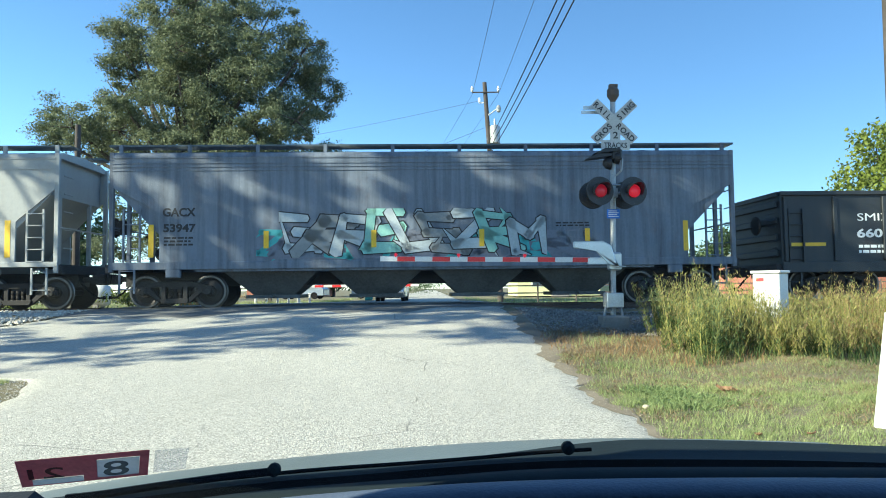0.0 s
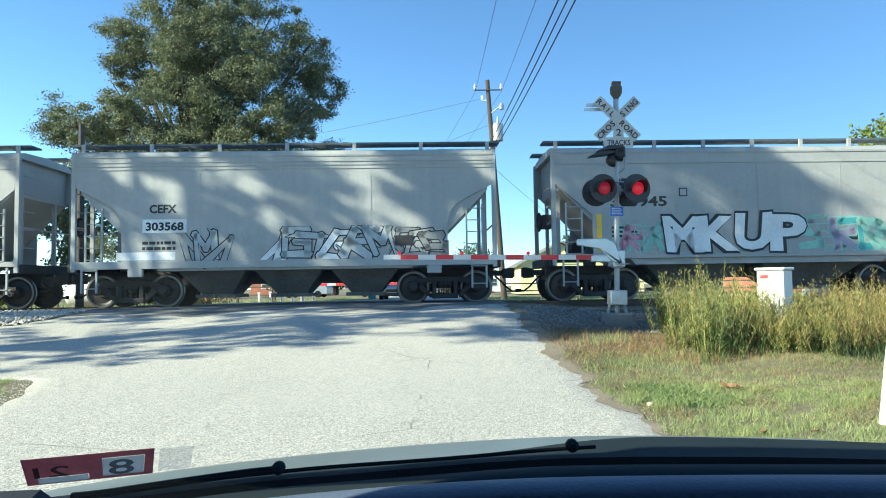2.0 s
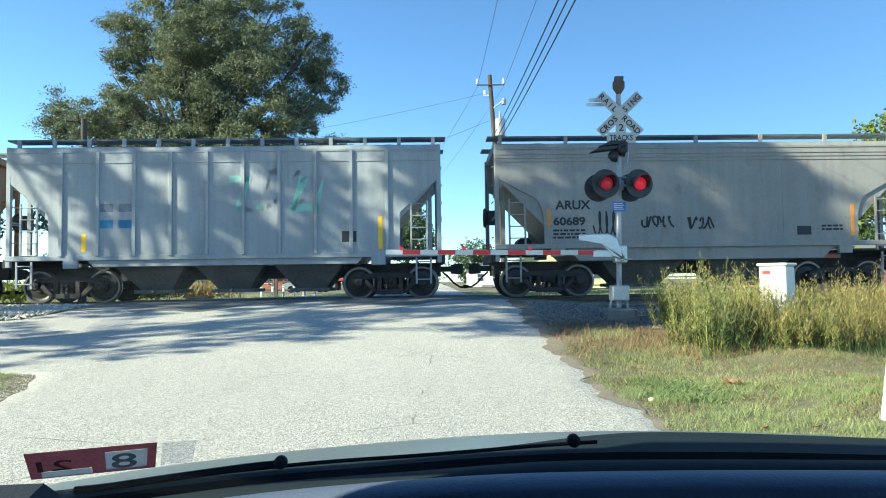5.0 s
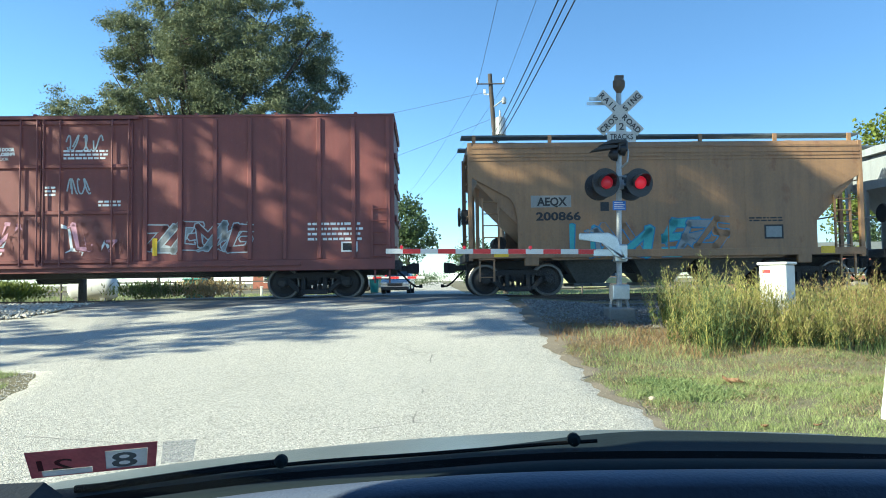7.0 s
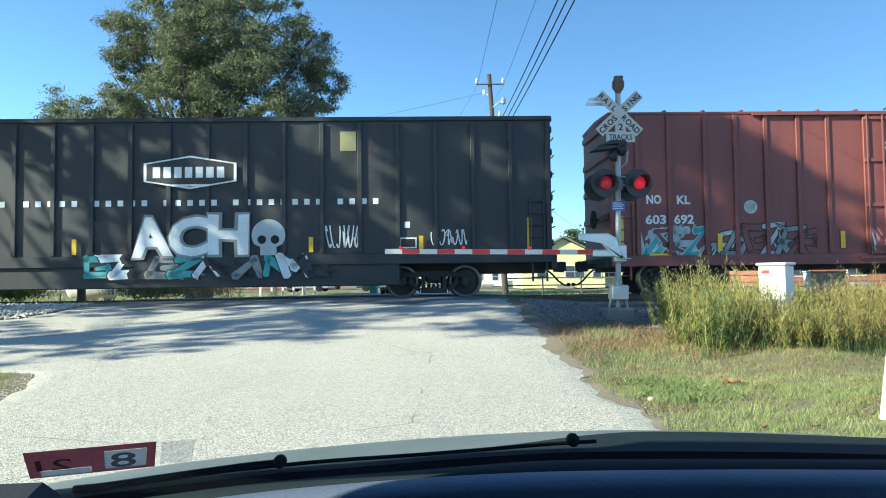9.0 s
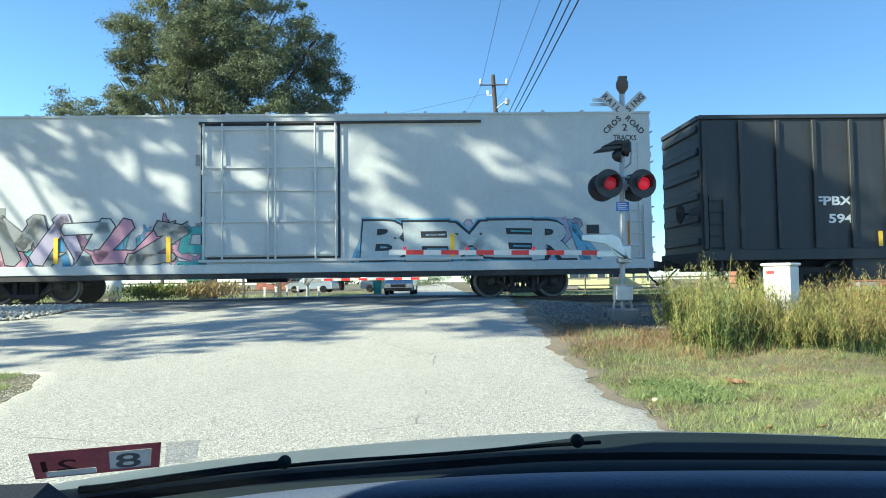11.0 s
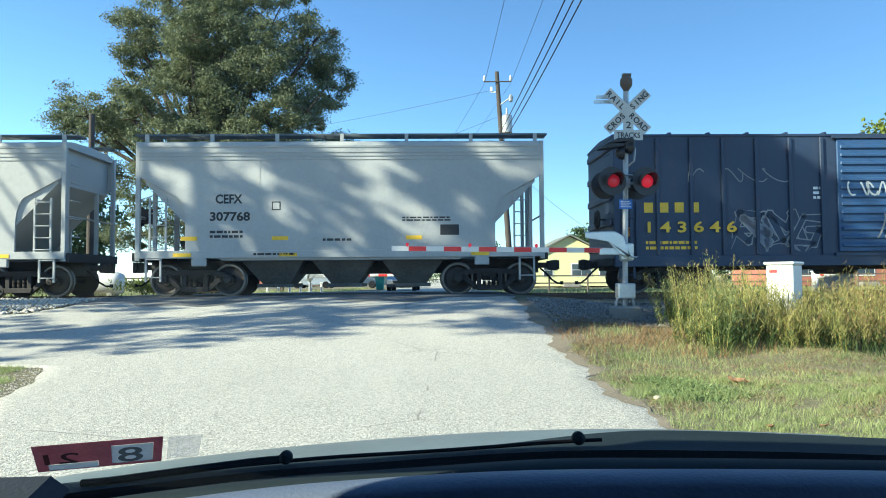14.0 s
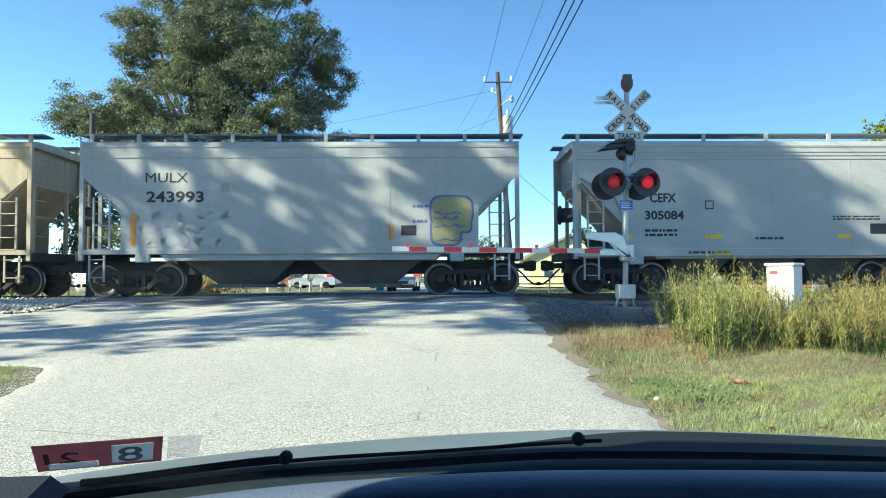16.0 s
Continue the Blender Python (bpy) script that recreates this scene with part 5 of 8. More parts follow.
def clean_hopper(left, right, number, label):
    r = hopper_car(label, left, right, PAINT["grey_new"], 1.5, "round", bays=3, post_step=1.5)
    decal(r, "lettering", "CEFX", -3.45, 2.58, 0.25, INK, 0.74)
    decal(r, "lettering", number, -3.6, 2.1, 0.24, INK, 1.1)
    small_print(r, -3.6, 1.6, -2.7, 1.85, 2, INK)
    small_print(r, 1.7, 2.05, 3.1, 2.2, 2, INK)
    small_print(r, -0.5, 1.5, 0.3, 1.62, 1, INK)
    patch(r, "data_panel", 2.75, 1.67, 3.27, 1.96, INK)
    patch(r, "code_plate", -1.9, 2.38, -1.66, 2.62, INK)
    patch(r, "code_plate_face", -1.87, 2.41, -1.69, 2.59, PAINT["grey_new"], y=-HALF - 0.008)
    for x in (-4.4, -1.9, 1.8):
        patch(r, "reflector_strip", x, 1.55, x + 0.45, 1.66, YEL)
    for x in (-4.6, -1.7, 3.6):
        patch(r, "reflector_strip", x, 1.1, x + 0.5, 1.2, YEL, y=-HALF - 0.03)
    small_print(r, -2.4, 1.12, -1.2, 1.22, 1, INK, y=-HALF - 0.03)


def grey_hopper_fifth():
    r = hopper_car("light grey covered hopper with faint ghost graffiti", -211.65, -199.5, PAINT["grey"], 1.3, "straight", bays=2, post_step=1.15)
    decal(r, "lettering", "MULX", -4.26, 3.16, 0.28, INK, 1.16)
    decal(r, "lettering", "243993", -4.24, 2.62, 0.3, INK, 1.58)
    wall_piece(r, -4.4, 1.34, -2.1, 2.4, [PAINT["grey_two"], PAINT["grey_new"]], PAINT["grey_two"], 121, 4)
    rounded_blob(r, ((3.62, 1.95, 4.74, 2.74), (3.64, 1.42, 4.42, 2.2), (4.3, 1.78, 4.7, 2.15)), SPRAY["khaki"], SPRAY["indigo"])
    for z in (2.3, 2.16, 1.94, 1.55):
        scribble(r, 3.72, z - 0.04, 4.55, z + 0.04, SPRAY["indigo"], int(z * 100), 3, 0.014, y=-HALF - 0.014)
    small_print(r, 3.1, 2.42, 3.55, 2.56, 1, SPRAY["indigo"])
    small_print(r, 3.1, 2.0, 3.5, 2.14, 1, SPRAY["indigo"])
    small_print(r, 3.4, 1.2, 4.5, 1.34, 1, SPRAY["indigo"])
    patch(r, "data_panel", 2.78, 1.67, 3.2, 1.95, INK)
    patch(r, "code_plate", -2.2, 2.9, -1.96, 3.14, SPRAY["grey"])
    patch(r, "reflector_strip", -4.66, 1.4, -4.52, 2.3, SPRAY["orange"])
    patch(r, "reflector_strip", 2.45, 1.55, 2.56, 1.98, SPRAY["orange"])


def sand_hopper():
    r = hopper_car("rust-stained beige covered hopper", -224.6, -212.95, PAINT["sand"], 1.4, "straight", bays=3)
    patch(r, "data_panel", 2.6, 1.67, 3.0, 1.95, INK)


gondola()
slate_hopper()
grey_hopper_first()
grey_hopper_second()
grey_hopper_third()
grey_hopper_fourth()
zinc_hopper()
ochre_hopper()
red_boxcar()
black_chip_car()
white_reefer()
navy_boxcar()
clean_hopper(-184.9, -173.6, "307768", "clean light grey covered hopper with black lettering")
clean_hopper(-198.0, -186.8, "305084", "clean light grey covered hopper with black numbers")
grey_hopper_fifth()
sand_hopper()


def motions():
    """The train rolls past at a steady speed; every wheelset turns with it."""
    c, s = math.cos(TURN), math.sin(TURN)
    for root, u in ROLLING:
        rows = []
        for k in range(9):
            d = u + SPEED * 2.0 * k
            rows.append((2.0 * k, pose(d * c, TRACK_Y + d * s, RAIL_Z, 0, 0, math.degrees(TURN))))
        walk(root, rows)
    turn = math.degrees(SPEED / 0.457) / FPS
    spins = [pose(0, 0, 0, 0, turn * k, 0) for k in range(16 * FPS + 1)]
    for wheel, dx in WHEELS:
        walk(wheel, [(k / FPS, Matrix.Translation((dx, 0, 0.457)) @ m) for k, m in enumerate(spins)])


# ---- crossing signals ----
def crossbuck_text(parent, word, cx, cz, angle, y, length):
    """Black letters along one blade."""
    n = len(word)
    for k, ch in enumerate(word):
        d = (k - (n - 1) / 2) * length / n
        me = text_mesh("letter", ch, 0.125, M["black"], 0.004, None, 0.001)
        ob = part("letter", me, None, parent)
        w = max(v.co.x for v in me.vertices)
        ob.matrix_local = Matrix.Translation((cx + d * math.cos(angle), y, cz + d * math.sin(angle))) @ Matrix.Rotation(-angle, 4, "Y") @ Matrix.Translation((-w / 2, 0, -0.0625))


def flasher(root, x, z, lit, facing=-1):
    """One lamp: round black background, hood and red lens, turned slightly to the road."""
    holder = part("lamp_housing", *lamp_body(), root, "black round lamp background with a hood")
    holder.matrix_local = Matrix.Translation((x, 0.32 * facing, z)) @ Matrix.Rotation(0.18 if facing < 0 else math.pi, 4, "Z")
    bm = bmesh.new()
    turned(bm, [(-0.125, 0.001), (-0.12, 0.06), (-0.10, 0.11), (-0.08, 0.136), (-0.05, 0.14)], 20)
    part("lens", bm, M["lens_lit"] if lit else M["lens_dim"], holder, "red glass lens, lit" if lit else "red glass lens, dark", smooth=True)
    return holder


def lamp_body():
    bm = bmesh.new()
    turned(bm, [(-0.03, 0.155), (-0.035, 0.305), (-0.02, 0.31), (0.0, 0.3), (0.0, 0.15), (0.16, 0.12), (0.18, 0.001)], 28)
    n = 14
    outer, inner, o2, i2 = [], [], [], []
    for k in range(n + 1):
        a = radians(-25) + radians(230) * k / n
        c, s = math.cos(a), math.sin(a)
        long = 0.12 + 0.2 * max(0.0, s)
        outer.append(bm.verts.new((0.17 * c, -0.03, 0.17 * s))), o2.append(bm.verts.new((0.18 * c, -0.03 - long, 0.18 * s - 0.02)))
        inner.append(bm.verts.new((0.16 * c, -0.03, 0.16 * s))), i2.append(bm.verts.new((0.17 * c, -0.03 - long, 0.17 * s - 0.02)))
    for k in range(n):
        bm.faces.new((outer[k], outer[k + 1], o2[k + 1], o2[k])), bm.faces.new((inner[k + 1], inner[k], i2[k], i2[k + 1]))
        bm.faces.new((o2[k], o2[k + 1], i2[k + 1], i2[k]))
    return bm, M["black"]


def crossing_signal(m, label, arm_side, detailed, arm_len, lit):
    r = thing("crossing_signal", m, label, "crossing signal", "railway crossing signals")
    bm = bmesh.new()
    tube(bm, (0, 0, -0.09), (0.03, 0, 4.62), 0.058, 14)
    part("mast", bm, M["galv"], r, "galvanised steel mast", smooth=False)
    part("foundation", boxes_mesh((-0.28, 0.28, -0.28, 0.28, -0.7, -0.07)), M["concrete"], r, "weathered concrete foundation", bevel=0.03)
    part("junction_box", boxes_mesh((-0.18, 0.18, -0.19, 0.16, 0.1, 0.42)), M["aluminium"], r, bevel=0.02)
    for x in (-0.2, 0.2):
        bm = bmesh.new()
        tube(bm, (x, 0, -0.09), (x * 0.7, 0, 0.16), 0.035, 8)
        part("base_leg", bm, M["galv"], r)
    bm = bmesh.new()
    turned(bm, [(4.58, 0.05), (4.62, 0.07), (4.66, 0.10), (4.72, 0.13), (4.84, 0.13), (4.9, 0.09), (4.93, 0.001)], 18, "z", (0.03, -0.02, 0))
    cube(bm, -0.05, 0.13, -0.06, 0.06, 4.9, 4.97)
    part("bell", bm, M["pole"], r, "weathered brass warning bell")
    # crossbuck
    cz, cx, y = 4.13, 0.03, -0.1
    a = radians(44)
    for sgn, word in ((1, "CROSSING"), (-1, "RAILROAD")):
        bm = bmesh.new()
        cube(bm, -0.61, 0.61, y - 0.004, y + 0.004, -0.11, 0.11)
        for v in bm.verts:
            x, z = v.co.x, v.co.z
            v.co.x, v.co.z = cx + x * math.cos(sgn * a) - z * math.sin(sgn * a), cz + x * math.sin(sgn * a) + z * math.cos(sgn * a)
            v.co.y -= 0.006 * (sgn < 0)
        blade = part("crossbuck_blade", bm, M["sign_white"] if detailed else M["white"], r, "white crossbuck blade with black letters")
        if detailed:
            for wd, side in ((word[:4], -1), (word[4:], 1)):
                d = side * 0.34
                crossbuck_text(blade, wd, cx + d * math.cos(sgn * a), cz + d * math.sin(sgn * a), sgn * a, y - 0.014, 0.5)
    # second blade's end seen edge-on, turned to the side road
    part("side_blade", boxes_mesh((-0.62, -0.16, 0.0, 0.02, 4.42, 4.5)), M["aluminium"], r)
    part("side_blade", boxes_mesh((-0.66, -0.2, 0.03, 0.05, 4.33, 4.4)), M["aluminium"], r)
    plate = part("number_plate_sign", boxes_mesh((-0.06, 0.16, y - 0.014, y - 0.006, 3.7, 3.95)), M["sign_white"], r)
    plate2 = part("tracks_sign", boxes_mesh((-0.26, 0.36, y - 0.024, y - 0.016, 3.5, 3.72)), M["sign_white"], r, "white sign with black lettering")
    if detailed:
        for s, x, z, h, w, p, yy in (("2", -0.0, 3.76, 0.15, 0.11, plate, y - 0.016), ("TRACKS", -0.2, 3.55, 0.12, 0.5, plate2, y - 0.026)):
            ob = part("lettering", text_mesh("lettering", s, h, M["black"], 0.003, w, 0.001), None, p)
            ob.location = (x, yy, z)
    # flashers to the road and, higher up, to the side road
    bm = bmesh.new()
    tube(bm, (-0.38, 0, 2.58), (0.38, 0, 2.58), 0.03, 10)
    tube(bm, (-0.1, -0.08, 2.75), (0.16, -0.08, 2.75), 0.02, 8)
    cube(bm, -0.1, 0.1, -0.09, 0.09, 2.48, 2.68)
    part("cross_arm", bm, M["galv"], r)
    for x, on in ((-0.35, lit[0]), (0.36, lit[1])):
        flasher(r, x, 2.58, on)
        flasher(r, x, 2.58, False, 1)
        bm = bmesh.new()
        tube(bm, (x * 0.9, -0.2, 2.58), (x * 0.9, 0.2, 2.58), 0.05, 10)
        part("lamp_coupling", bm, M["black"], r)
    if detailed:
        for dx, dz in ((-0.1, 3.42), (-0.28, 3.3)):
            bm = bmesh.new()
            turned(bm, [(0.0, 0.15), (-0.1, 0.12), (-0.16, 0.05), (-0.17, 0.001)], 16, "x", (dx + 0.22, -0.1, dz - 0.08))
            prism(bm, [(dx - 0.34, dz - 0.02), (dx + 0.2, dz + 0.05), (dx + 0.22, dz + 0.1), (dx - 0.1, dz + 0.1)], -0.26, 0.04)
            part("side_lamp", bm, M["black"], r, "black hooded lamp turned to the side road")
        bm = bmesh.new()
        path_tube(bm, [(0.12, -0.06, 3.5), (0.2, -0.1, 3.3), (0.17, -0.12, 3.05), (0.06, -0.06, 2.95)], 0.022, 7)
        part("cable_conduit", bm, M["galv"], r)
        cube_bm = boxes_mesh((-0.06, 0.18, -0.2, 0.0, 3.28, 3.52))
        part("lamp_bracket", cube_bm, M["black"], r, bevel=0.03)
        sign = part("notice_sign", boxes_mesh((-0.14, 0.14, -0.085, -0.075, 2.02, 2.22)), M["blue"], r, "blue emergency notice with unreadable print", bevel=0.003)
        bars = bmesh.new()
        for k in range(4):
            cube(bars, -0.11, 0.11 - 0.03 * (k % 2), -0.089, -0.086, 2.055 + 0.04 * k, 2.07 + 0.04 * k)
        part("notice_print", bars, M["white"], sign)
    # gate mechanism and the lowered arm
    q = arm_side
    bm = bmesh.new()
    cube(bm, -0.13, 0.13, -0.25, 0.02, 0.9, 1.28)
    part("gate_motor", bm, M["aluminium"], r, bevel=0.03)
    pts = [(0.22, 0.98), (-0.02, 0.94), (-0.02, 1.1), (-0.12, 1.42), (-0.3, 1.52), (-0.92, 1.5), (-0.92, 1.36), (-0.42, 1.32), (-0.2, 1.02)]
    bm = bmesh.new()
    poly = [(-q * x, z) for x, z in pts]
    prism(bm, poly if q < 0 else poly[::-1], -0.36, -0.28)
    part("counterweight", bm, M["aluminium"], r, "grey cast counterweight arm", bevel=0.02)
    bm = bmesh.new()
    cube(bm, *sorted((q * 0.05, q * 0.62)), -0.345, -0.295, 1.02, 1.15)
    part("arm_bracket", bm, M["aluminium"], r, bevel=0.01)
    arm = part("gate_arm", boxes_mesh((*sorted((q * 0.3, q * arm_len)), -0.335, -0.315, 1.06, 1.165)), M["white"], r, "white gate arm with red bands, lowered", bevel=0.004)
    k, x = 0, arm_len - 0.36
    while x > 0.75:
        part("red_band", boxes_mesh((*sorted((q * x, q * (x - 0.37))), -0.339, -0.3365, 1.063, 1.162)), M["red"], arm)
        x -= 0.74
    for x in (arm_len - 0.33, arm_len - 1.65, arm_len - 3.05):
        bm = bmesh.new()
        tube(bm, (q * x, -0.35, 1.2), (q * x, -0.29, 1.2), 0.036, 10)
        tube(bm, (q * x, -0.32, 1.15), (q * x, -0.32, 1.19), 0.02, 6)
        part("arm_lamp", bm, M["lens_lit"], arm, "small red lamp on the gate arm")
    return r


crossing_signal(pose(3.9, 15.2, 0.7, 0, 0.9, 0), "galvanised crossing signal with crossbuck, red flashers and lowered gate", -1, True, 5.0, (False, True))
crossing_signal(pose(-5.75, 30.5, 0.3, 0, 0, 0), "far crossing signal with lowered red and white gate arm", 1, False, 5.2, (False, False))


# ---- cabinets, poles and wires ----
def cabinet(m, w, d, h, label):
    r = thing("equipment_cabinet", m, label, "equipment cabinet", "trackside cabinets")
    part("body", boxes_mesh((-w / 2, w / 2, -d / 2, d / 2, 0.05, h)), M["white"], r, bevel=0.02)
    part("lid", boxes_mesh((-w / 2 - 0.03, w / 2 + 0.03, -d / 2 - 0.03, d / 2 + 0.03, h, h + 0.05)), M["white"], r, bevel=0.015)
    part("plinth", boxes_mesh((-w / 2 - 0.08, w / 2 + 0.08, -d / 2 - 0.08, d / 2 + 0.08, -0.25, 0.05)), M["concrete"], r, bevel=0.02)
    part("latch", boxes_mesh((w / 2 - 0.12, w / 2 - 0.08, -d / 2 - 0.03, -d / 2, h * 0.5, h * 0.5 + 0.14)), M["galv"], r)
    part("sticker", boxes_mesh((-w / 2 + 0.06, -w / 2 + 0.2, -d / 2 - 0.004, -d / 2 - 0.001, h - 0.14, h - 0.08)), M["red"], r)
    return r


cabinet(pose(5.98, 12.4, 0.12, 0, 0, -48), 0.46, 0.4, 1.33, "narrow white trackside cabinet standing in tall weeds")
cabinet(pose(14.6, 26.5, 0.3, 0, 0, -10), 1.25, 0.8, 1.1, "wide white equipment cabinet beyond the tracks")


def utility_pole(m, h, label, arms=True, lean=(0, 0)):
    r = thing("utility_pole", m, label, "utility pole", "utility poles")
    bm = bmesh.new()
    tube(bm, (0, 0, -0.3), (lean[0], lean[1], h), 0.145, 14, 0.095)
    part("shaft", bm, M["old_pole"], r, smooth=False)
    if arms:
        x, z = lean[0] * 0.97, h - 0.55
        part("crossarm", boxes_mesh((x - 0.62, x + 0.62, -0.14, -0.08, z + 0.04, z + 0.09)), M["old_pole"], r, "short grey wooden crossarm", bevel=0.008)
        for dx in (-0.6, 0.6):
            bm = bmesh.new()
            turned(bm, [(z + 0.1, 0.03), (z + 0.16, 0.07), (z + 0.2, 0.045), (z + 0.25, 0.07), (z + 0.3, 0.04), (z + 0.36, 0.02)], 10, "z", (x + dx, -0.09, 0))
            part("insulator", bm, M["white"], r, "white porcelain insulator")
        bm = bmesh.new()
        turned(bm, [(h - 2.86, 0.05), (h - 2.84, 0.24), (h - 2.06, 0.24), (h - 2.02, 0.16), (h - 1.97, 0.05), (h - 1.85, 0.05), (h - 1.7, 0.03)], 16, "z", (x + 0.42, -0.05, 0))
        cube(bm, x + 0.05, x + 0.3, -0.08, 0.0, h - 2.7, h - 2.2)
        part("transformer", bm, M["galv"], r, "grey can transformer")
        bm = bmesh.new()
        tube(bm, (x + 0.05, -0.05, h - 1.6), (x + 0.55, -0.15, h - 1.25), 0.03, 8)
        turned(bm, [(-0.0, 0.05), (-0.12, 0.12), (-0.3, 0.1), (-0.34, 0.02)], 12, "z", (x + 0.6, -0.15, h - 1.1))
        part("street_light", bm, M["galv"], r, "small grey street light on a bracket")
        part("spur_insulator", boxes_mesh((x - 0.3, x - 0.08, -0.07, -0.02, h - 0.98, h - 0.92), (x - 0.33, x - 0.23, -0.1, 0.0, h - 0.92, h - 0.72)), M["white"], r)
    return r


utility_pole(pose(3.14, 32, 0.4), 10.3, "tall weathered utility pole with crossarm and transformer", True, (-0.62, 0))
utility_pole(pose(2.6, -16, 0.0), 10.3, "weathered utility pole beside the road", True, (0, 0))
utility_pole(pose(-12.6, 25.2, 0.35), 6.9, "slim bare wooden service pole beyond the tracks", False, (0, 0))
utility_pole(pose(4.57, 6.7, -0.05), 9.5, "brown roadside utility pole in the grass", False, (0.02, 0))


def guy_guard():
    r = thing("guy_guard", pose(4.15, 6.4, -0.02), "white plastic guy-wire guard leaning in the grass", "guy guard")
    bm = bmesh.new()
    tube(bm, (-0.06, 0, -0.05), (0.06, 0.05, 1.0), 0.10, 14, 0.045)
    part("sleeve", bm, M["white"], r)
    bm = bmesh.new()
    tube(bm, (0.06, 0.05, 1.05), (0.9, 0.3, 6.0), 0.008, 6)
    part("guy_wire", bm, M["galv"], r)


guy_guard()


def wire(a, b, sag, radius, label):
    a, b = Vector(a), Vector(b)
    cu = bpy.data.curves.new("overhead_wire", "CURVE")
    cu.dimensions, cu.bevel_depth, cu.bevel_resolution = "3D", radius, 1
    sp = cu.splines.new("POLY")
    n = 24
    sp.points.add(n)
    for k in range(n + 1):
        f = k / n
        p = a.lerp(b, f)
        sp.points[k].co = (p.x, p.y, p.z - sag * 4 * f * (1 - f), 1)
    cu.materials.append(M["wire"])
    return tagged(new("overhead_wire", cu), label, "wire", "overhead wires")


TOP = 10.15
wire((1.95, 31.9, TOP), (2.0, -16, TOP + 0.3), 0.5, 0.008, "thin overhead power wire")
wire((3.15, 31.9, TOP), (3.2, -16, TOP + 0.3), 0.5, 0.008, "thin overhead power wire")
for k, (z, x) in enumerate(((7.62, 2.5), (7.36, 2.54), (7.14, 2.58))):
    wire((x, 31.9, z), (x + 0.24 + 0.02 * k, -16, z + 0.35), 0.75, 0.016, "thick black overhead cable")
wire((2.28, 32, 9.85), (-38, 52, 10.6), 1.2, 0.007, "thin service wire towards the trees")
wire((2.5, 32, 8.6), (-30, 70, 8.6), 1.4, 0.007, "thin service wire towards the houses")
wire((2.8, 32, 6.6), (16, 66, 4.6), 0.5, 0.009, "service wire towards the yellow house")
wire((1.95, 32, TOP), (-6, 90, 10.5), 1.0, 0.007, "thin overhead power wire beyond the pole")
wire((3.15, 32, TOP), (-4.5, 90, 10.5), 1.0, 0.007, "thin overhead power wire beyond the pole")
wire((22, 44, 5.2), (60, 52, 5.6), 0.4, 0.01, "service wire beyond the train")
wire((-60, 60, 11.0), (-24, 52, 9.0), 0.4, 0.009, "service wire by the big tree")


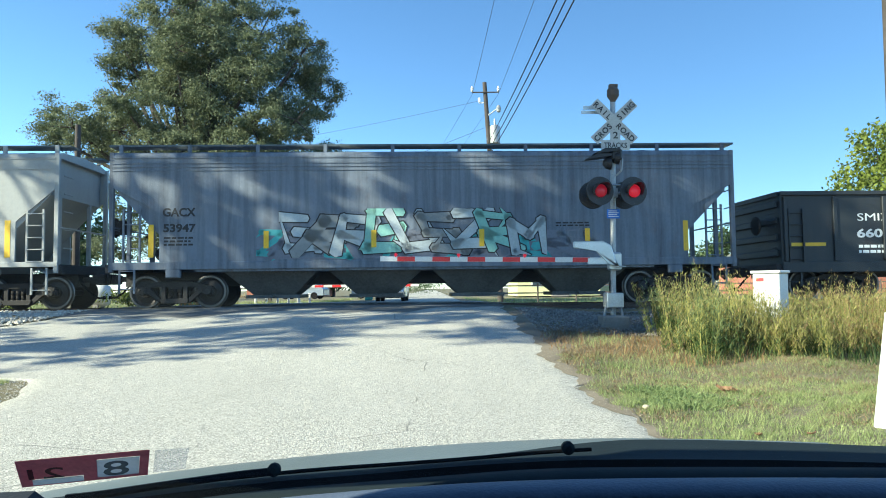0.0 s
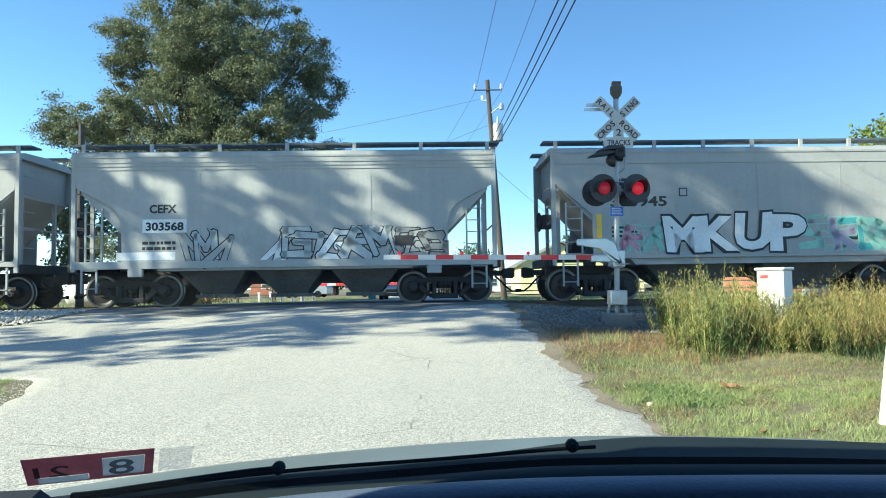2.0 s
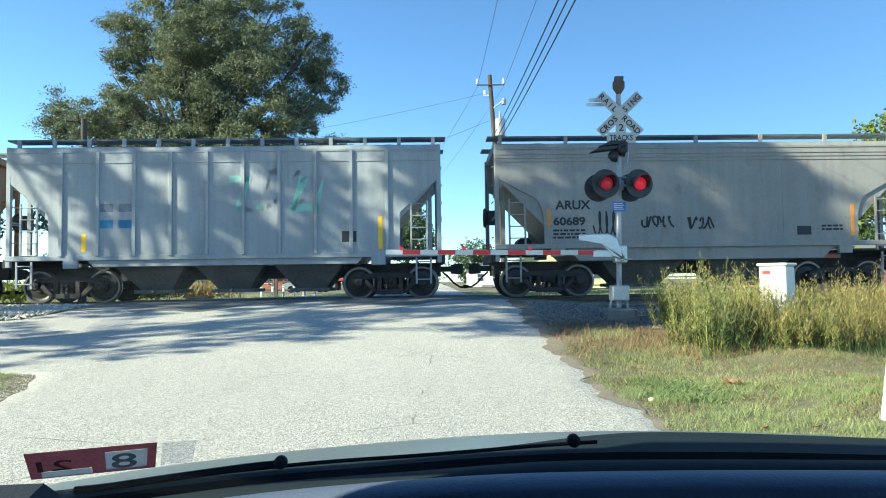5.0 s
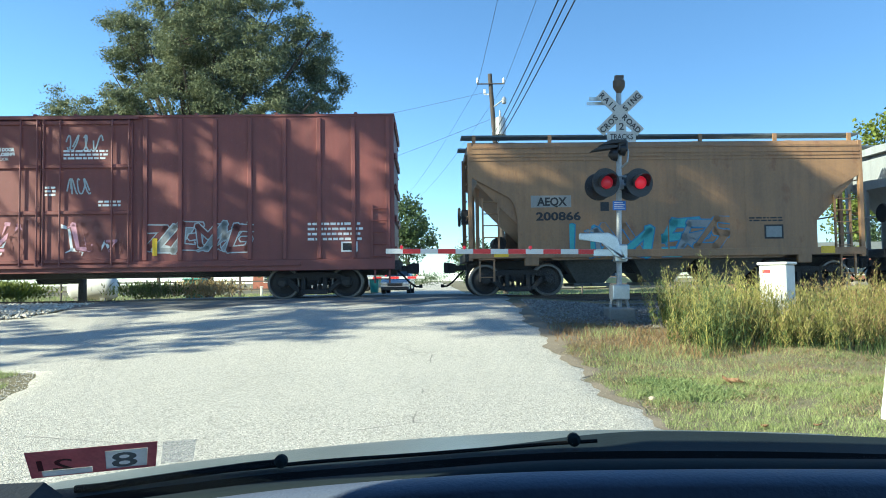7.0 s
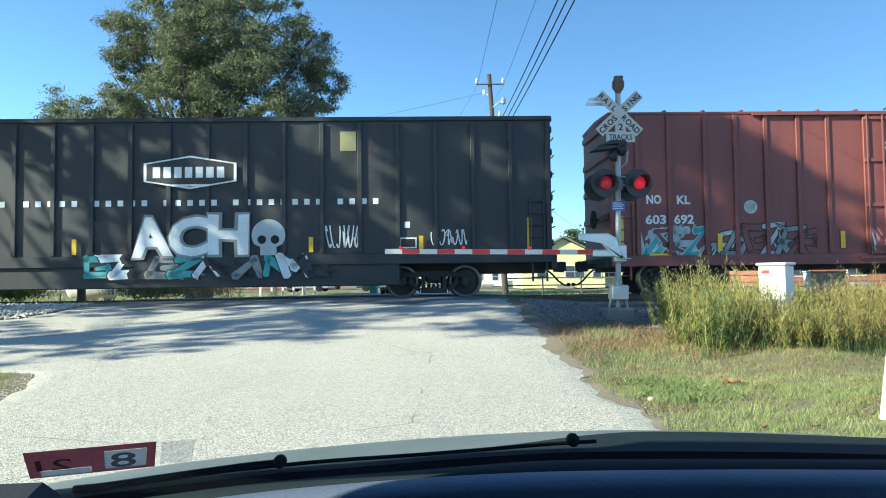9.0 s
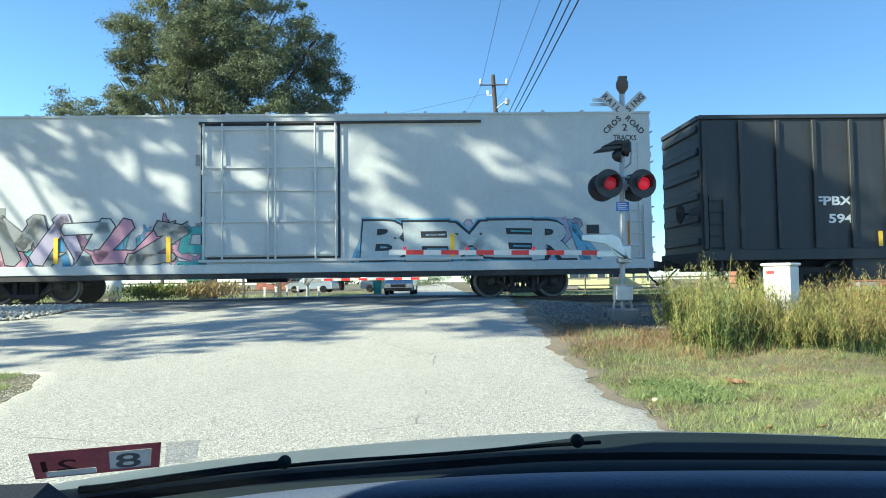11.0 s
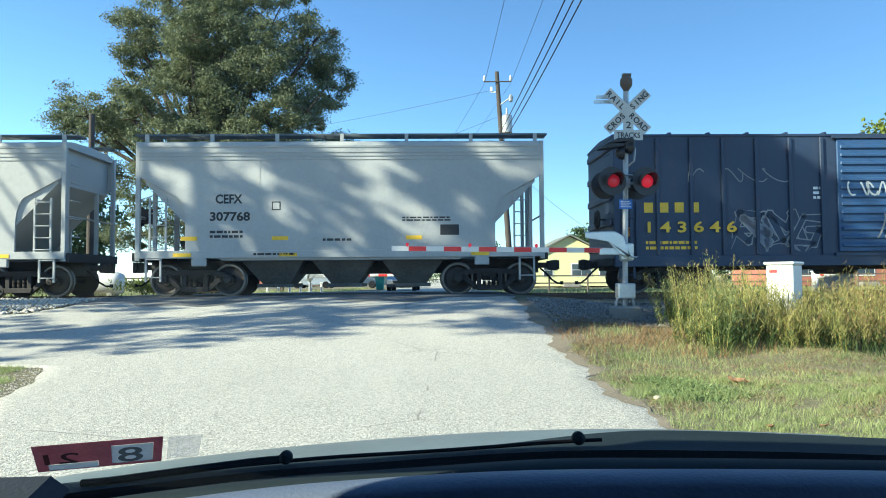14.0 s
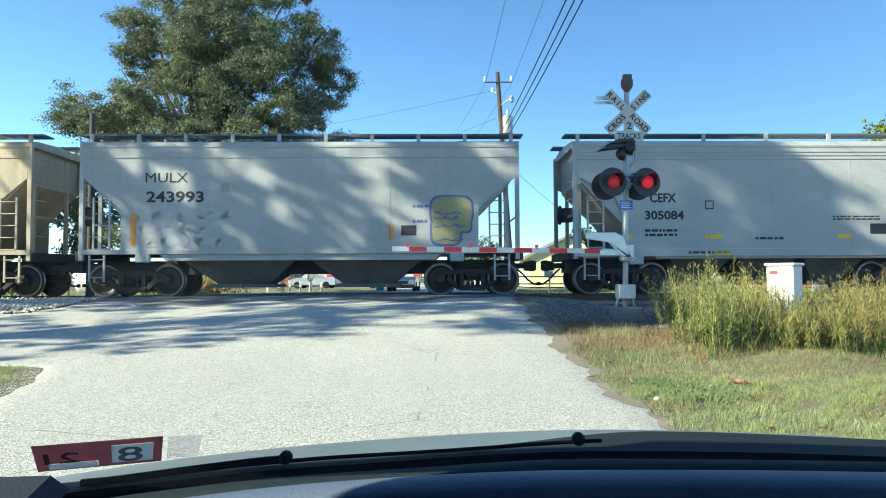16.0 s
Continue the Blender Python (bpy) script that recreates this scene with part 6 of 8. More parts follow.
# ---- trees ----
def tree(m, label, clumps, trunk_r, fork, leaves, leaf_size, leaf_mat, seed, limbs=True, group="trees", tuft=None):
    """A tapered trunk, limbs to every clump, and a crown of single leaves on the clumps' outer shells."""
    r = thing("tree", m, label, "tree", group)
    rng = np.random.default_rng(seed)
    bm = bmesh.new()
    tube(bm, (0, 0, -0.3), (0.1, 0, fork * 0.5), trunk_r * 1.25, 12, trunk_r)
    tube(bm, (0.1, 0, fork * 0.5), (0, 0, fork), trunk_r, 12, trunk_r * 0.8)
    part("trunk", bm, M["bark"], r)
    if limbs:
        bm = bmesh.new()
        mains = clumps if len(clumps) < 50 else clumps[::24]
        for x, y, z, rad in clumps:
            a, b = Vector((0, 0, fork * 0.9)), Vector((x, y, z))
            if (x, y, z, rad) not in mains:
                near = min(mains, key=lambda c: (c[0] - x) ** 2 + (c[1] - y) ** 2 + 3 * (c[2] - z) ** 2)
                tube(bm, Vector(near[:3]), b, 0.035, 5, 0.012)
                continue
            mid = a.lerp(b, 0.5) + Vector((rng.uniform(-0.6, 0.6), rng.uniform(-0.6, 0.6), rng.uniform(0.2, 1.0)))
            tube(bm, a, mid, trunk_r * 0.42, 7, trunk_r * 0.24)
            tube(bm, mid, b, trunk_r * 0.24, 6, trunk_r * 0.08)
            for _ in range(4):
                d = Vector(rng.normal(size=3)).normalized() * rad * 0.9
                tube(bm, b, b + d, trunk_r * 0.08, 5, 0.012)
        part("limbs", bm, M["bark"], r)
    C = np.array([c[:3] for c in clumps])
    Rr = np.array([c[3] for c in clumps])
    w = Rr ** 2 / (Rr ** 2).sum()
    # tufts on the shells of the clumps, or small sprays of leaves round each clump
    ns = max(20, leaves // (14 if tuft is None else tuft[0]))
    idx = rng.choice(len(C), ns, p=w)
    d = rng.normal(size=(ns, 3))
    d /= np.linalg.norm(d, axis=1)[:, None]
    lump = 1 + 0.16 * np.sin(5 * d[:, 0] + idx) * np.sin(6 * d[:, 1] + 2 * idx) + 0.12 * np.sin(9 * d[:, 2] + idx)
    rad = Rr[idx] * np.clip(rng.normal(0.86, 0.17, ns), 0.3, 1.2) * lump
    sprays = C[idx] + d * rad[:, None] * np.array([1, 1, 0.85 if tuft is None else tuft[2]])
    per = 14 if tuft is None else tuft[0]
    n = ns * per
    if tuft is None:
        P = np.repeat(sprays, per, 0) + rng.normal(size=(n, 3)) * leaf_size * 1.5
    else:
        size = np.repeat(tuft[1] * rng.uniform(0.55, 1.45, ns), per)[:, None]
        P = np.repeat(sprays, per, 0) + rng.normal(size=(n, 3)) * size * np.array([0.42, 0.42, 0.26])
    s = leaf_size * rng.uniform(0.6, 1.3, n)
    u = rng.normal(size=(n, 3)); u /= np.linalg.norm(u, axis=1)[:, None]
    v = np.cross(u, rng.normal(size=(n, 3))); v /= np.linalg.norm(v, axis=1)[:, None]
    u, v = u * s[:, None], v * (s * 0.55)[:, None]
    V = np.stack([P - u, P + v, P + u, P - v], 1).reshape(-1, 3)
    F = np.arange(n * 4).reshape(n, 4)
    me = bpy.data.meshes.new("crown")
    quick_mesh(me, V, F)
    me.materials.append(leaf_mat)
    ob = new("crown", me)
    ob.parent = r
    tagged(ob, "crown of many small leaves", kind="stuff")
    return r


def big_oak():
    k, by, bx = 42 / 1250, 42.0, -14.0
    spots = ((128, 182, 36), (225, 30, 36), (190, 218, 50), (220, 172, 46), (250, 235, 60), (590, 120, 40), (150, 200, 52), (112, 212, 32), (272, 105, 72), (262, 35, 52), (240, 90, 40), (565, 55, 40), (400, 60, 100), (480, 35, 78), (545, 95, 68), (578, 150, 52), (455, 180, 100), (335, 190, 95), (230, 205, 66),
             (520, 215, 75), (598, 262, 48), (560, 340, 70), (430, 330, 90), (310, 330, 85), (190, 300, 66), (400, -45, 85), (320, -10, 70), (360, 60, 70), (395, 130, 72), (325, 115, 62), (430, 120, 60), (385, 200, 70), (600, 400, 45), (500, 420, 60), (250, 410, 60), (370, 420, 60))
    rng = random.Random(5)
    clumps = []
    for px, py, pr in spots:
        # heights follow from a horizon a little below the middle
        dy = rng.uniform(-3.5, 3.5)
        f = k * (by + dy) / by
        clumps.append(((px - 784) * f - bx, dy, 1.25 + (493 - py) * f - 0.4, pr * k * 0.86))
    for px, py, pr in ((350, 255, 62), (430, 262, 62), (285, 250, 58), (520, 285, 60), (470, 90, 60), (230, 150, 50), (390, 20, 60), (545, 190, 50), (330, 60, 50)):
        f = k * (by - 4.5) / by
        clumps.append(((px - 784) * f - bx, -4.5, 1.25 + (493 - py) * f - 0.4, pr * k * 0.8))
    return tree(pose(bx, by, 0.4), "broad old oak with dense olive-green leaves", clumps, 0.6, 4.5, 400000, 0.066, M["leaf"], 7, tuft=(260, 0.62, 0.85))


big_oak()


def round_clumps(h, spread, n, seed, low=0.35, tight=1.0):
    rng = random.Random(seed)
    out = []
    for k in range(n):
        f = low + (1 - low) * k / (n - 1)
        a = rng.uniform(0, 6.28)
        w = spread * math.sin(math.pi * min(0.97, 0.25 + 0.72 * (f - low) / (1 - low))) * rng.uniform(0.3, 0.75)
        out.append((w * math.cos(a), w * math.sin(a), h * f * 0.93, tight * spread * rng.uniform(0.3, 0.48)))
    return out


def broken_clumps(h, spread, n, seed, low):
    """Small tufts well apart, with gaps of sky between them."""
    rng = random.Random(seed)
    out = []
    for k in range(n):
        f = low + (1 - low) * (k + rng.uniform(-0.3, 0.3)) / (n - 1)
        a = rng.uniform(0, 6.28)
        w = spread * math.sin(math.pi * min(0.95, 0.3 + 0.65 * (f - low) / (1 - low))) * rng.uniform(0.35, 1.0)
        out.append((w * math.cos(a), w * math.sin(a), h * f * 0.95, spread * rng.uniform(0.15, 0.3)))
    return out


# two old trees beside the road, behind the eye, that throw the shade over crossing and train
def shade_trees():
    """Crowns laid out square to the sun: tufts over a width a and a height b, with gaps that let streaks of sun through."""
    across, up = Vector((0.447, -0.894, 0.0)), Vector((0.421, 0.211, 0.882))
    gaps = ((-18.5, 7.55, 0.75, 0.42), (-20.6, 4.43, 0.6, 0.36), (-20.1, 5.5, 0.4, 0.3), (-19.5, 5.65, 0.4, 0.3), (-18.4, 6.6, 0.45, 0.32), (-16.5, 9.0, 0.4, 0.25), (-17.9, 5.9, 0.4, 0.32),
            (-15.6, 8.4, 0.4, 0.32), (-21.6, 6.0, 0.4, 0.4), (-17.0, 4.7, 0.5, 0.28), (-14.6, 6.6, 0.5, 0.3))
    for base_a, a0, a1, count, seed in ((-15.0, -17.4, -10.9, 720, 11), (-20.2, -24.0, -17.4, 760, 12)):
        g = random.Random(seed)
        root = across * base_a + up * 6.0 + SUN_TO * 22.0
        root.z = float(ground_h(root.x, root.y))
        clumps = []
        for _ in range(count):
            a, b = g.uniform(a0, a1), g.uniform(-1.6, 12.3)
            if a < -21.8 and b < 3.2 or a > -12.0 and (b < 3.2 or b > 10.0):
                continue
            if b < 5.0 and g.random() > (0.5 if b < 2.5 else 0.42) + 0.42 * (a < -16.4) + 0.2 * (a > -12.2):
                continue
            if any(((a - p) / w) ** 2 + ((b - q) / h) ** 2 < 1.9 for p, q, w, h in gaps):
                continue
            spot = across * a + up * b + SUN_TO * (22.0 + g.uniform(-2.5, 2.5)) - root
            clumps.append((spot.x, spot.y, spot.z, g.uniform(0.4, 0.9) if b > 3.5 else g.uniform(0.2, 0.5)))
        tree(pose(*root), "tall roadside oak with an open broken crown", clumps, 0.2, 7.5, 80 * len(clumps), 0.13, M["leaf"], seed, tuft=(20, 0.26, 0.26))


shade_trees()

tree(pose(31.0, 46, 0.4), "yellow-green tree behind the railway", [(0, 0, 8, 3.0), (-2.2, 0, 6.6, 2.3), (2, 1, 9.2, 2.8), (3.5, 0, 7, 2.8), (-1, 0.6, 10, 1.8), (-3.4, 0, 5.0, 1.8), (2.5, 0, 11, 1.8)], 0.3, 3.2, 12000, 0.16, M["leaf_warm"], 21)
tree(pose(-3.4, 80, 0.4), "distant round green tree beside the road", [(0, 0, 7.5, 2.2), (-1.2, 0, 5.8, 1.9), (1.3, 0, 5.9, 2.0), (0.3, 0, 9.2, 1.4), (0, 0, 4.5, 1.8)], 0.2, 3, 5000, 0.2, M["leaf_far"], 22)
for k, (x, y, h, w) in enumerate(((-47, 68, 13.5, 5), (-54, 72, 14.5, 6), (-38, 74, 12, 5), (24, 120, 8.5, 5), (46, 110, 9, 5), (-22, 95, 9, 5), (-14, 100, 8, 4), (8, 150, 8, 6), (60, 100, 10, 6), (-70, 90, 12, 7))):
    tree(pose(x, y, 0.4), "distant green roadside tree with round crown", round_clumps(h, w, 9, 40 + k, 0.3), 0.25, h * 0.28, 5000, 0.26, M["leaf_far"], 50 + k)


# ---- verge: grass, weeds, stones ----
def feet(n, x0, x1, y0, y1, seed, keep=None):
    rng = np.random.default_rng(seed)
    x, y = rng.uniform(x0, x1, n), rng.uniform(y0, y1, n)
    if keep is not None:
        k = keep(x, y, rng)
        x, y = x[k], y[k]
    return np.stack([x, y, ground_h(x, y) - 0.01], 1)


def patchy(x, y, s=1.0):
    return 0.5 + 0.5 * np.sin(1.7 * s * x + 0.8 * np.sin(1.3 * s * y)) * np.sin(1.9 * s * y + 1.1 * np.sin(0.9 * s * x))


rng = np.random.default_rng(3)
edge = np.vectorize(right_edge)
P = feet(260000, 1.9, 9.5, 4.2, 11.6, 31, lambda x, y, r: (x > edge(y) + 0.12 * r.random(len(x)) + 0.35 * step(7.5, 11, y) * patchy(x, y, 2)) & (r.random(len(x)) < (0.5 + 0.5 * patchy(x, y)) * (0.5 + 0.5 * patchy(x, y, 3.7)) * (1 - 0.6 * step(7.8, 9.6, y))))
tall = 0.3 + 1.0 * patchy(P[:, 0] + 0.4, P[:, 1], 4.3) ** 2 + 0.7 * patchy(P[:, 0], P[:, 1] + 0.7, 9.1) ** 3
blades("verge_grass", P, np.random.default_rng(32).uniform(0.025, 0.085, len(P)) * tall, np.full(len(P), 0.003), 0.9, M["grass"], 33, 2, ("short green verge grass with dry patches", "grass"))
P = feet(30000, 1.9, 9.5, 5.0, 13.0, 34, lambda x, y, r: (x > edge(y) + 0.05) & (r.random(len(x)) < 0.1 + 0.5 * step(7.6, 10, y) * (1 - patchy(x, y, 0.7) * 0.6)))
blades("dry_grass", P, np.random.default_rng(35).uniform(0.012, 0.05, len(P)), np.full(len(P), 0.003), 1.5, M["straw"], 36, 2, ("dry straw-coloured grass", "grass"))
P = feet(9000, 2.15, 3.7, 7.2, 9.2, 37, lambda x, y, r: (x > edge(y) + 0.12) & (((x - 2.75) / 0.62) ** 2 + ((y - 8.1) / 0.9) ** 2 < 1.6 * patchy(x, y, 2.6) * r.random(len(x)) + 0.15))
blades("ground_herbs", P, np.random.default_rng(38).uniform(0.02, 0.06, len(P)), np.full(len(P), 0.017), 1.9, M["clover"], 39, 2, ("low broad-leaved green herbs", "weeds"))
P = feet(30000, -8, -4.4, 6, 9.9, 41, lambda x, y, r: (x < np.vectorize(left_edge)(y) - 0.55 * patchy(x, y, 2)) & (r.random(len(x)) < 0.95))
blades("verge_grass", P, np.random.default_rng(42).uniform(0.03, 0.1, len(P)), np.full(len(P), 0.004), 0.7, M["grass"], 43, 2, ("short grass at the corner of the side road", "grass"))
P = feet(16000, 2.0, 9.5, 4.6, 11.2, 71, lambda x, y, r: (x > edge(y) + 0.12) & (patchy(x - 0.3, y + 0.7, 2.3) > 0.62 - 0.25 * r.random(len(x))))
blades("ground_herbs", P, np.random.default_rng(72).uniform(0.015, 0.055, len(P)), np.full(len(P), 0.009), 1.6, M["herb"], 73, 2, ("scattered low green herbs in the grass", "weeds"))
P = feet(42000, 2.0, 9.5, 6.5, 12.2, 74, lambda x, y, r: (x > edge(y) + 0.05) & (patchy(x + 1.3, y - 0.4, 1.9) > 0.7 - 0.45 * step(7.6, 9.6, y) - 0.2 * r.random(len(x))))
blades("dry_litter", P, np.random.default_rng(75).uniform(0.015, 0.05, len(P)), np.full(len(P), 0.006), 2.2, M["litter"], 76, 1, ("brown dead stalks and litter", "grass"))
# a belt of grass tufts along the shaded ballast edge
P = feet(4500, 2.0, 5.2, 10.6, 13.8, 44, lambda x, y, r: (x > edge(y) + 0.1) & (r.random(len(x)) < patchy(x, y, 1.5) ** 2))
blades("dry_grass", P, np.random.default_rng(45).uniform(0.04, 0.2, len(P)), np.full(len(P), 0.005), 1.0, M["rusty"], 46, 2, ("dry tufts along the ballast", "grass"))
P = feet(9000, 2.1, 5.2, 11.2, 14.8, 78, lambda x, y, r: (x > edge(y) + 0.1) & (r.random(len(x)) < 0.3 + 0.7 * patchy(x, y, 2.1)))
blades("dry_litter", P, np.random.default_rng(79).uniform(0.02, 0.09, len(P)), np.full(len(P), 0.006), 1.8, M["litter"], 80, 2, ("brown dead grass round the signal", "grass"))
P = feet(3500, 2.1, 4.6, 9.6, 13.4, 81, lambda x, y, r: (x > edge(y) + 0.08) & (r.random(len(x)) < patchy(x + 0.5, y, 1.4) ** 3))
blades("verge_grass", P, np.random.default_rng(82).uniform(0.05, 0.17, len(P)), np.full(len(P), 0.005), 0.9, M["grass"], 83, 2, ("green tufts beside the road edge", "grass"))
P = feet(50000, -40, 60, 26.5, 60, 47, lambda x, y, r: (x > 2.6) | (x < -6.0))
blades("lawn_grass", P, np.random.default_rng(48).uniform(0.06, 0.2, len(P)), np.full(len(P), 0.02), 0.6, M["grass"], 49, 1, ("mown lawn beyond the tracks", "grass"))


def weeds():
    """Clumps of tall stalks with narrow leaves and seed heads."""
    g = np.random.default_rng(51)
    cn = 190
    cx, cy = g.uniform(3.9, 12.5, cn), g.uniform(10.9, 14.6, cn)
    cx, cy = np.concatenate([cx, g.uniform(5.0, 6.6, 9)]), np.concatenate([cy, g.uniform(11.2, 12.0, 9)])
    keep = (cy > 10.9 + 0.45 * np.sin(1.5 * cx) + 0.2 * np.sin(4.1 * cx)) & (cx > 3.95 + 0.22 * (cy - 10.6) + 0.25 * np.sin(3 * cy))
    cx, cy = cx[keep], cy[keep]
    cn = len(cx)
    hump = lambda c_, w_: np.exp(-((cx - c_) / w_) ** 2)
    ch = np.clip(0.5 + 0.7 * hump(4.45, 0.3) + 0.32 * hump(5.4, 0.45) + 0.18 * hump(6.7, 0.4) + 0.42 * hump(7.8, 0.3) + 0.25 * hump(9.4, 0.6) + g.normal(0, 0.11, cn), 0.28, 1.35)
    ctone = g.uniform(0, 1, cn)
    n = 3600
    c = g.integers(0, cn, n)
    x, y = cx[c] + g.normal(0, 0.14, n), cy[c] + g.normal(0, 0.14, n)
    h = np.clip(ch[c] * (1 + g.normal(0, 0.17, n)), 0.25, 1.5)
    tone = ctone[c]
    base_ = np.stack([x, y, ground_h(x, y)], 1)
    out = np.stack([x - cx[c], y - cy[c]], 1) * 0.9 + g.normal(0, 0.07, (n, 2))
    tip = base_ + np.concatenate([out * h[:, None], h[:, None]], 1)
    # stalks as narrow blades set straight from foot to tip
    side = np.stack([np.cos(5 * x), np.sin(5 * x), 0 * x], 1) * 0.0045
    V = np.stack([base_ - side, base_ + side, tip + side * 0.4, tip - side * 0.4], 1).reshape(-1, 3)
    me = bpy.data.meshes.new("weed_stalks")
    quick_mesh(me, V, np.arange(4 * n).reshape(n, 4))
    me.materials.append(M["weed"])
    tagged(new("weed_stalks", me), "tall thin weed stalks in clumps", "weeds", kind="stuff")
    m = 34
    f = g.uniform(0.1, 1.0, (n, m))
    pos = (base_[:, None] + (tip - base_)[:, None] * f[..., None] + g.normal(0, 0.03, (n, m, 3))).reshape(-1, 3)
    f, tn = f.ravel(), np.repeat(tone, m)
    L = g.uniform(0.035, 0.105, len(pos)) * (1.3 - 0.6 * f)
    pick = g.random(len(pos))
    green = pick < np.clip(0.5 - 0.6 * f + 0.45 * (tn - 0.5) + 0.5 * np.exp(-((pos[:, 0] - 4.4) / 0.35) ** 2) - 0.03 * (pos[:, 0] - 5), 0.04, 0.92)
    dry = (~green) & (g.random(len(pos)) < np.clip(0.08 + 0.3 * f + 0.4 * (0.5 - tn), 0.04, 0.6))
    rust = (~green) & (~dry) & (g.random(len(pos)) < np.clip(0.1 + 0.16 * (pos[:, 0] - 6.0) + 0.3 * (0.4 - tn), 0.03, 0.5))
    # green leaves low on the stalks take the shade-dark colour
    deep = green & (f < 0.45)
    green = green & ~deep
    lime = ~(green | dry | rust | deep)
    blades("weed_leaves", pos[lime], L[lime], np.full(lime.sum(), 0.0075), 1.3, M["weed"], 53, 2, ("yellow-green weed leaves on stalks", "weeds"))
    blades("weed_seed_heads", pos[dry], L[dry] * 0.8, np.full(dry.sum(), 0.005), 1.2, M["straw"], 54, 2, ("dry seed heads and stems", "weeds"))
    blades("weed_leaves", pos[green], L[green], np.full(green.sum(), 0.011), 1.6, M["herb"], 55, 2, ("broad dark green weed leaves", "weeds"))
    blades("weed_leaves", pos[deep], L[deep], np.full(deep.sum(), 0.012), 1.6, M["herb_shade"], 58, 2, ("low weed leaves, coloured darker for the shade inside", "weeds"))
    blades("weed_stems", pos[rust], L[rust], np.full(rust.sum(), 0.005), 1.0, M["rusty"], 59, 2, ("rust-brown withered weed stems", "weeds"))
    # undergrowth in the same shade-dark green
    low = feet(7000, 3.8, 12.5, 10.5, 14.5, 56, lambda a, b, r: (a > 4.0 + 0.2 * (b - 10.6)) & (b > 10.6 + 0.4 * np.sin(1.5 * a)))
    blades("weed_undergrowth", low, g.uniform(0.06, 0.3, len(low)), np.full(len(low), 0.008), 0.9, M["herb_shade"], 57, 2, ("low undergrowth between the weeds, coloured dark for shade", "weeds"))


weeds()


def stones():
    g = np.random.default_rng(61)
    n = 9000
    s = g.uniform(-30, 30, n)
    d = g.uniform(-3.4, -0.9, n)
    k = ((s < -8.4) | (s > 2.1 + 0.3 * g.random(n)))
    s, d = s[k], d[k]
    z = RAIL_Z + np.where(d > -1.55, -0.19, -0.2 - (np.abs(d) - 1.55) * 0.3)
    pts = np.stack([s, track_y(s) + d, z + 0.01], 1)
    scatter_stones("ballast_stones", M["ballast"], pts, 0.045, 62, "grey crushed ballast stones beside the rails")
    n = 3500
    x, y = g.uniform(-17, -9.0, n), g.uniform(15.2, 18.9, n)
    k = x < np.vectorize(left_edge)(y) + 0.35 * g.random(n)
    x, y = x[k], y[k]
    scatter_stones("pale_gravel", M["pale_gravel"], np.stack([x, y, road_h(y) + 0.02], 1), 0.055, 63, "pale gravel beside the crossing")
    n = 600
    y = g.uniform(6.5, 10.1, n)
    x = np.vectorize(left_edge)(y) - np.abs(g.normal(0.0, 0.3, n))
    scatter_stones("edge_gravel", M["pale_gravel"], np.stack([x, y, ground_h(x, y) + 0.01], 1), 0.012, 66, "pale crumbled gravel at the corner of the side road")
    n = 450
    y = g.uniform(4.5, 12, n)
    x = edge(y) + g.normal(0.08, 0.08, n)
    scatter_stones("edge_gravel", M["edge_dirt"], np.stack([x, y, ground_h(x, y) + 0.012], 1), 0.009, 64, "crumbled chips along the road edge")
    n = 5200
    x, y = g.uniform(2.1, 6.2, n), g.uniform(14.0, 18.4, n)
    scatter_stones("ballast_stones", M["ballast"], np.stack([x, y, ground_h(x, y) + 0.012], 1), 0.035, 65, "scattered dark stones round the signal")
    for x, y, r_ in ((2.2, 7.35, 0.038), (-6.1, 12.6, 0.035), (-3.6, 12.9, 0.03)):
        bm = bmesh.new()
        bmesh.ops.create_icosphere(bm, subdivisions=2, radius=r_)
        for v in bm.verts:
            v.co *= 1 + 0.3 * noise.noise(v.co * 14 + Vector((x, y, 0)))
            v.co.z *= 0.65
        ob = new("stone", mesh_of("stone", bm, M["edge_dirt"]))
        ob.location = (x, y, float(ground_h(x, y)) + r_ * 0.45)
        tagged(ob, "pale loose stone lying by the road edge", "stone", "loose stones")


stones()


def dead_leaf(x, y, size, turn, label):
    """A curled dry leaf or scrap of bark."""
    bm = bmesh.new()
    n = 6
    rows = []
    for k in range(n + 1):
        f = k / n
        w = size * 0.42 * math.sin(math.pi * (0.08 + 0.84 * f))
        z = size * 0.35 * (f - 0.5) ** 2 * 2
        rows.append([bm.verts.new((size * (f - 0.5), q * w, z + size * 0.18 * q * q)) for q in (-1, -0.4, 0.4, 1)])
    for a, b in zip(rows, rows[1:]):
        for q in range(3):
            bm.faces.new((a[q], a[q + 1], b[q + 1], b[q]))
    r = thing("dead_leaf", pose(x, y, float(ground_h(x, y)) + 0.02, 8, 12, turn), label, "leaf", "dry leaves on the verge")
    blade_ = part("leaf_blade", bm, DRY, r)
    md = blade_.modifiers.new("thickness", "SOLIDIFY")
    md.thickness = 0.004


DRY = plain("dry_brown_leaf", (0.24, 0.14, 0.075), 0.8, 0, 12, 90, 0.3, 0.3)
for k, (x, y, sz) in enumerate(((3.42, 8.35, 0.2), (3.5, 8.28, 0.14), (2.72, 5.95, 0.08), (3.2, 6.0, 0.07))):
    dead_leaf(x, y, sz, 47 * k, "curled brown dry leaf lying on the grass")


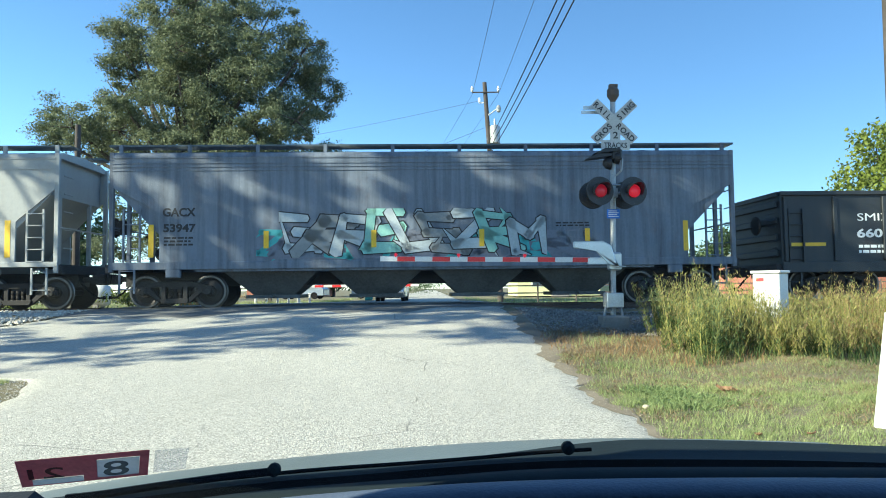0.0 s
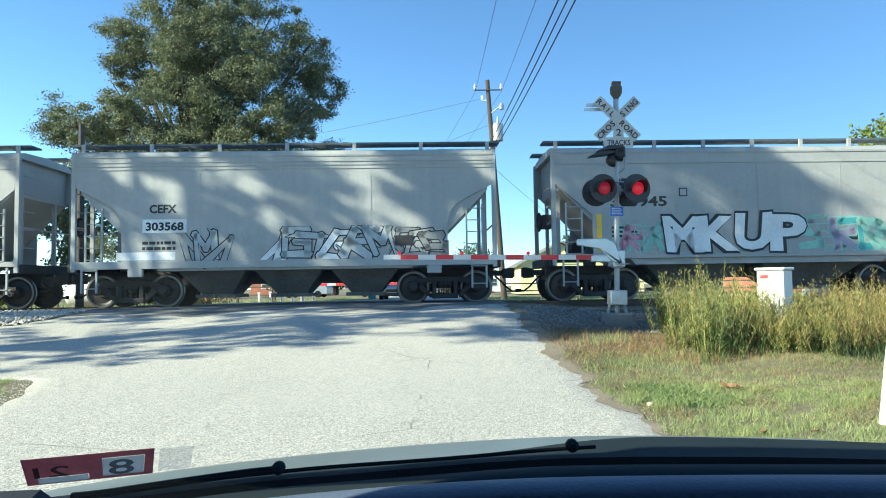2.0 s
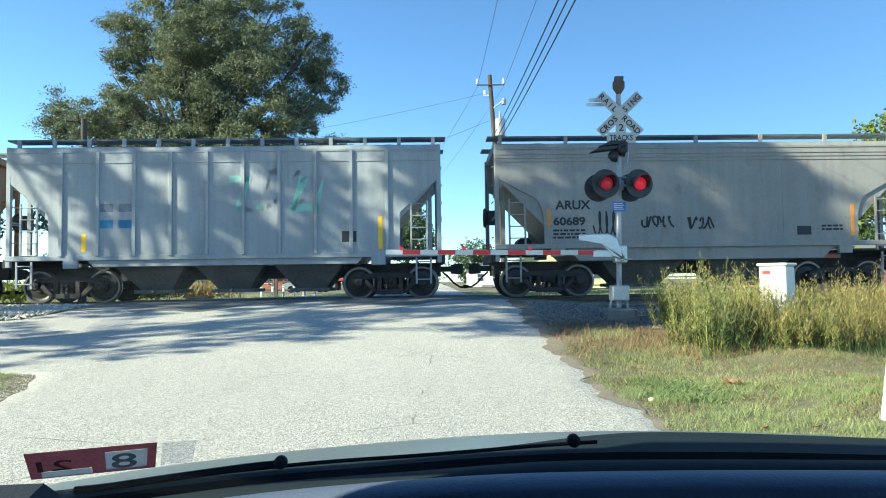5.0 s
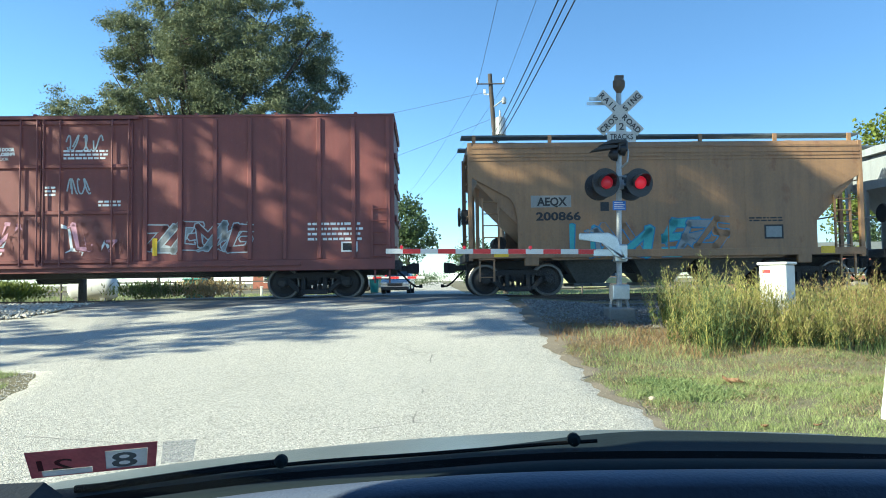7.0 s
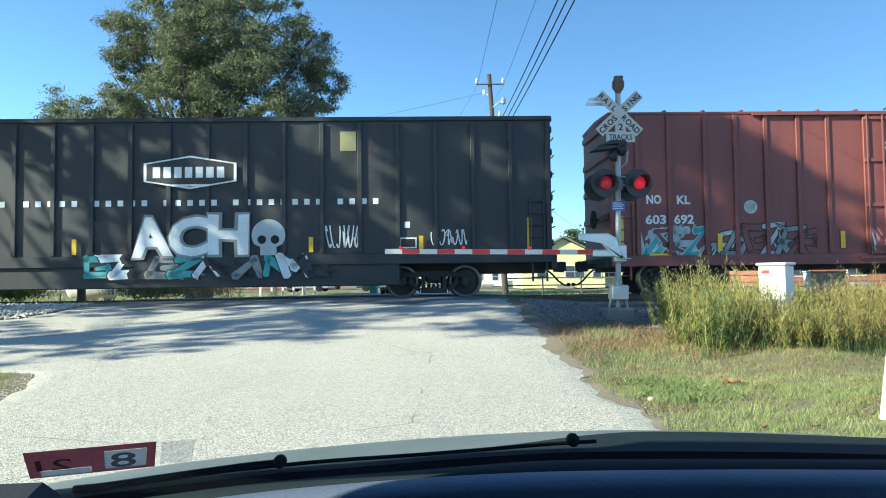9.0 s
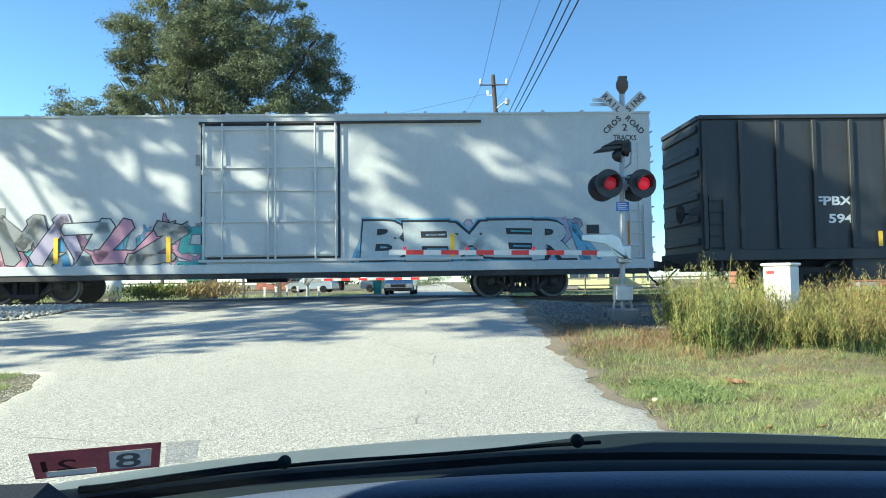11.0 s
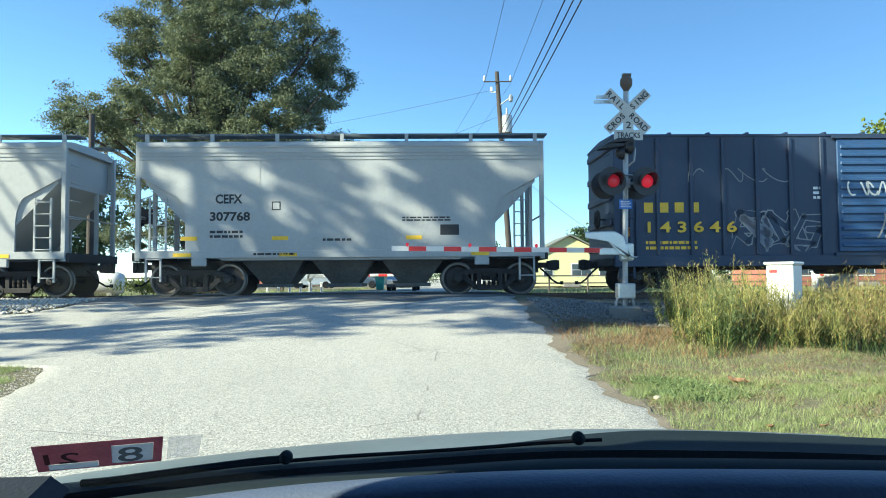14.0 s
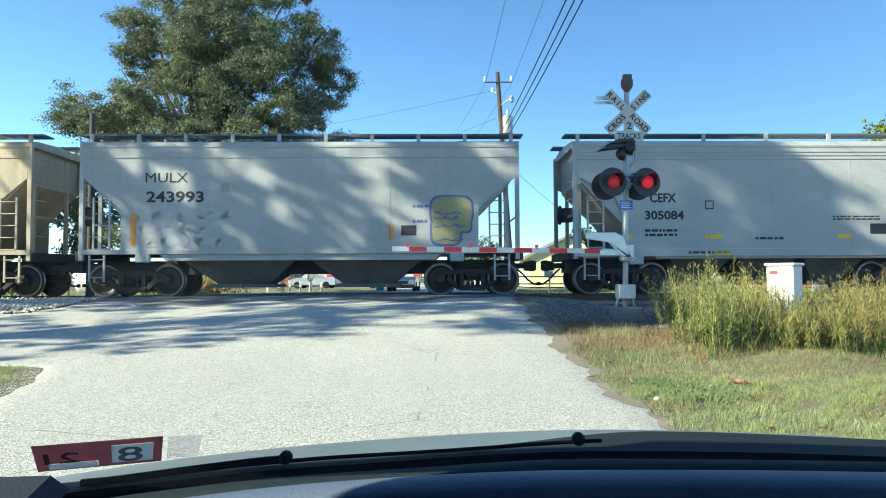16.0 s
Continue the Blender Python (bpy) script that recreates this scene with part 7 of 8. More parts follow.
# ---- houses, vehicles and small things beyond the tracks ----
WALLS = {"yellow": plain("yellow_siding", (0.62, 0.62, 0.32), 0.7, 0, 1, 10, 0.08, 0.1), "white": plain("white_siding", (0.7, 0.7, 0.68), 0.7, 0, 1, 10, 0.08, 0.1),
         "brick": plain("red_brick", (0.33, 0.13, 0.09), 0.9, 0, 1.5, 12, 0.3, 0.3), "shingle": plain("grey_shingle", (0.16, 0.17, 0.15), 0.9, 0, 2, 12, 0.3, 0.3),
         "glass": plain("window_glass", (0.05, 0.07, 0.09), 0.08, 0, 2, 10, 0.2, 0), "silver": plain("silver_car_paint", (0.42, 0.45, 0.48), 0.25, 0.6, 2, 60, 0.06, 0),
         "navy": plain("dark_car_paint", (0.04, 0.06, 0.1), 0.25, 0.3, 2, 60, 0.06, 0), "bin": plain("green_plastic", (0.06, 0.24, 0.2), 0.5, 0, 2, 30, 0.1, 0.05)}


def house(m, w, d, eave, ridge, wall_mat, label, windows, gable_front=True):
    r = thing("house", m, label, "house", "houses beyond the tracks")
    bm = bmesh.new()
    if gable_front:
        prism(bm, [(-w / 2, 0), (w / 2, 0), (w / 2, eave), (0, ridge - 0.1), (-w / 2, eave)], 0, d)
    else:
        cube(bm, -w / 2, w / 2, 0, d, 0, eave)
    part("wall", bm, wall_mat, r)
    bm = bmesh.new()
    if gable_front:
        for s in (-1, 1):
            pts = [(s * (w / 2 + 0.4), eave - 0.2), (0, ridge), (0, ridge + 0.15), (s * (w / 2 + 0.4), eave - 0.05)]
            prism(bm, pts if s < 0 else pts[::-1], -0.4, d + 0.4)
    else:
        a = [bm.verts.new(p) for p in ((-w / 2 - 0.4, -0.4, eave), (w / 2 + 0.4, -0.4, eave), (w / 2 + 0.4, d + 0.4, eave), (-w / 2 - 0.4, d + 0.4, eave), (-w / 2 - 0.4, d / 2, ridge), (w / 2 + 0.4, d / 2, ridge))]
        for f in ((0, 1, 5, 4), (2, 3, 4, 5), (0, 4, 3), (1, 2, 5), (3, 2, 1, 0)):
            bm.faces.new([a[i] for i in f])
    part("roof", bm, WALLS["shingle"], r, "grey shingle roof")
    for x, z, ww, hh in windows:
        win = part("window", boxes_mesh((x - ww / 2 - 0.08, x + ww / 2 + 0.08, -0.05, 0.02, z - hh / 2 - 0.08, z + hh / 2 + 0.08)), M["white"], r)
        n = max(1, round(ww / 0.9))
        for k in range(n):
            for q in (0, 1):
                x0 = x - ww / 2 + ww * k / n
                z0 = z - hh / 2 + hh * q / 2
                part("pane", boxes_mesh((x0 + 0.03, x0 + ww / n - 0.03, -0.07, -0.045, z0 + 0.03, z0 + hh / 2 - 0.03)), WALLS["glass"], win)
    part("porch_step", boxes_mesh((-0.8, 0.8, -1.0, 0.0, -0.05, 0.3)), M["concrete"], r)
    return r


house(pose(12.6, 70, 0.42), 8.2, 9, 2.9, 5.0, WALLS["yellow"], "small yellow clapboard house with white windows", [(-2.2, 1.6, 0.9, 1.2), (1.1, 1.6, 1.9, 1.2), (3.3, 1.6, 0.8, 1.2)])
house(pose(19.5, 76, 0.42), 6, 7, 2.7, 4.2, WALLS["yellow"], "yellow outbuilding beside the house", [(-1, 1.5, 1.4, 1.0)], False)
house(pose(7.4, 105, 0.42), 5.5, 7, 2.5, 3.8, WALLS["white"], "small white house far down the road", [(-1, 1.4, 0.9, 1.1), (1.3, 1.4, 0.9, 1.1)])
house(pose(-19.5, 96, 0.42), 11, 7, 2.6, 4.0, WALLS["brick"], "low red-brick house far down the road", [(-3.4, 1.5, 1.2, 1.1), (0, 1.5, 1.6, 1.1), (3.4, 1.5, 1.2, 1.1)], False)
house(pose(37, 62, 0.42), 16, 9, 2.9, 4.0, WALLS["brick"], "long low brick building behind the train", [(-5, 1.5, 1.6, 1.2), (0, 1.5, 1.6, 1.2), (5, 1.5, 1.6, 1.2)], False)


def vehicle(m, paint, label, tall=1.5, name="car"):
    """A car seen from the front: tapered body, cabin with glass, lamps, wheels."""
    r = thing(name, m, label, "car", "vehicles beyond the tracks")
    bm = bmesh.new()
    prism(bm, [(-2.3, 0.3), (2.2, 0.3), (2.25, 0.75), (1.9, 0.9), (1.0, 0.98), (0.4, tall), (-1.3, tall), (-2.1, 1.0), (-2.3, 0.9)], -0.88, 0.88)
    for v in bm.verts:
        if v.co.z > 1.05:
            v.co.y *= 0.78
    part("body", bm, paint, r, bevel=0.05)
    bm = bmesh.new()
    v = [bm.verts.new(p) for p in ((1.02, -0.74, 1.02), (1.02, 0.74, 1.02), (0.5, 0.62, tall - 0.06), (0.5, -0.62, tall - 0.06))]
    bm.faces.new(v)
    for q in v:
        q.co.x += 0.035
    part("windscreen", bm, WALLS["glass"], r)
    part("grille", boxes_mesh((2.235, 2.27, -0.45, 0.45, 0.5, 0.68)), M["black"], r)
    part("bumper", boxes_mesh((2.18, 2.31, -0.84, 0.84, 0.28, 0.46)), M["black"], r, bevel=0.03)
    for s in (-1, 1):
        part("headlight", boxes_mesh((2.15, 2.275, s * 0.66 - 0.15, s * 0.66 + 0.15, 0.62, 0.76)), M["white"], r, bevel=0.02)
        for x in (-1.4, 1.4):
            w = bmesh.new()
            turned(w, [(s * 0.66, 0.2), (s * 0.66, 0.32), (s * 0.88, 0.32), (s * 0.9, 0.28), (s * 0.88, 0.2), (s * 0.88, 0.001)], 20, "y", (x, 0, 0.32))
            part("wheel", w, M["rubber"], r)
    return r


vehicle(pose(-2.5, 45, 0.46, 0, 0, -92), WALLS["silver"], "silver car waiting beyond the crossing")
vehicle(pose(-4.6, 62, 0.46, 0, 0, -20), WALLS["navy"], "dark car parked far down the road", 1.75)
vehicle(pose(-12.0, 66, 0.43, 0, 0, 170), WALLS["silver"], "pale car parked by the brick house", 1.6)


def wheeled_bin(m, label):
    r = thing("wheeled_bin", m, label, "bin", "wheeled bins")
    bm = bmesh.new()
    v = cube(bm, -0.33, 0.33, -0.36, 0.36, 0.05, 1.0)
    for q in v[:4]:
        q.co.x *= 0.78; q.co.y *= 0.78
    part("body", bm, WALLS["bin"], r, bevel=0.03)
    part("lid", boxes_mesh((-0.37, 0.37, -0.42, 0.4, 1.0, 1.08)), WALLS["bin"], r, bevel=0.03)


wheeled_bin(pose(-4.55, 51, 0.43), "green wheeled bin at the roadside")
wheeled_bin(pose(-9.4, 27.5, 0.4), "green wheeled bin near the far signal")


def fence(x0, x1, y, label, step_=2.4, rails=(0.5, 0.95)):
    r = thing("fence", pose(0, y, 0.42), label, "fence", "fences beyond the tracks")
    x = x0
    while x <= x1:
        bm = bmesh.new()
        tube(bm, (x, 0, -0.2), (x, 0, 1.1), 0.05, 8)
        part("post", bm, M["pole"], r)
        x += step_
    for z in rails:
        part("fence_rail", boxes_mesh((x0, x1, -0.03, 0.03, z - 0.04, z + 0.04)), M["pole"], r)


fence(4.2, 30, 44, "low dark rail fence before the yellow house")
fence(-26, -8, 40, "weathered wooden rail fence on the lawn")


def marker(x, y, h, w, material, label):
    r = thing("marker_post", pose(x, y, float(ground_h(x, y))), label, "post", "posts beyond the tracks")
    bm = bmesh.new()
    cube(bm, -w / 2, w / 2, -w / 2, w / 2, -0.2, h)
    part("shaft", bm, material, r, bevel=0.01)
    part("cap", boxes_mesh((-w * 0.7, w * 0.7, -w * 0.7, w * 0.7, h, h + 0.06)), material, r)


for k in range(6):
    marker(-7.7 + 0.42 * k, 31 + 0.3 * k, 0.55, 0.09, M["white"], "short white marker post on the lawn")
marker(-6.7, 29.5, 1.3, 0.1, M["pole"], "wooden sign post by the far road edge")
marker(-9.2, 33.0, 1.6, 0.1, M["pole"], "plain wooden mailbox post beside the road")
marker(-11.8, 30.0, 1.2, 0.12, M["pole"], "old grey wooden fence post on the lawn")


def tank():
    r = thing("propane_tank", pose(-13.8, 28.5, 0.42), "white propane tank lying on two saddles", "propane tank")
    bm = bmesh.new()
    turned(bm, [(-1.0, 0.001), (-0.98, 0.2), (-0.85, 0.4), (-0.65, 0.48), (0.65, 0.48), (0.85, 0.4), (0.98, 0.2), (1.0, 0.001)], 20, "x", (0, 0, 0.72))
    part("vessel", bm, M["white"], r, smooth=True)
    for x in (-0.5, 0.5):
        part("saddle", boxes_mesh((x - 0.1, x + 0.1, -0.35, 0.35, -0.05, 0.35)), M["concrete"], r)
    bm = bmesh.new()
    turned(bm, [(1.18, 0.15), (1.32, 0.15), (1.36, 0.08), (1.36, 0.001)], 12, "z", (0, 0, 0))
    part("valve_hood", bm, M["galv"], r)


tank()


def shrub(x, y, h, w, material, seed, label):
    g = np.random.default_rng(seed)
    n = 1400
    p = g.normal(size=(n, 3)) * np.array([w, w * 0.7, h * 0.32]) * 0.5 + np.array([x, y, float(ground_h(x, y)) + h * 0.5])
    p[:, 2] = np.maximum(p[:, 2], float(ground_h(x, y)) + 0.02)
    ob = blades("shrub", p, g.uniform(0.08, 0.2, n), np.full(n, 0.03), 1.3, material, seed + 1, 2)
    ob["kind"] = ""
    del ob["kind"]
    tagged(ob, label, "shrub", "shrubs beyond the tracks")


for k, (x, y, h, w, mt) in enumerate(((-8.8, 26.6, 0.9, 1.3, "straw"), (-10.6, 26.2, 0.8, 1.2, "leaf_warm"), (-15.8, 26.5, 1.0, 1.2, "leaf_warm"), (-3.6, 58, 2.2, 1.8, "leaf_far"), (-1.2, 66, 2.0, 2.0, "leaf_far"), (-17.5, 27.5, 1.1, 1.5, "leaf"))):
    shrub(x, y, h, w, M[mt], 300 + 3 * k, "low shrub with mixed green and brown leaves")


# ---- the standing car round the camera ----
def view_row(v0, fall, rise, depth, x0=-60, x1=1640, n=44):
    """A curve across the dashboard at one depth; v0 is its height number at the crest, fall and rise bend it down to both sides."""
    out = []
    for k in range(n + 1):
        h = x0 + (x1 - x0) * k / n
        v = v0 + (fall * ((1150 - h) / 1150) ** 1.8 if h < 1150 else rise * ((h - 1150) / 418) ** 2)
        out.append(Vector((max(-0.84, min(0.86, (h - 784) / 1250 * depth)), depth, 1.25 - (v - 499.3 + 0.0127 * (h - 784)) / 1250 * depth)))
    return out


def bent_row(depth, knots, n=64):
    """A curve across the car at one depth, through (across, down) numbers, smoothly joined."""
    hs, vs = [k[0] for k in knots], [k[1] for k in knots]
    at = np.linspace(hs[0], hs[-1], n + 1)
    raw = np.interp(at, hs, vs)
    pad = np.concatenate([np.full(3, raw[0]), raw, np.full(3, raw[-1])])
    v = np.convolve(pad, np.ones(7) / 7, "valid")
    return [Vector((max(-0.84, min(0.86, (h - 784) / 1250 * depth)), depth, 1.25 - (w - 499.3 + 0.0127 * (h - 784)) / 1250 * depth)) for h, w in zip(at, v)]


def lowered(knots, d):
    return [(h, v + d) for h, v in knots]


def loft(name, rows, material, parent, label=""):
    bm = bmesh.new()
    vs = [[bm.verts.new(p) for p in row] for row in rows]
    for a, b in zip(vs, vs[1:]):
        for k in range(len(a) - 1):
            bm.faces.new((a[k], a[k + 1], b[k + 1], b[k]))
    return part(name, bm, material, parent, label, smooth=True)


def glass_material():
    m = bpy.data.materials.new("windscreen_glass")
    m.use_nodes = True
    nt = m.node_tree
    nt.nodes.remove(nt.nodes["Principled BSDF"])
    t, g, mx = nt.nodes.new("ShaderNodeBsdfTransparent"), nt.nodes.new("ShaderNodeBsdfGlossy"), nt.nodes.new("ShaderNodeMixShader")
    t.inputs[0].default_value = (0.97, 0.985, 0.98, 1)
    g.inputs["Roughness"].default_value = 0.02
    mx.inputs[0].default_value = 0.03
    nt.links.new(t.outputs[0], mx.inputs[1]), nt.links.new(g.outputs[0], mx.inputs[2])
    # a faint scattering film, put in as haze that lifts the blacks
    veil, film = nt.nodes.new("ShaderNodeBsdfTranslucent"), nt.nodes.new("ShaderNodeMixShader")
    veil.inputs[0].default_value = (0.8, 0.8, 0.78, 1)
    nt.links.new(ramp(nt, noise_node(nt, mapped(nt), 6, 4), [(0.3, (0.003, 0.003, 0.003)), (0.7, (0.009, 0.009, 0.009))]), film.inputs[0])
    nt.links.new(mx.outputs[0], film.inputs[1]), nt.links.new(veil.outputs[0], film.inputs[2])
    nt.links.new(film.outputs[0], nt.nodes["Material Output"].inputs[0])
    return m


def standing_car():
    r = thing("car_interior", pose(0, 0, 0), "dark car interior with dashboard, cowl and windscreen", "car")
    crest = [(-60, 872), (100, 851), (300, 819), (500, 796), (650, 782), (784, 772), (900, 765), (1050, 760), (1200, 761), (1400, 766), (1640, 776)]
    lip = [(-60, 884), (150, 856), (300, 841), (510, 818), (640, 812), (784, 798), (920, 785), (1000, 774), (1060, 764), (1200, 762), (1400, 768), (1640, 778)]
    foot = [(-60, 905), (150, 874), (300, 856), (510, 832), (640, 824), (784, 811), (920, 802), (1060, 797), (1200, 797), (1400, 799), (1640, 806)]
    brow = [(-60, 930), (100, 903), (200, 884), (480, 848), (640, 836), (784, 826), (900, 816), (1000, 811), (1200, 810), (1400, 811), (1640, 813)]
    ridge = [(-60, 950), (100, 918), (200, 900), (480, 862), (640, 848), (784, 838), (900, 832), (1000, 829), (1200, 827), (1400, 827), (1640, 829)]
    loft("hood", [bent_row(2.25, lowered(crest, 34)), bent_row(1.9, lowered(crest, 8)), bent_row(1.55, crest), bent_row(1.3, lowered(crest, 4)), bent_row(1.14, lowered(lip, 4))], M["hood"], r, "grey bonnet edge")
    loft("cowl", [bent_row(1.12, lip), bent_row(1.08, lowered(lip, 5)), bent_row(1.0, lowered(foot, -8)), bent_row(0.96, foot)], M["cowl"], r, "black plastic cowl below the windscreen")
    # rear wall of the cowl, made black to stand for the shaded gap
    loft("dark_gap_wall", [bent_row(0.96, foot), bent_row(0.94, lowered(foot, 70))], M["rubber"], r, "black wall standing for the shaded gap below the glass")
    # far strip of the dashboard; its dark colour stands for less light there
    loft("dashboard_dim_strip", [bent_row(0.9, lowered(brow, 60)), bent_row(0.87, lowered(brow, 4)), bent_row(0.86, brow), bent_row(0.83, lowered(brow, 5)), bent_row(0.797, lowered(ridge, 1)), bent_row(0.793, lowered(ridge, 9))], M["cowl"], r, "far strip of the dashboard, coloured dark where less light falls")
    # the bulge carries the sky's highlight in its blue colour
    loft("dashboard", [bent_row(0.792, lowered(ridge, 9)), bent_row(0.788, lowered(ridge, 2)), bent_row(0.78, lowered(ridge, 3)), bent_row(0.768, lowered(ridge, 8)), bent_row(0.757, lowered(ridge, 15)), bent_row(0.749, lowered(ridge, 24)),
                       bent_row(0.744, lowered(ridge, 34)), bent_row(0.738, lowered(ridge, 110)), bent_row(0.66, lowered(ridge, 560))], M["dash"], r, "dark vinyl dashboard top with blue sky sheen in its colour")
    # pillar foot at the left
    bm = bmesh.new()
    p = view_row(848, 0, 0, 0.8, -420, 96, 6)
    q = view_row(872, 0, 0, 0.8, -420, 130, 6)
    for k in range(6):
        p[k].z += 0.0165 * (1 - (k / 6)) ** 1.2 - 0.004
    a = [bm.verts.new(x) for x in p] + [bm.verts.new(x) for x in q[::-1]]
    f = bm.faces.new(a)
    ext = bmesh.ops.extrude_face_region(bm, geom=[f])
    for v in ext["geom"]:
        if isinstance(v, bmesh.types.BMVert):
            v.co.y -= 0.12
            v.co.z -= 0.03
    part("pillar_foot", bm, M["pillar"], r)
    # wiper
    bm = bmesh.new()
    row = bent_row(0.99, [(150, 858), (300, 836), (512, 808)], 16)
    path_tube(bm, [v + Vector((0, 0, -0.004)) for v in row], 0.0055, 6)
    part("wiper_blade", bm, M["rubber"], r, "black wiper blade lying on the cowl")
    bm = bmesh.new()
    row = bent_row(0.985, [(330, 842), (512, 816), (784, 801), (1060, 776)], 16)
    path_tube(bm, row, 0.0028, 6)
    part("wiper_arm", bm, M["rubber"], r)
    for h in (508, 1018):
        c = bent_row(0.975, [(h, 776 if h > 900 else 812), (h + 1, 776 if h > 900 else 812)], 1)[0]
        bm = bmesh.new()
        turned(bm, [(-0.012, 0.004), (-0.008, 0.009), (0.0, 0.009), (0.004, 0.004)], 12, "y", c)
        part("washer_nozzle", bm, M["cowl"], r)
    # windscreen, tilted back over the dashboard
    bm = bmesh.new()
    lo, hi = (0.95, 0.96), (0.27, 0.96 + 0.68 * 1.07)
    bm.faces.new([bm.verts.new(p) for p in ((-0.9, *lo), (0.95, *lo), (0.8, *hi), (-0.75, *hi))])
    pane = part("windscreen", bm, glass_material(), r, "clear windscreen glass")
    pane.visible_shadow = False
    # roof out of view, set high and forward to shade cowl and dashboard
    part("roof_lining", boxes_mesh((-0.93, 0.93, -1.8, 0.42, 1.705, 1.75)), M["dash"], r, "dark roof lining")
    for s in (-1, 1):
        part("door_panel", boxes_mesh((s * 0.9 - 0.035, s * 0.9 + 0.035, -1.8, 0.6, 0.38, 1.07)), M["hood"], r, bevel=0.02)
        part("door_frame", boxes_mesh((s * 0.9 - 0.03, s * 0.9 + 0.03, -1.8, 0.34, 1.08, 1.69)), M["dash"], r)
        for yy in (-2.0, 1.55):
            w = bmesh.new()
            turned(w, [(s * 0.66, 0.12), (s * 0.66, 0.3), (s * 0.68, 0.33), (s * 0.84, 0.33), (s * 0.87, 0.3), (s * 0.87, 0.2), (s * 0.84, 0.18), (s * 0.84, 0.001)], 24, "x", (0, yy, 0.345))
            part("wheel", w, M["rubber"], r, "black tyre on a steel rim")
        part("pillar", boxes_mesh((s * 0.86 - 0.04, s * 0.86 + 0.04, 0.5, 1.02, 0.93, 1.08)), M["hood"], r)
    # unseen pillars, added to keep the sun off the dashboard
    for s in (-1, 1):
        bm = bmesh.new()
        slope = [(1.12, 0.93), (1.0, 0.93), (0.24, 1.70), (0.42, 1.70)]
        a = [bm.verts.new((s * 0.96, y, z)) for y, z in slope]
        b = [bm.verts.new((s * 0.86, y, z)) for y, z in slope]
        bm.faces.new(a), bm.faces.new(b)
        for k in range(4):
            bm.faces.new((a[k], b[k], b[(k + 1) % 4], a[(k + 1) % 4]))
        part("windscreen_pillar", bm, M["pillar"], r, "dark pillar beside the windscreen", bevel=0.01)
    bm = bmesh.new()
    side = [(-2.85, 0.32), (2.25, 0.32), (2.36, 0.5), (2.3, 0.66), (1.9, 0.70), (1.2, 0.86), (1.0, 0.92), (-2.7, 0.95), (-2.9, 0.7)]
    a = [bm.verts.new((-0.86, y, z)) for y, z in side]
    b = [bm.verts.new((0.86, y, z)) for y, z in side]
    bm.faces.new(a), bm.faces.new(b)
    for k in range(len(side)):
        bm.faces.new((a[k], b[k], b[(k + 1) % len(side)], a[(k + 1) % len(side)]))
    part("body", bm, M["hood"], r, "dark grey painted car body", bevel=0.04)
    part("rear_wall", boxes_mesh((-0.86, 0.86, -1.84, -1.78, 0.93, 1.69)), M["dash"], r)
    part("floor_mat", boxes_mesh((-0.8, 0.8, -1.7, 0.6, 0.955, 0.965)), M["dash"], r)
    return r


standing_car()


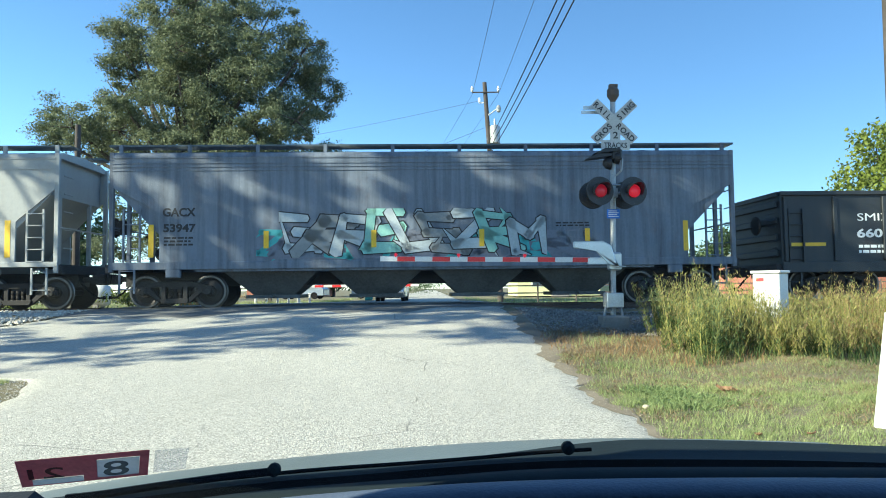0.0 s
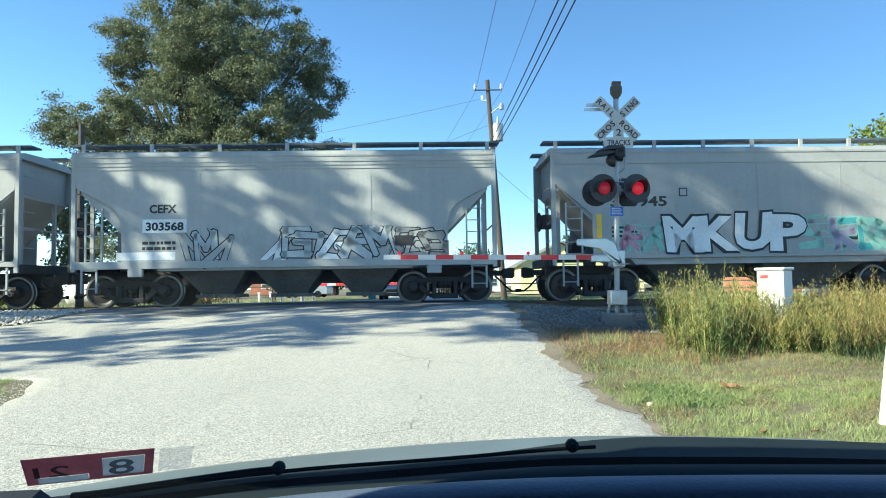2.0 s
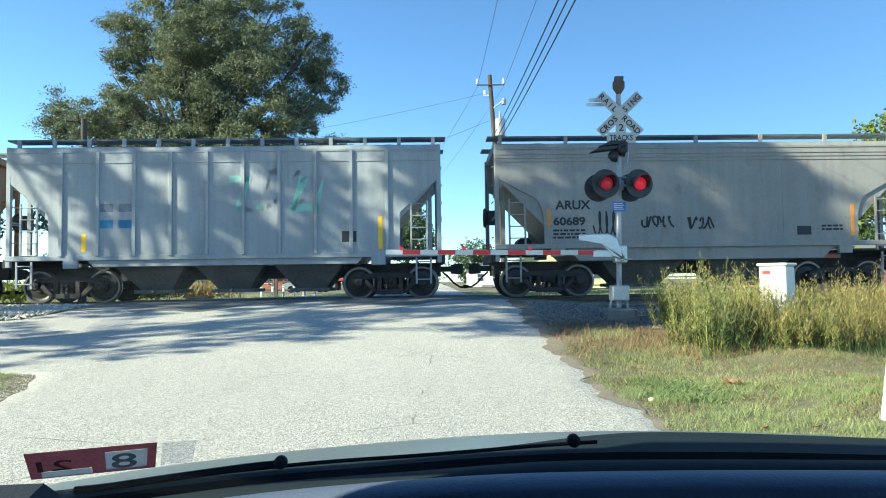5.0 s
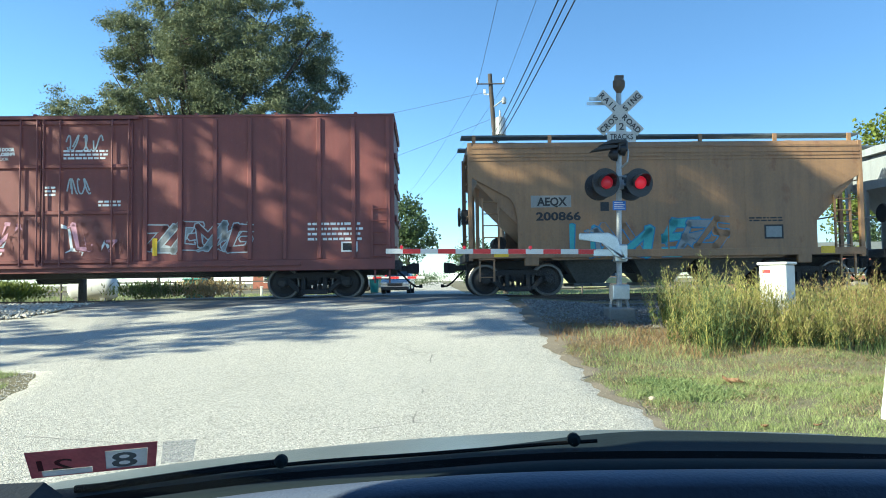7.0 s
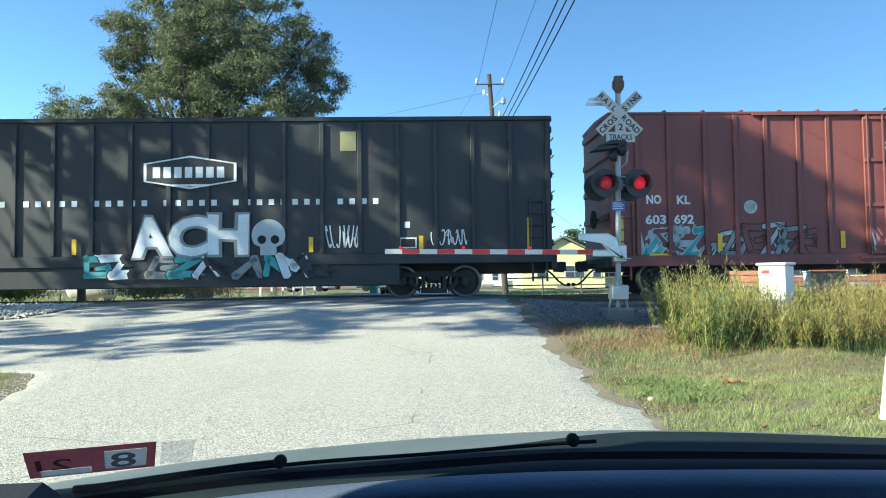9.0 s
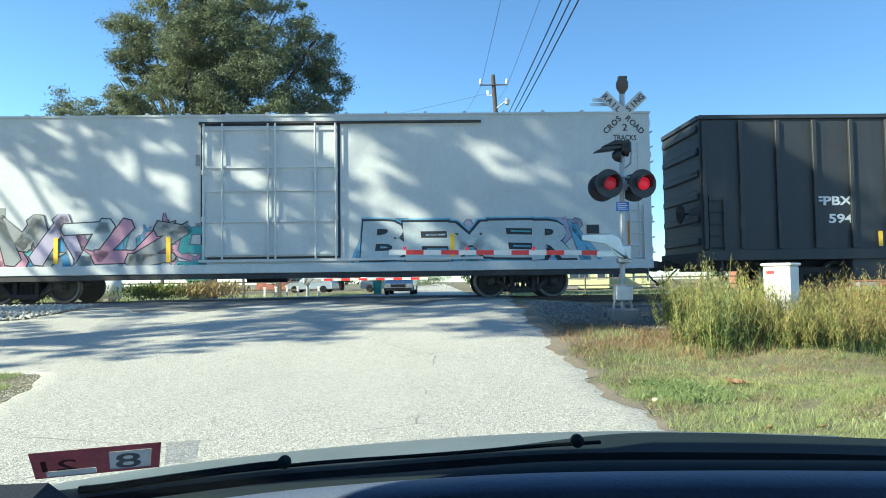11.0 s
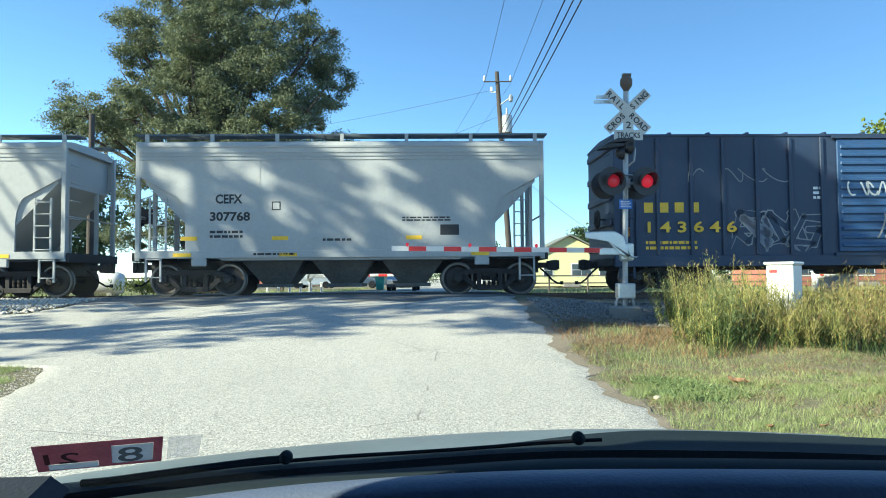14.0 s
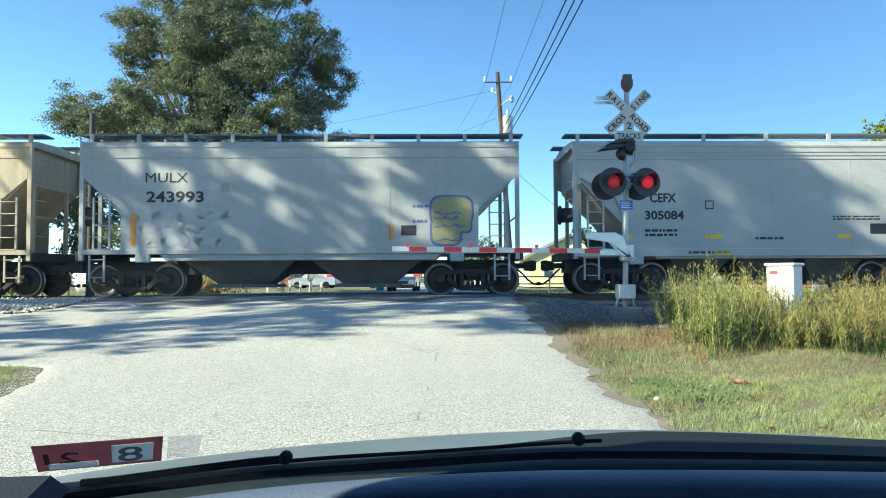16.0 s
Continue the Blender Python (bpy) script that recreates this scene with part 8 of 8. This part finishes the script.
def sticker():
    """Inspection sticker on the inside of the glass, read from behind."""
    def on_glass(h, v):
        way = Vector(((h - 784) / 1250, 1.0, -(v - 499.3 + 0.0127 * (h - 784)) / 1250))
        d = (0.96 + 0.95 * 1.07 - 1.25) / (way.z + 1.07)
        return Vector((0, 0, 1.25)) + way * (d - 0.004)
    a, b, c, d = on_glass(60, 798), on_glass(292, 778), on_glass(289, 821), on_glass(74, 842)
    r = thing("inspection_sticker", pose(*a), "faded red and white inspection sticker seen from behind", "sticker")
    at = lambda f, g, lift=0.0: a.lerp(b, f).lerp(d.lerp(c, f), g) - a + Vector((0, -0.9, -0.45)) * lift

    def quad(name, f0, g0, f1, g1, material, lift, label=""):
        bm = bmesh.new()
        lo = [bm.verts.new(at(*p, lift)) for p in ((f0, g1), (f1, g1), (f1, g0), (f0, g0))]
        hi = [bm.verts.new(at(*p, lift + 0.0004)) for p in ((f0, g1), (f1, g1), (f1, g0), (f0, g0))]
        bm.faces.new(lo[::-1]), bm.faces.new(hi)
        for k in range(4):
            bm.faces.new((lo[k], lo[(k + 1) % 4], hi[(k + 1) % 4], hi[k]))
        return part(name, bm, material, r, label)

    def see_through(m, clear):
        """Thin print that lets daylight through."""
        nt = m.node_tree
        b = nt.nodes["Principled BSDF"]
        c = b.inputs["Base Color"].links[0].from_socket
        t, tr = nt.nodes.new("ShaderNodeBsdfTranslucent"), nt.nodes.new("ShaderNodeBsdfTransparent")
        nt.links.new(c, t.inputs[0])
        m1, m2 = nt.nodes.new("ShaderNodeMixShader"), nt.nodes.new("ShaderNodeMixShader")
        m1.inputs[0].default_value, m2.inputs[0].default_value = 0.8, clear
        nt.links.new(b.outputs[0], m1.inputs[1]), nt.links.new(t.outputs[0], m1.inputs[2])
        nt.links.new(m1.outputs[0], m2.inputs[1]), nt.links.new(tr.outputs[0], m2.inputs[2])
        nt.links.new(m2.outputs[0], nt.nodes["Material Output"].inputs[0])
        return m

    red = plain("faded_red_print", (0.62, 0.19, 0.21), 0.6, 0, 30, 200, 0.2, 0)
    pale = plain("faded_white_print", (0.6, 0.62, 0.6), 0.6, 0, 30, 200, 0.15, 0)
    ink = plain("grey_print", (0.06, 0.065, 0.06), 0.6, 0, 30, 200, 0.2, 0)
    see_through(red, 0.12), see_through(pale, 0.3), see_through(ink, 0.15)
    for f0, g0, f1, g1 in ((0, 0, 1, 0.2), (0, 0.2, 0.61, 0.74), (0.93, 0.2, 1, 1), (0, 0.74, 0.1, 1), (0.5, 0.74, 0.61, 0.95), (0.1, 0.95, 0.61, 1), (0.61, 0.88, 0.93, 1)):
        quad("red_field", f0, g0, f1, g1, red, 0.0)
    quad("white_field", 0.61, 0.2, 0.93, 0.88, pale, 0.001)
    quad("white_bar", 0.1, 0.74, 0.5, 0.95, pale, 0.001)

    def mirrored(s, f0, f1, g0, g1, mt):
        me = text_mesh("mirrored_digits", s, 1.0, mt, 0.02, 1.0, 0.0)
        zs = [v.co.z for v in me.vertices]
        z0, z1 = min(zs), max(zs)
        for v in me.vertices:
            f = f1 - (f1 - f0) * v.co.x
            g = g1 - (g1 - g0) * (v.co.z - z0) / (z1 - z0)
            v.co = at(f, g, 0.0025)
        part("mirrored_numeral", me, None, r)
    # a pale film stands in for the sticker's ghost reflection in the glass
    haze = see_through(plain("reflection_film", (0.5, 0.55, 0.52), 0.6, 0, 30, 200, 0.2, 0), 0.8)
    quad("ghost_reflection", 1.04, 0.05, 1.29, 0.92, haze, 0.0, "faint ghost reflection beside the print, put in as a film")
    mirrored("8", 0.66, 0.86, 0.26, 0.84, ink)
    mirrored("21", 0.08, 0.36, 0.3, 0.7, ink)


sticker()


motions()
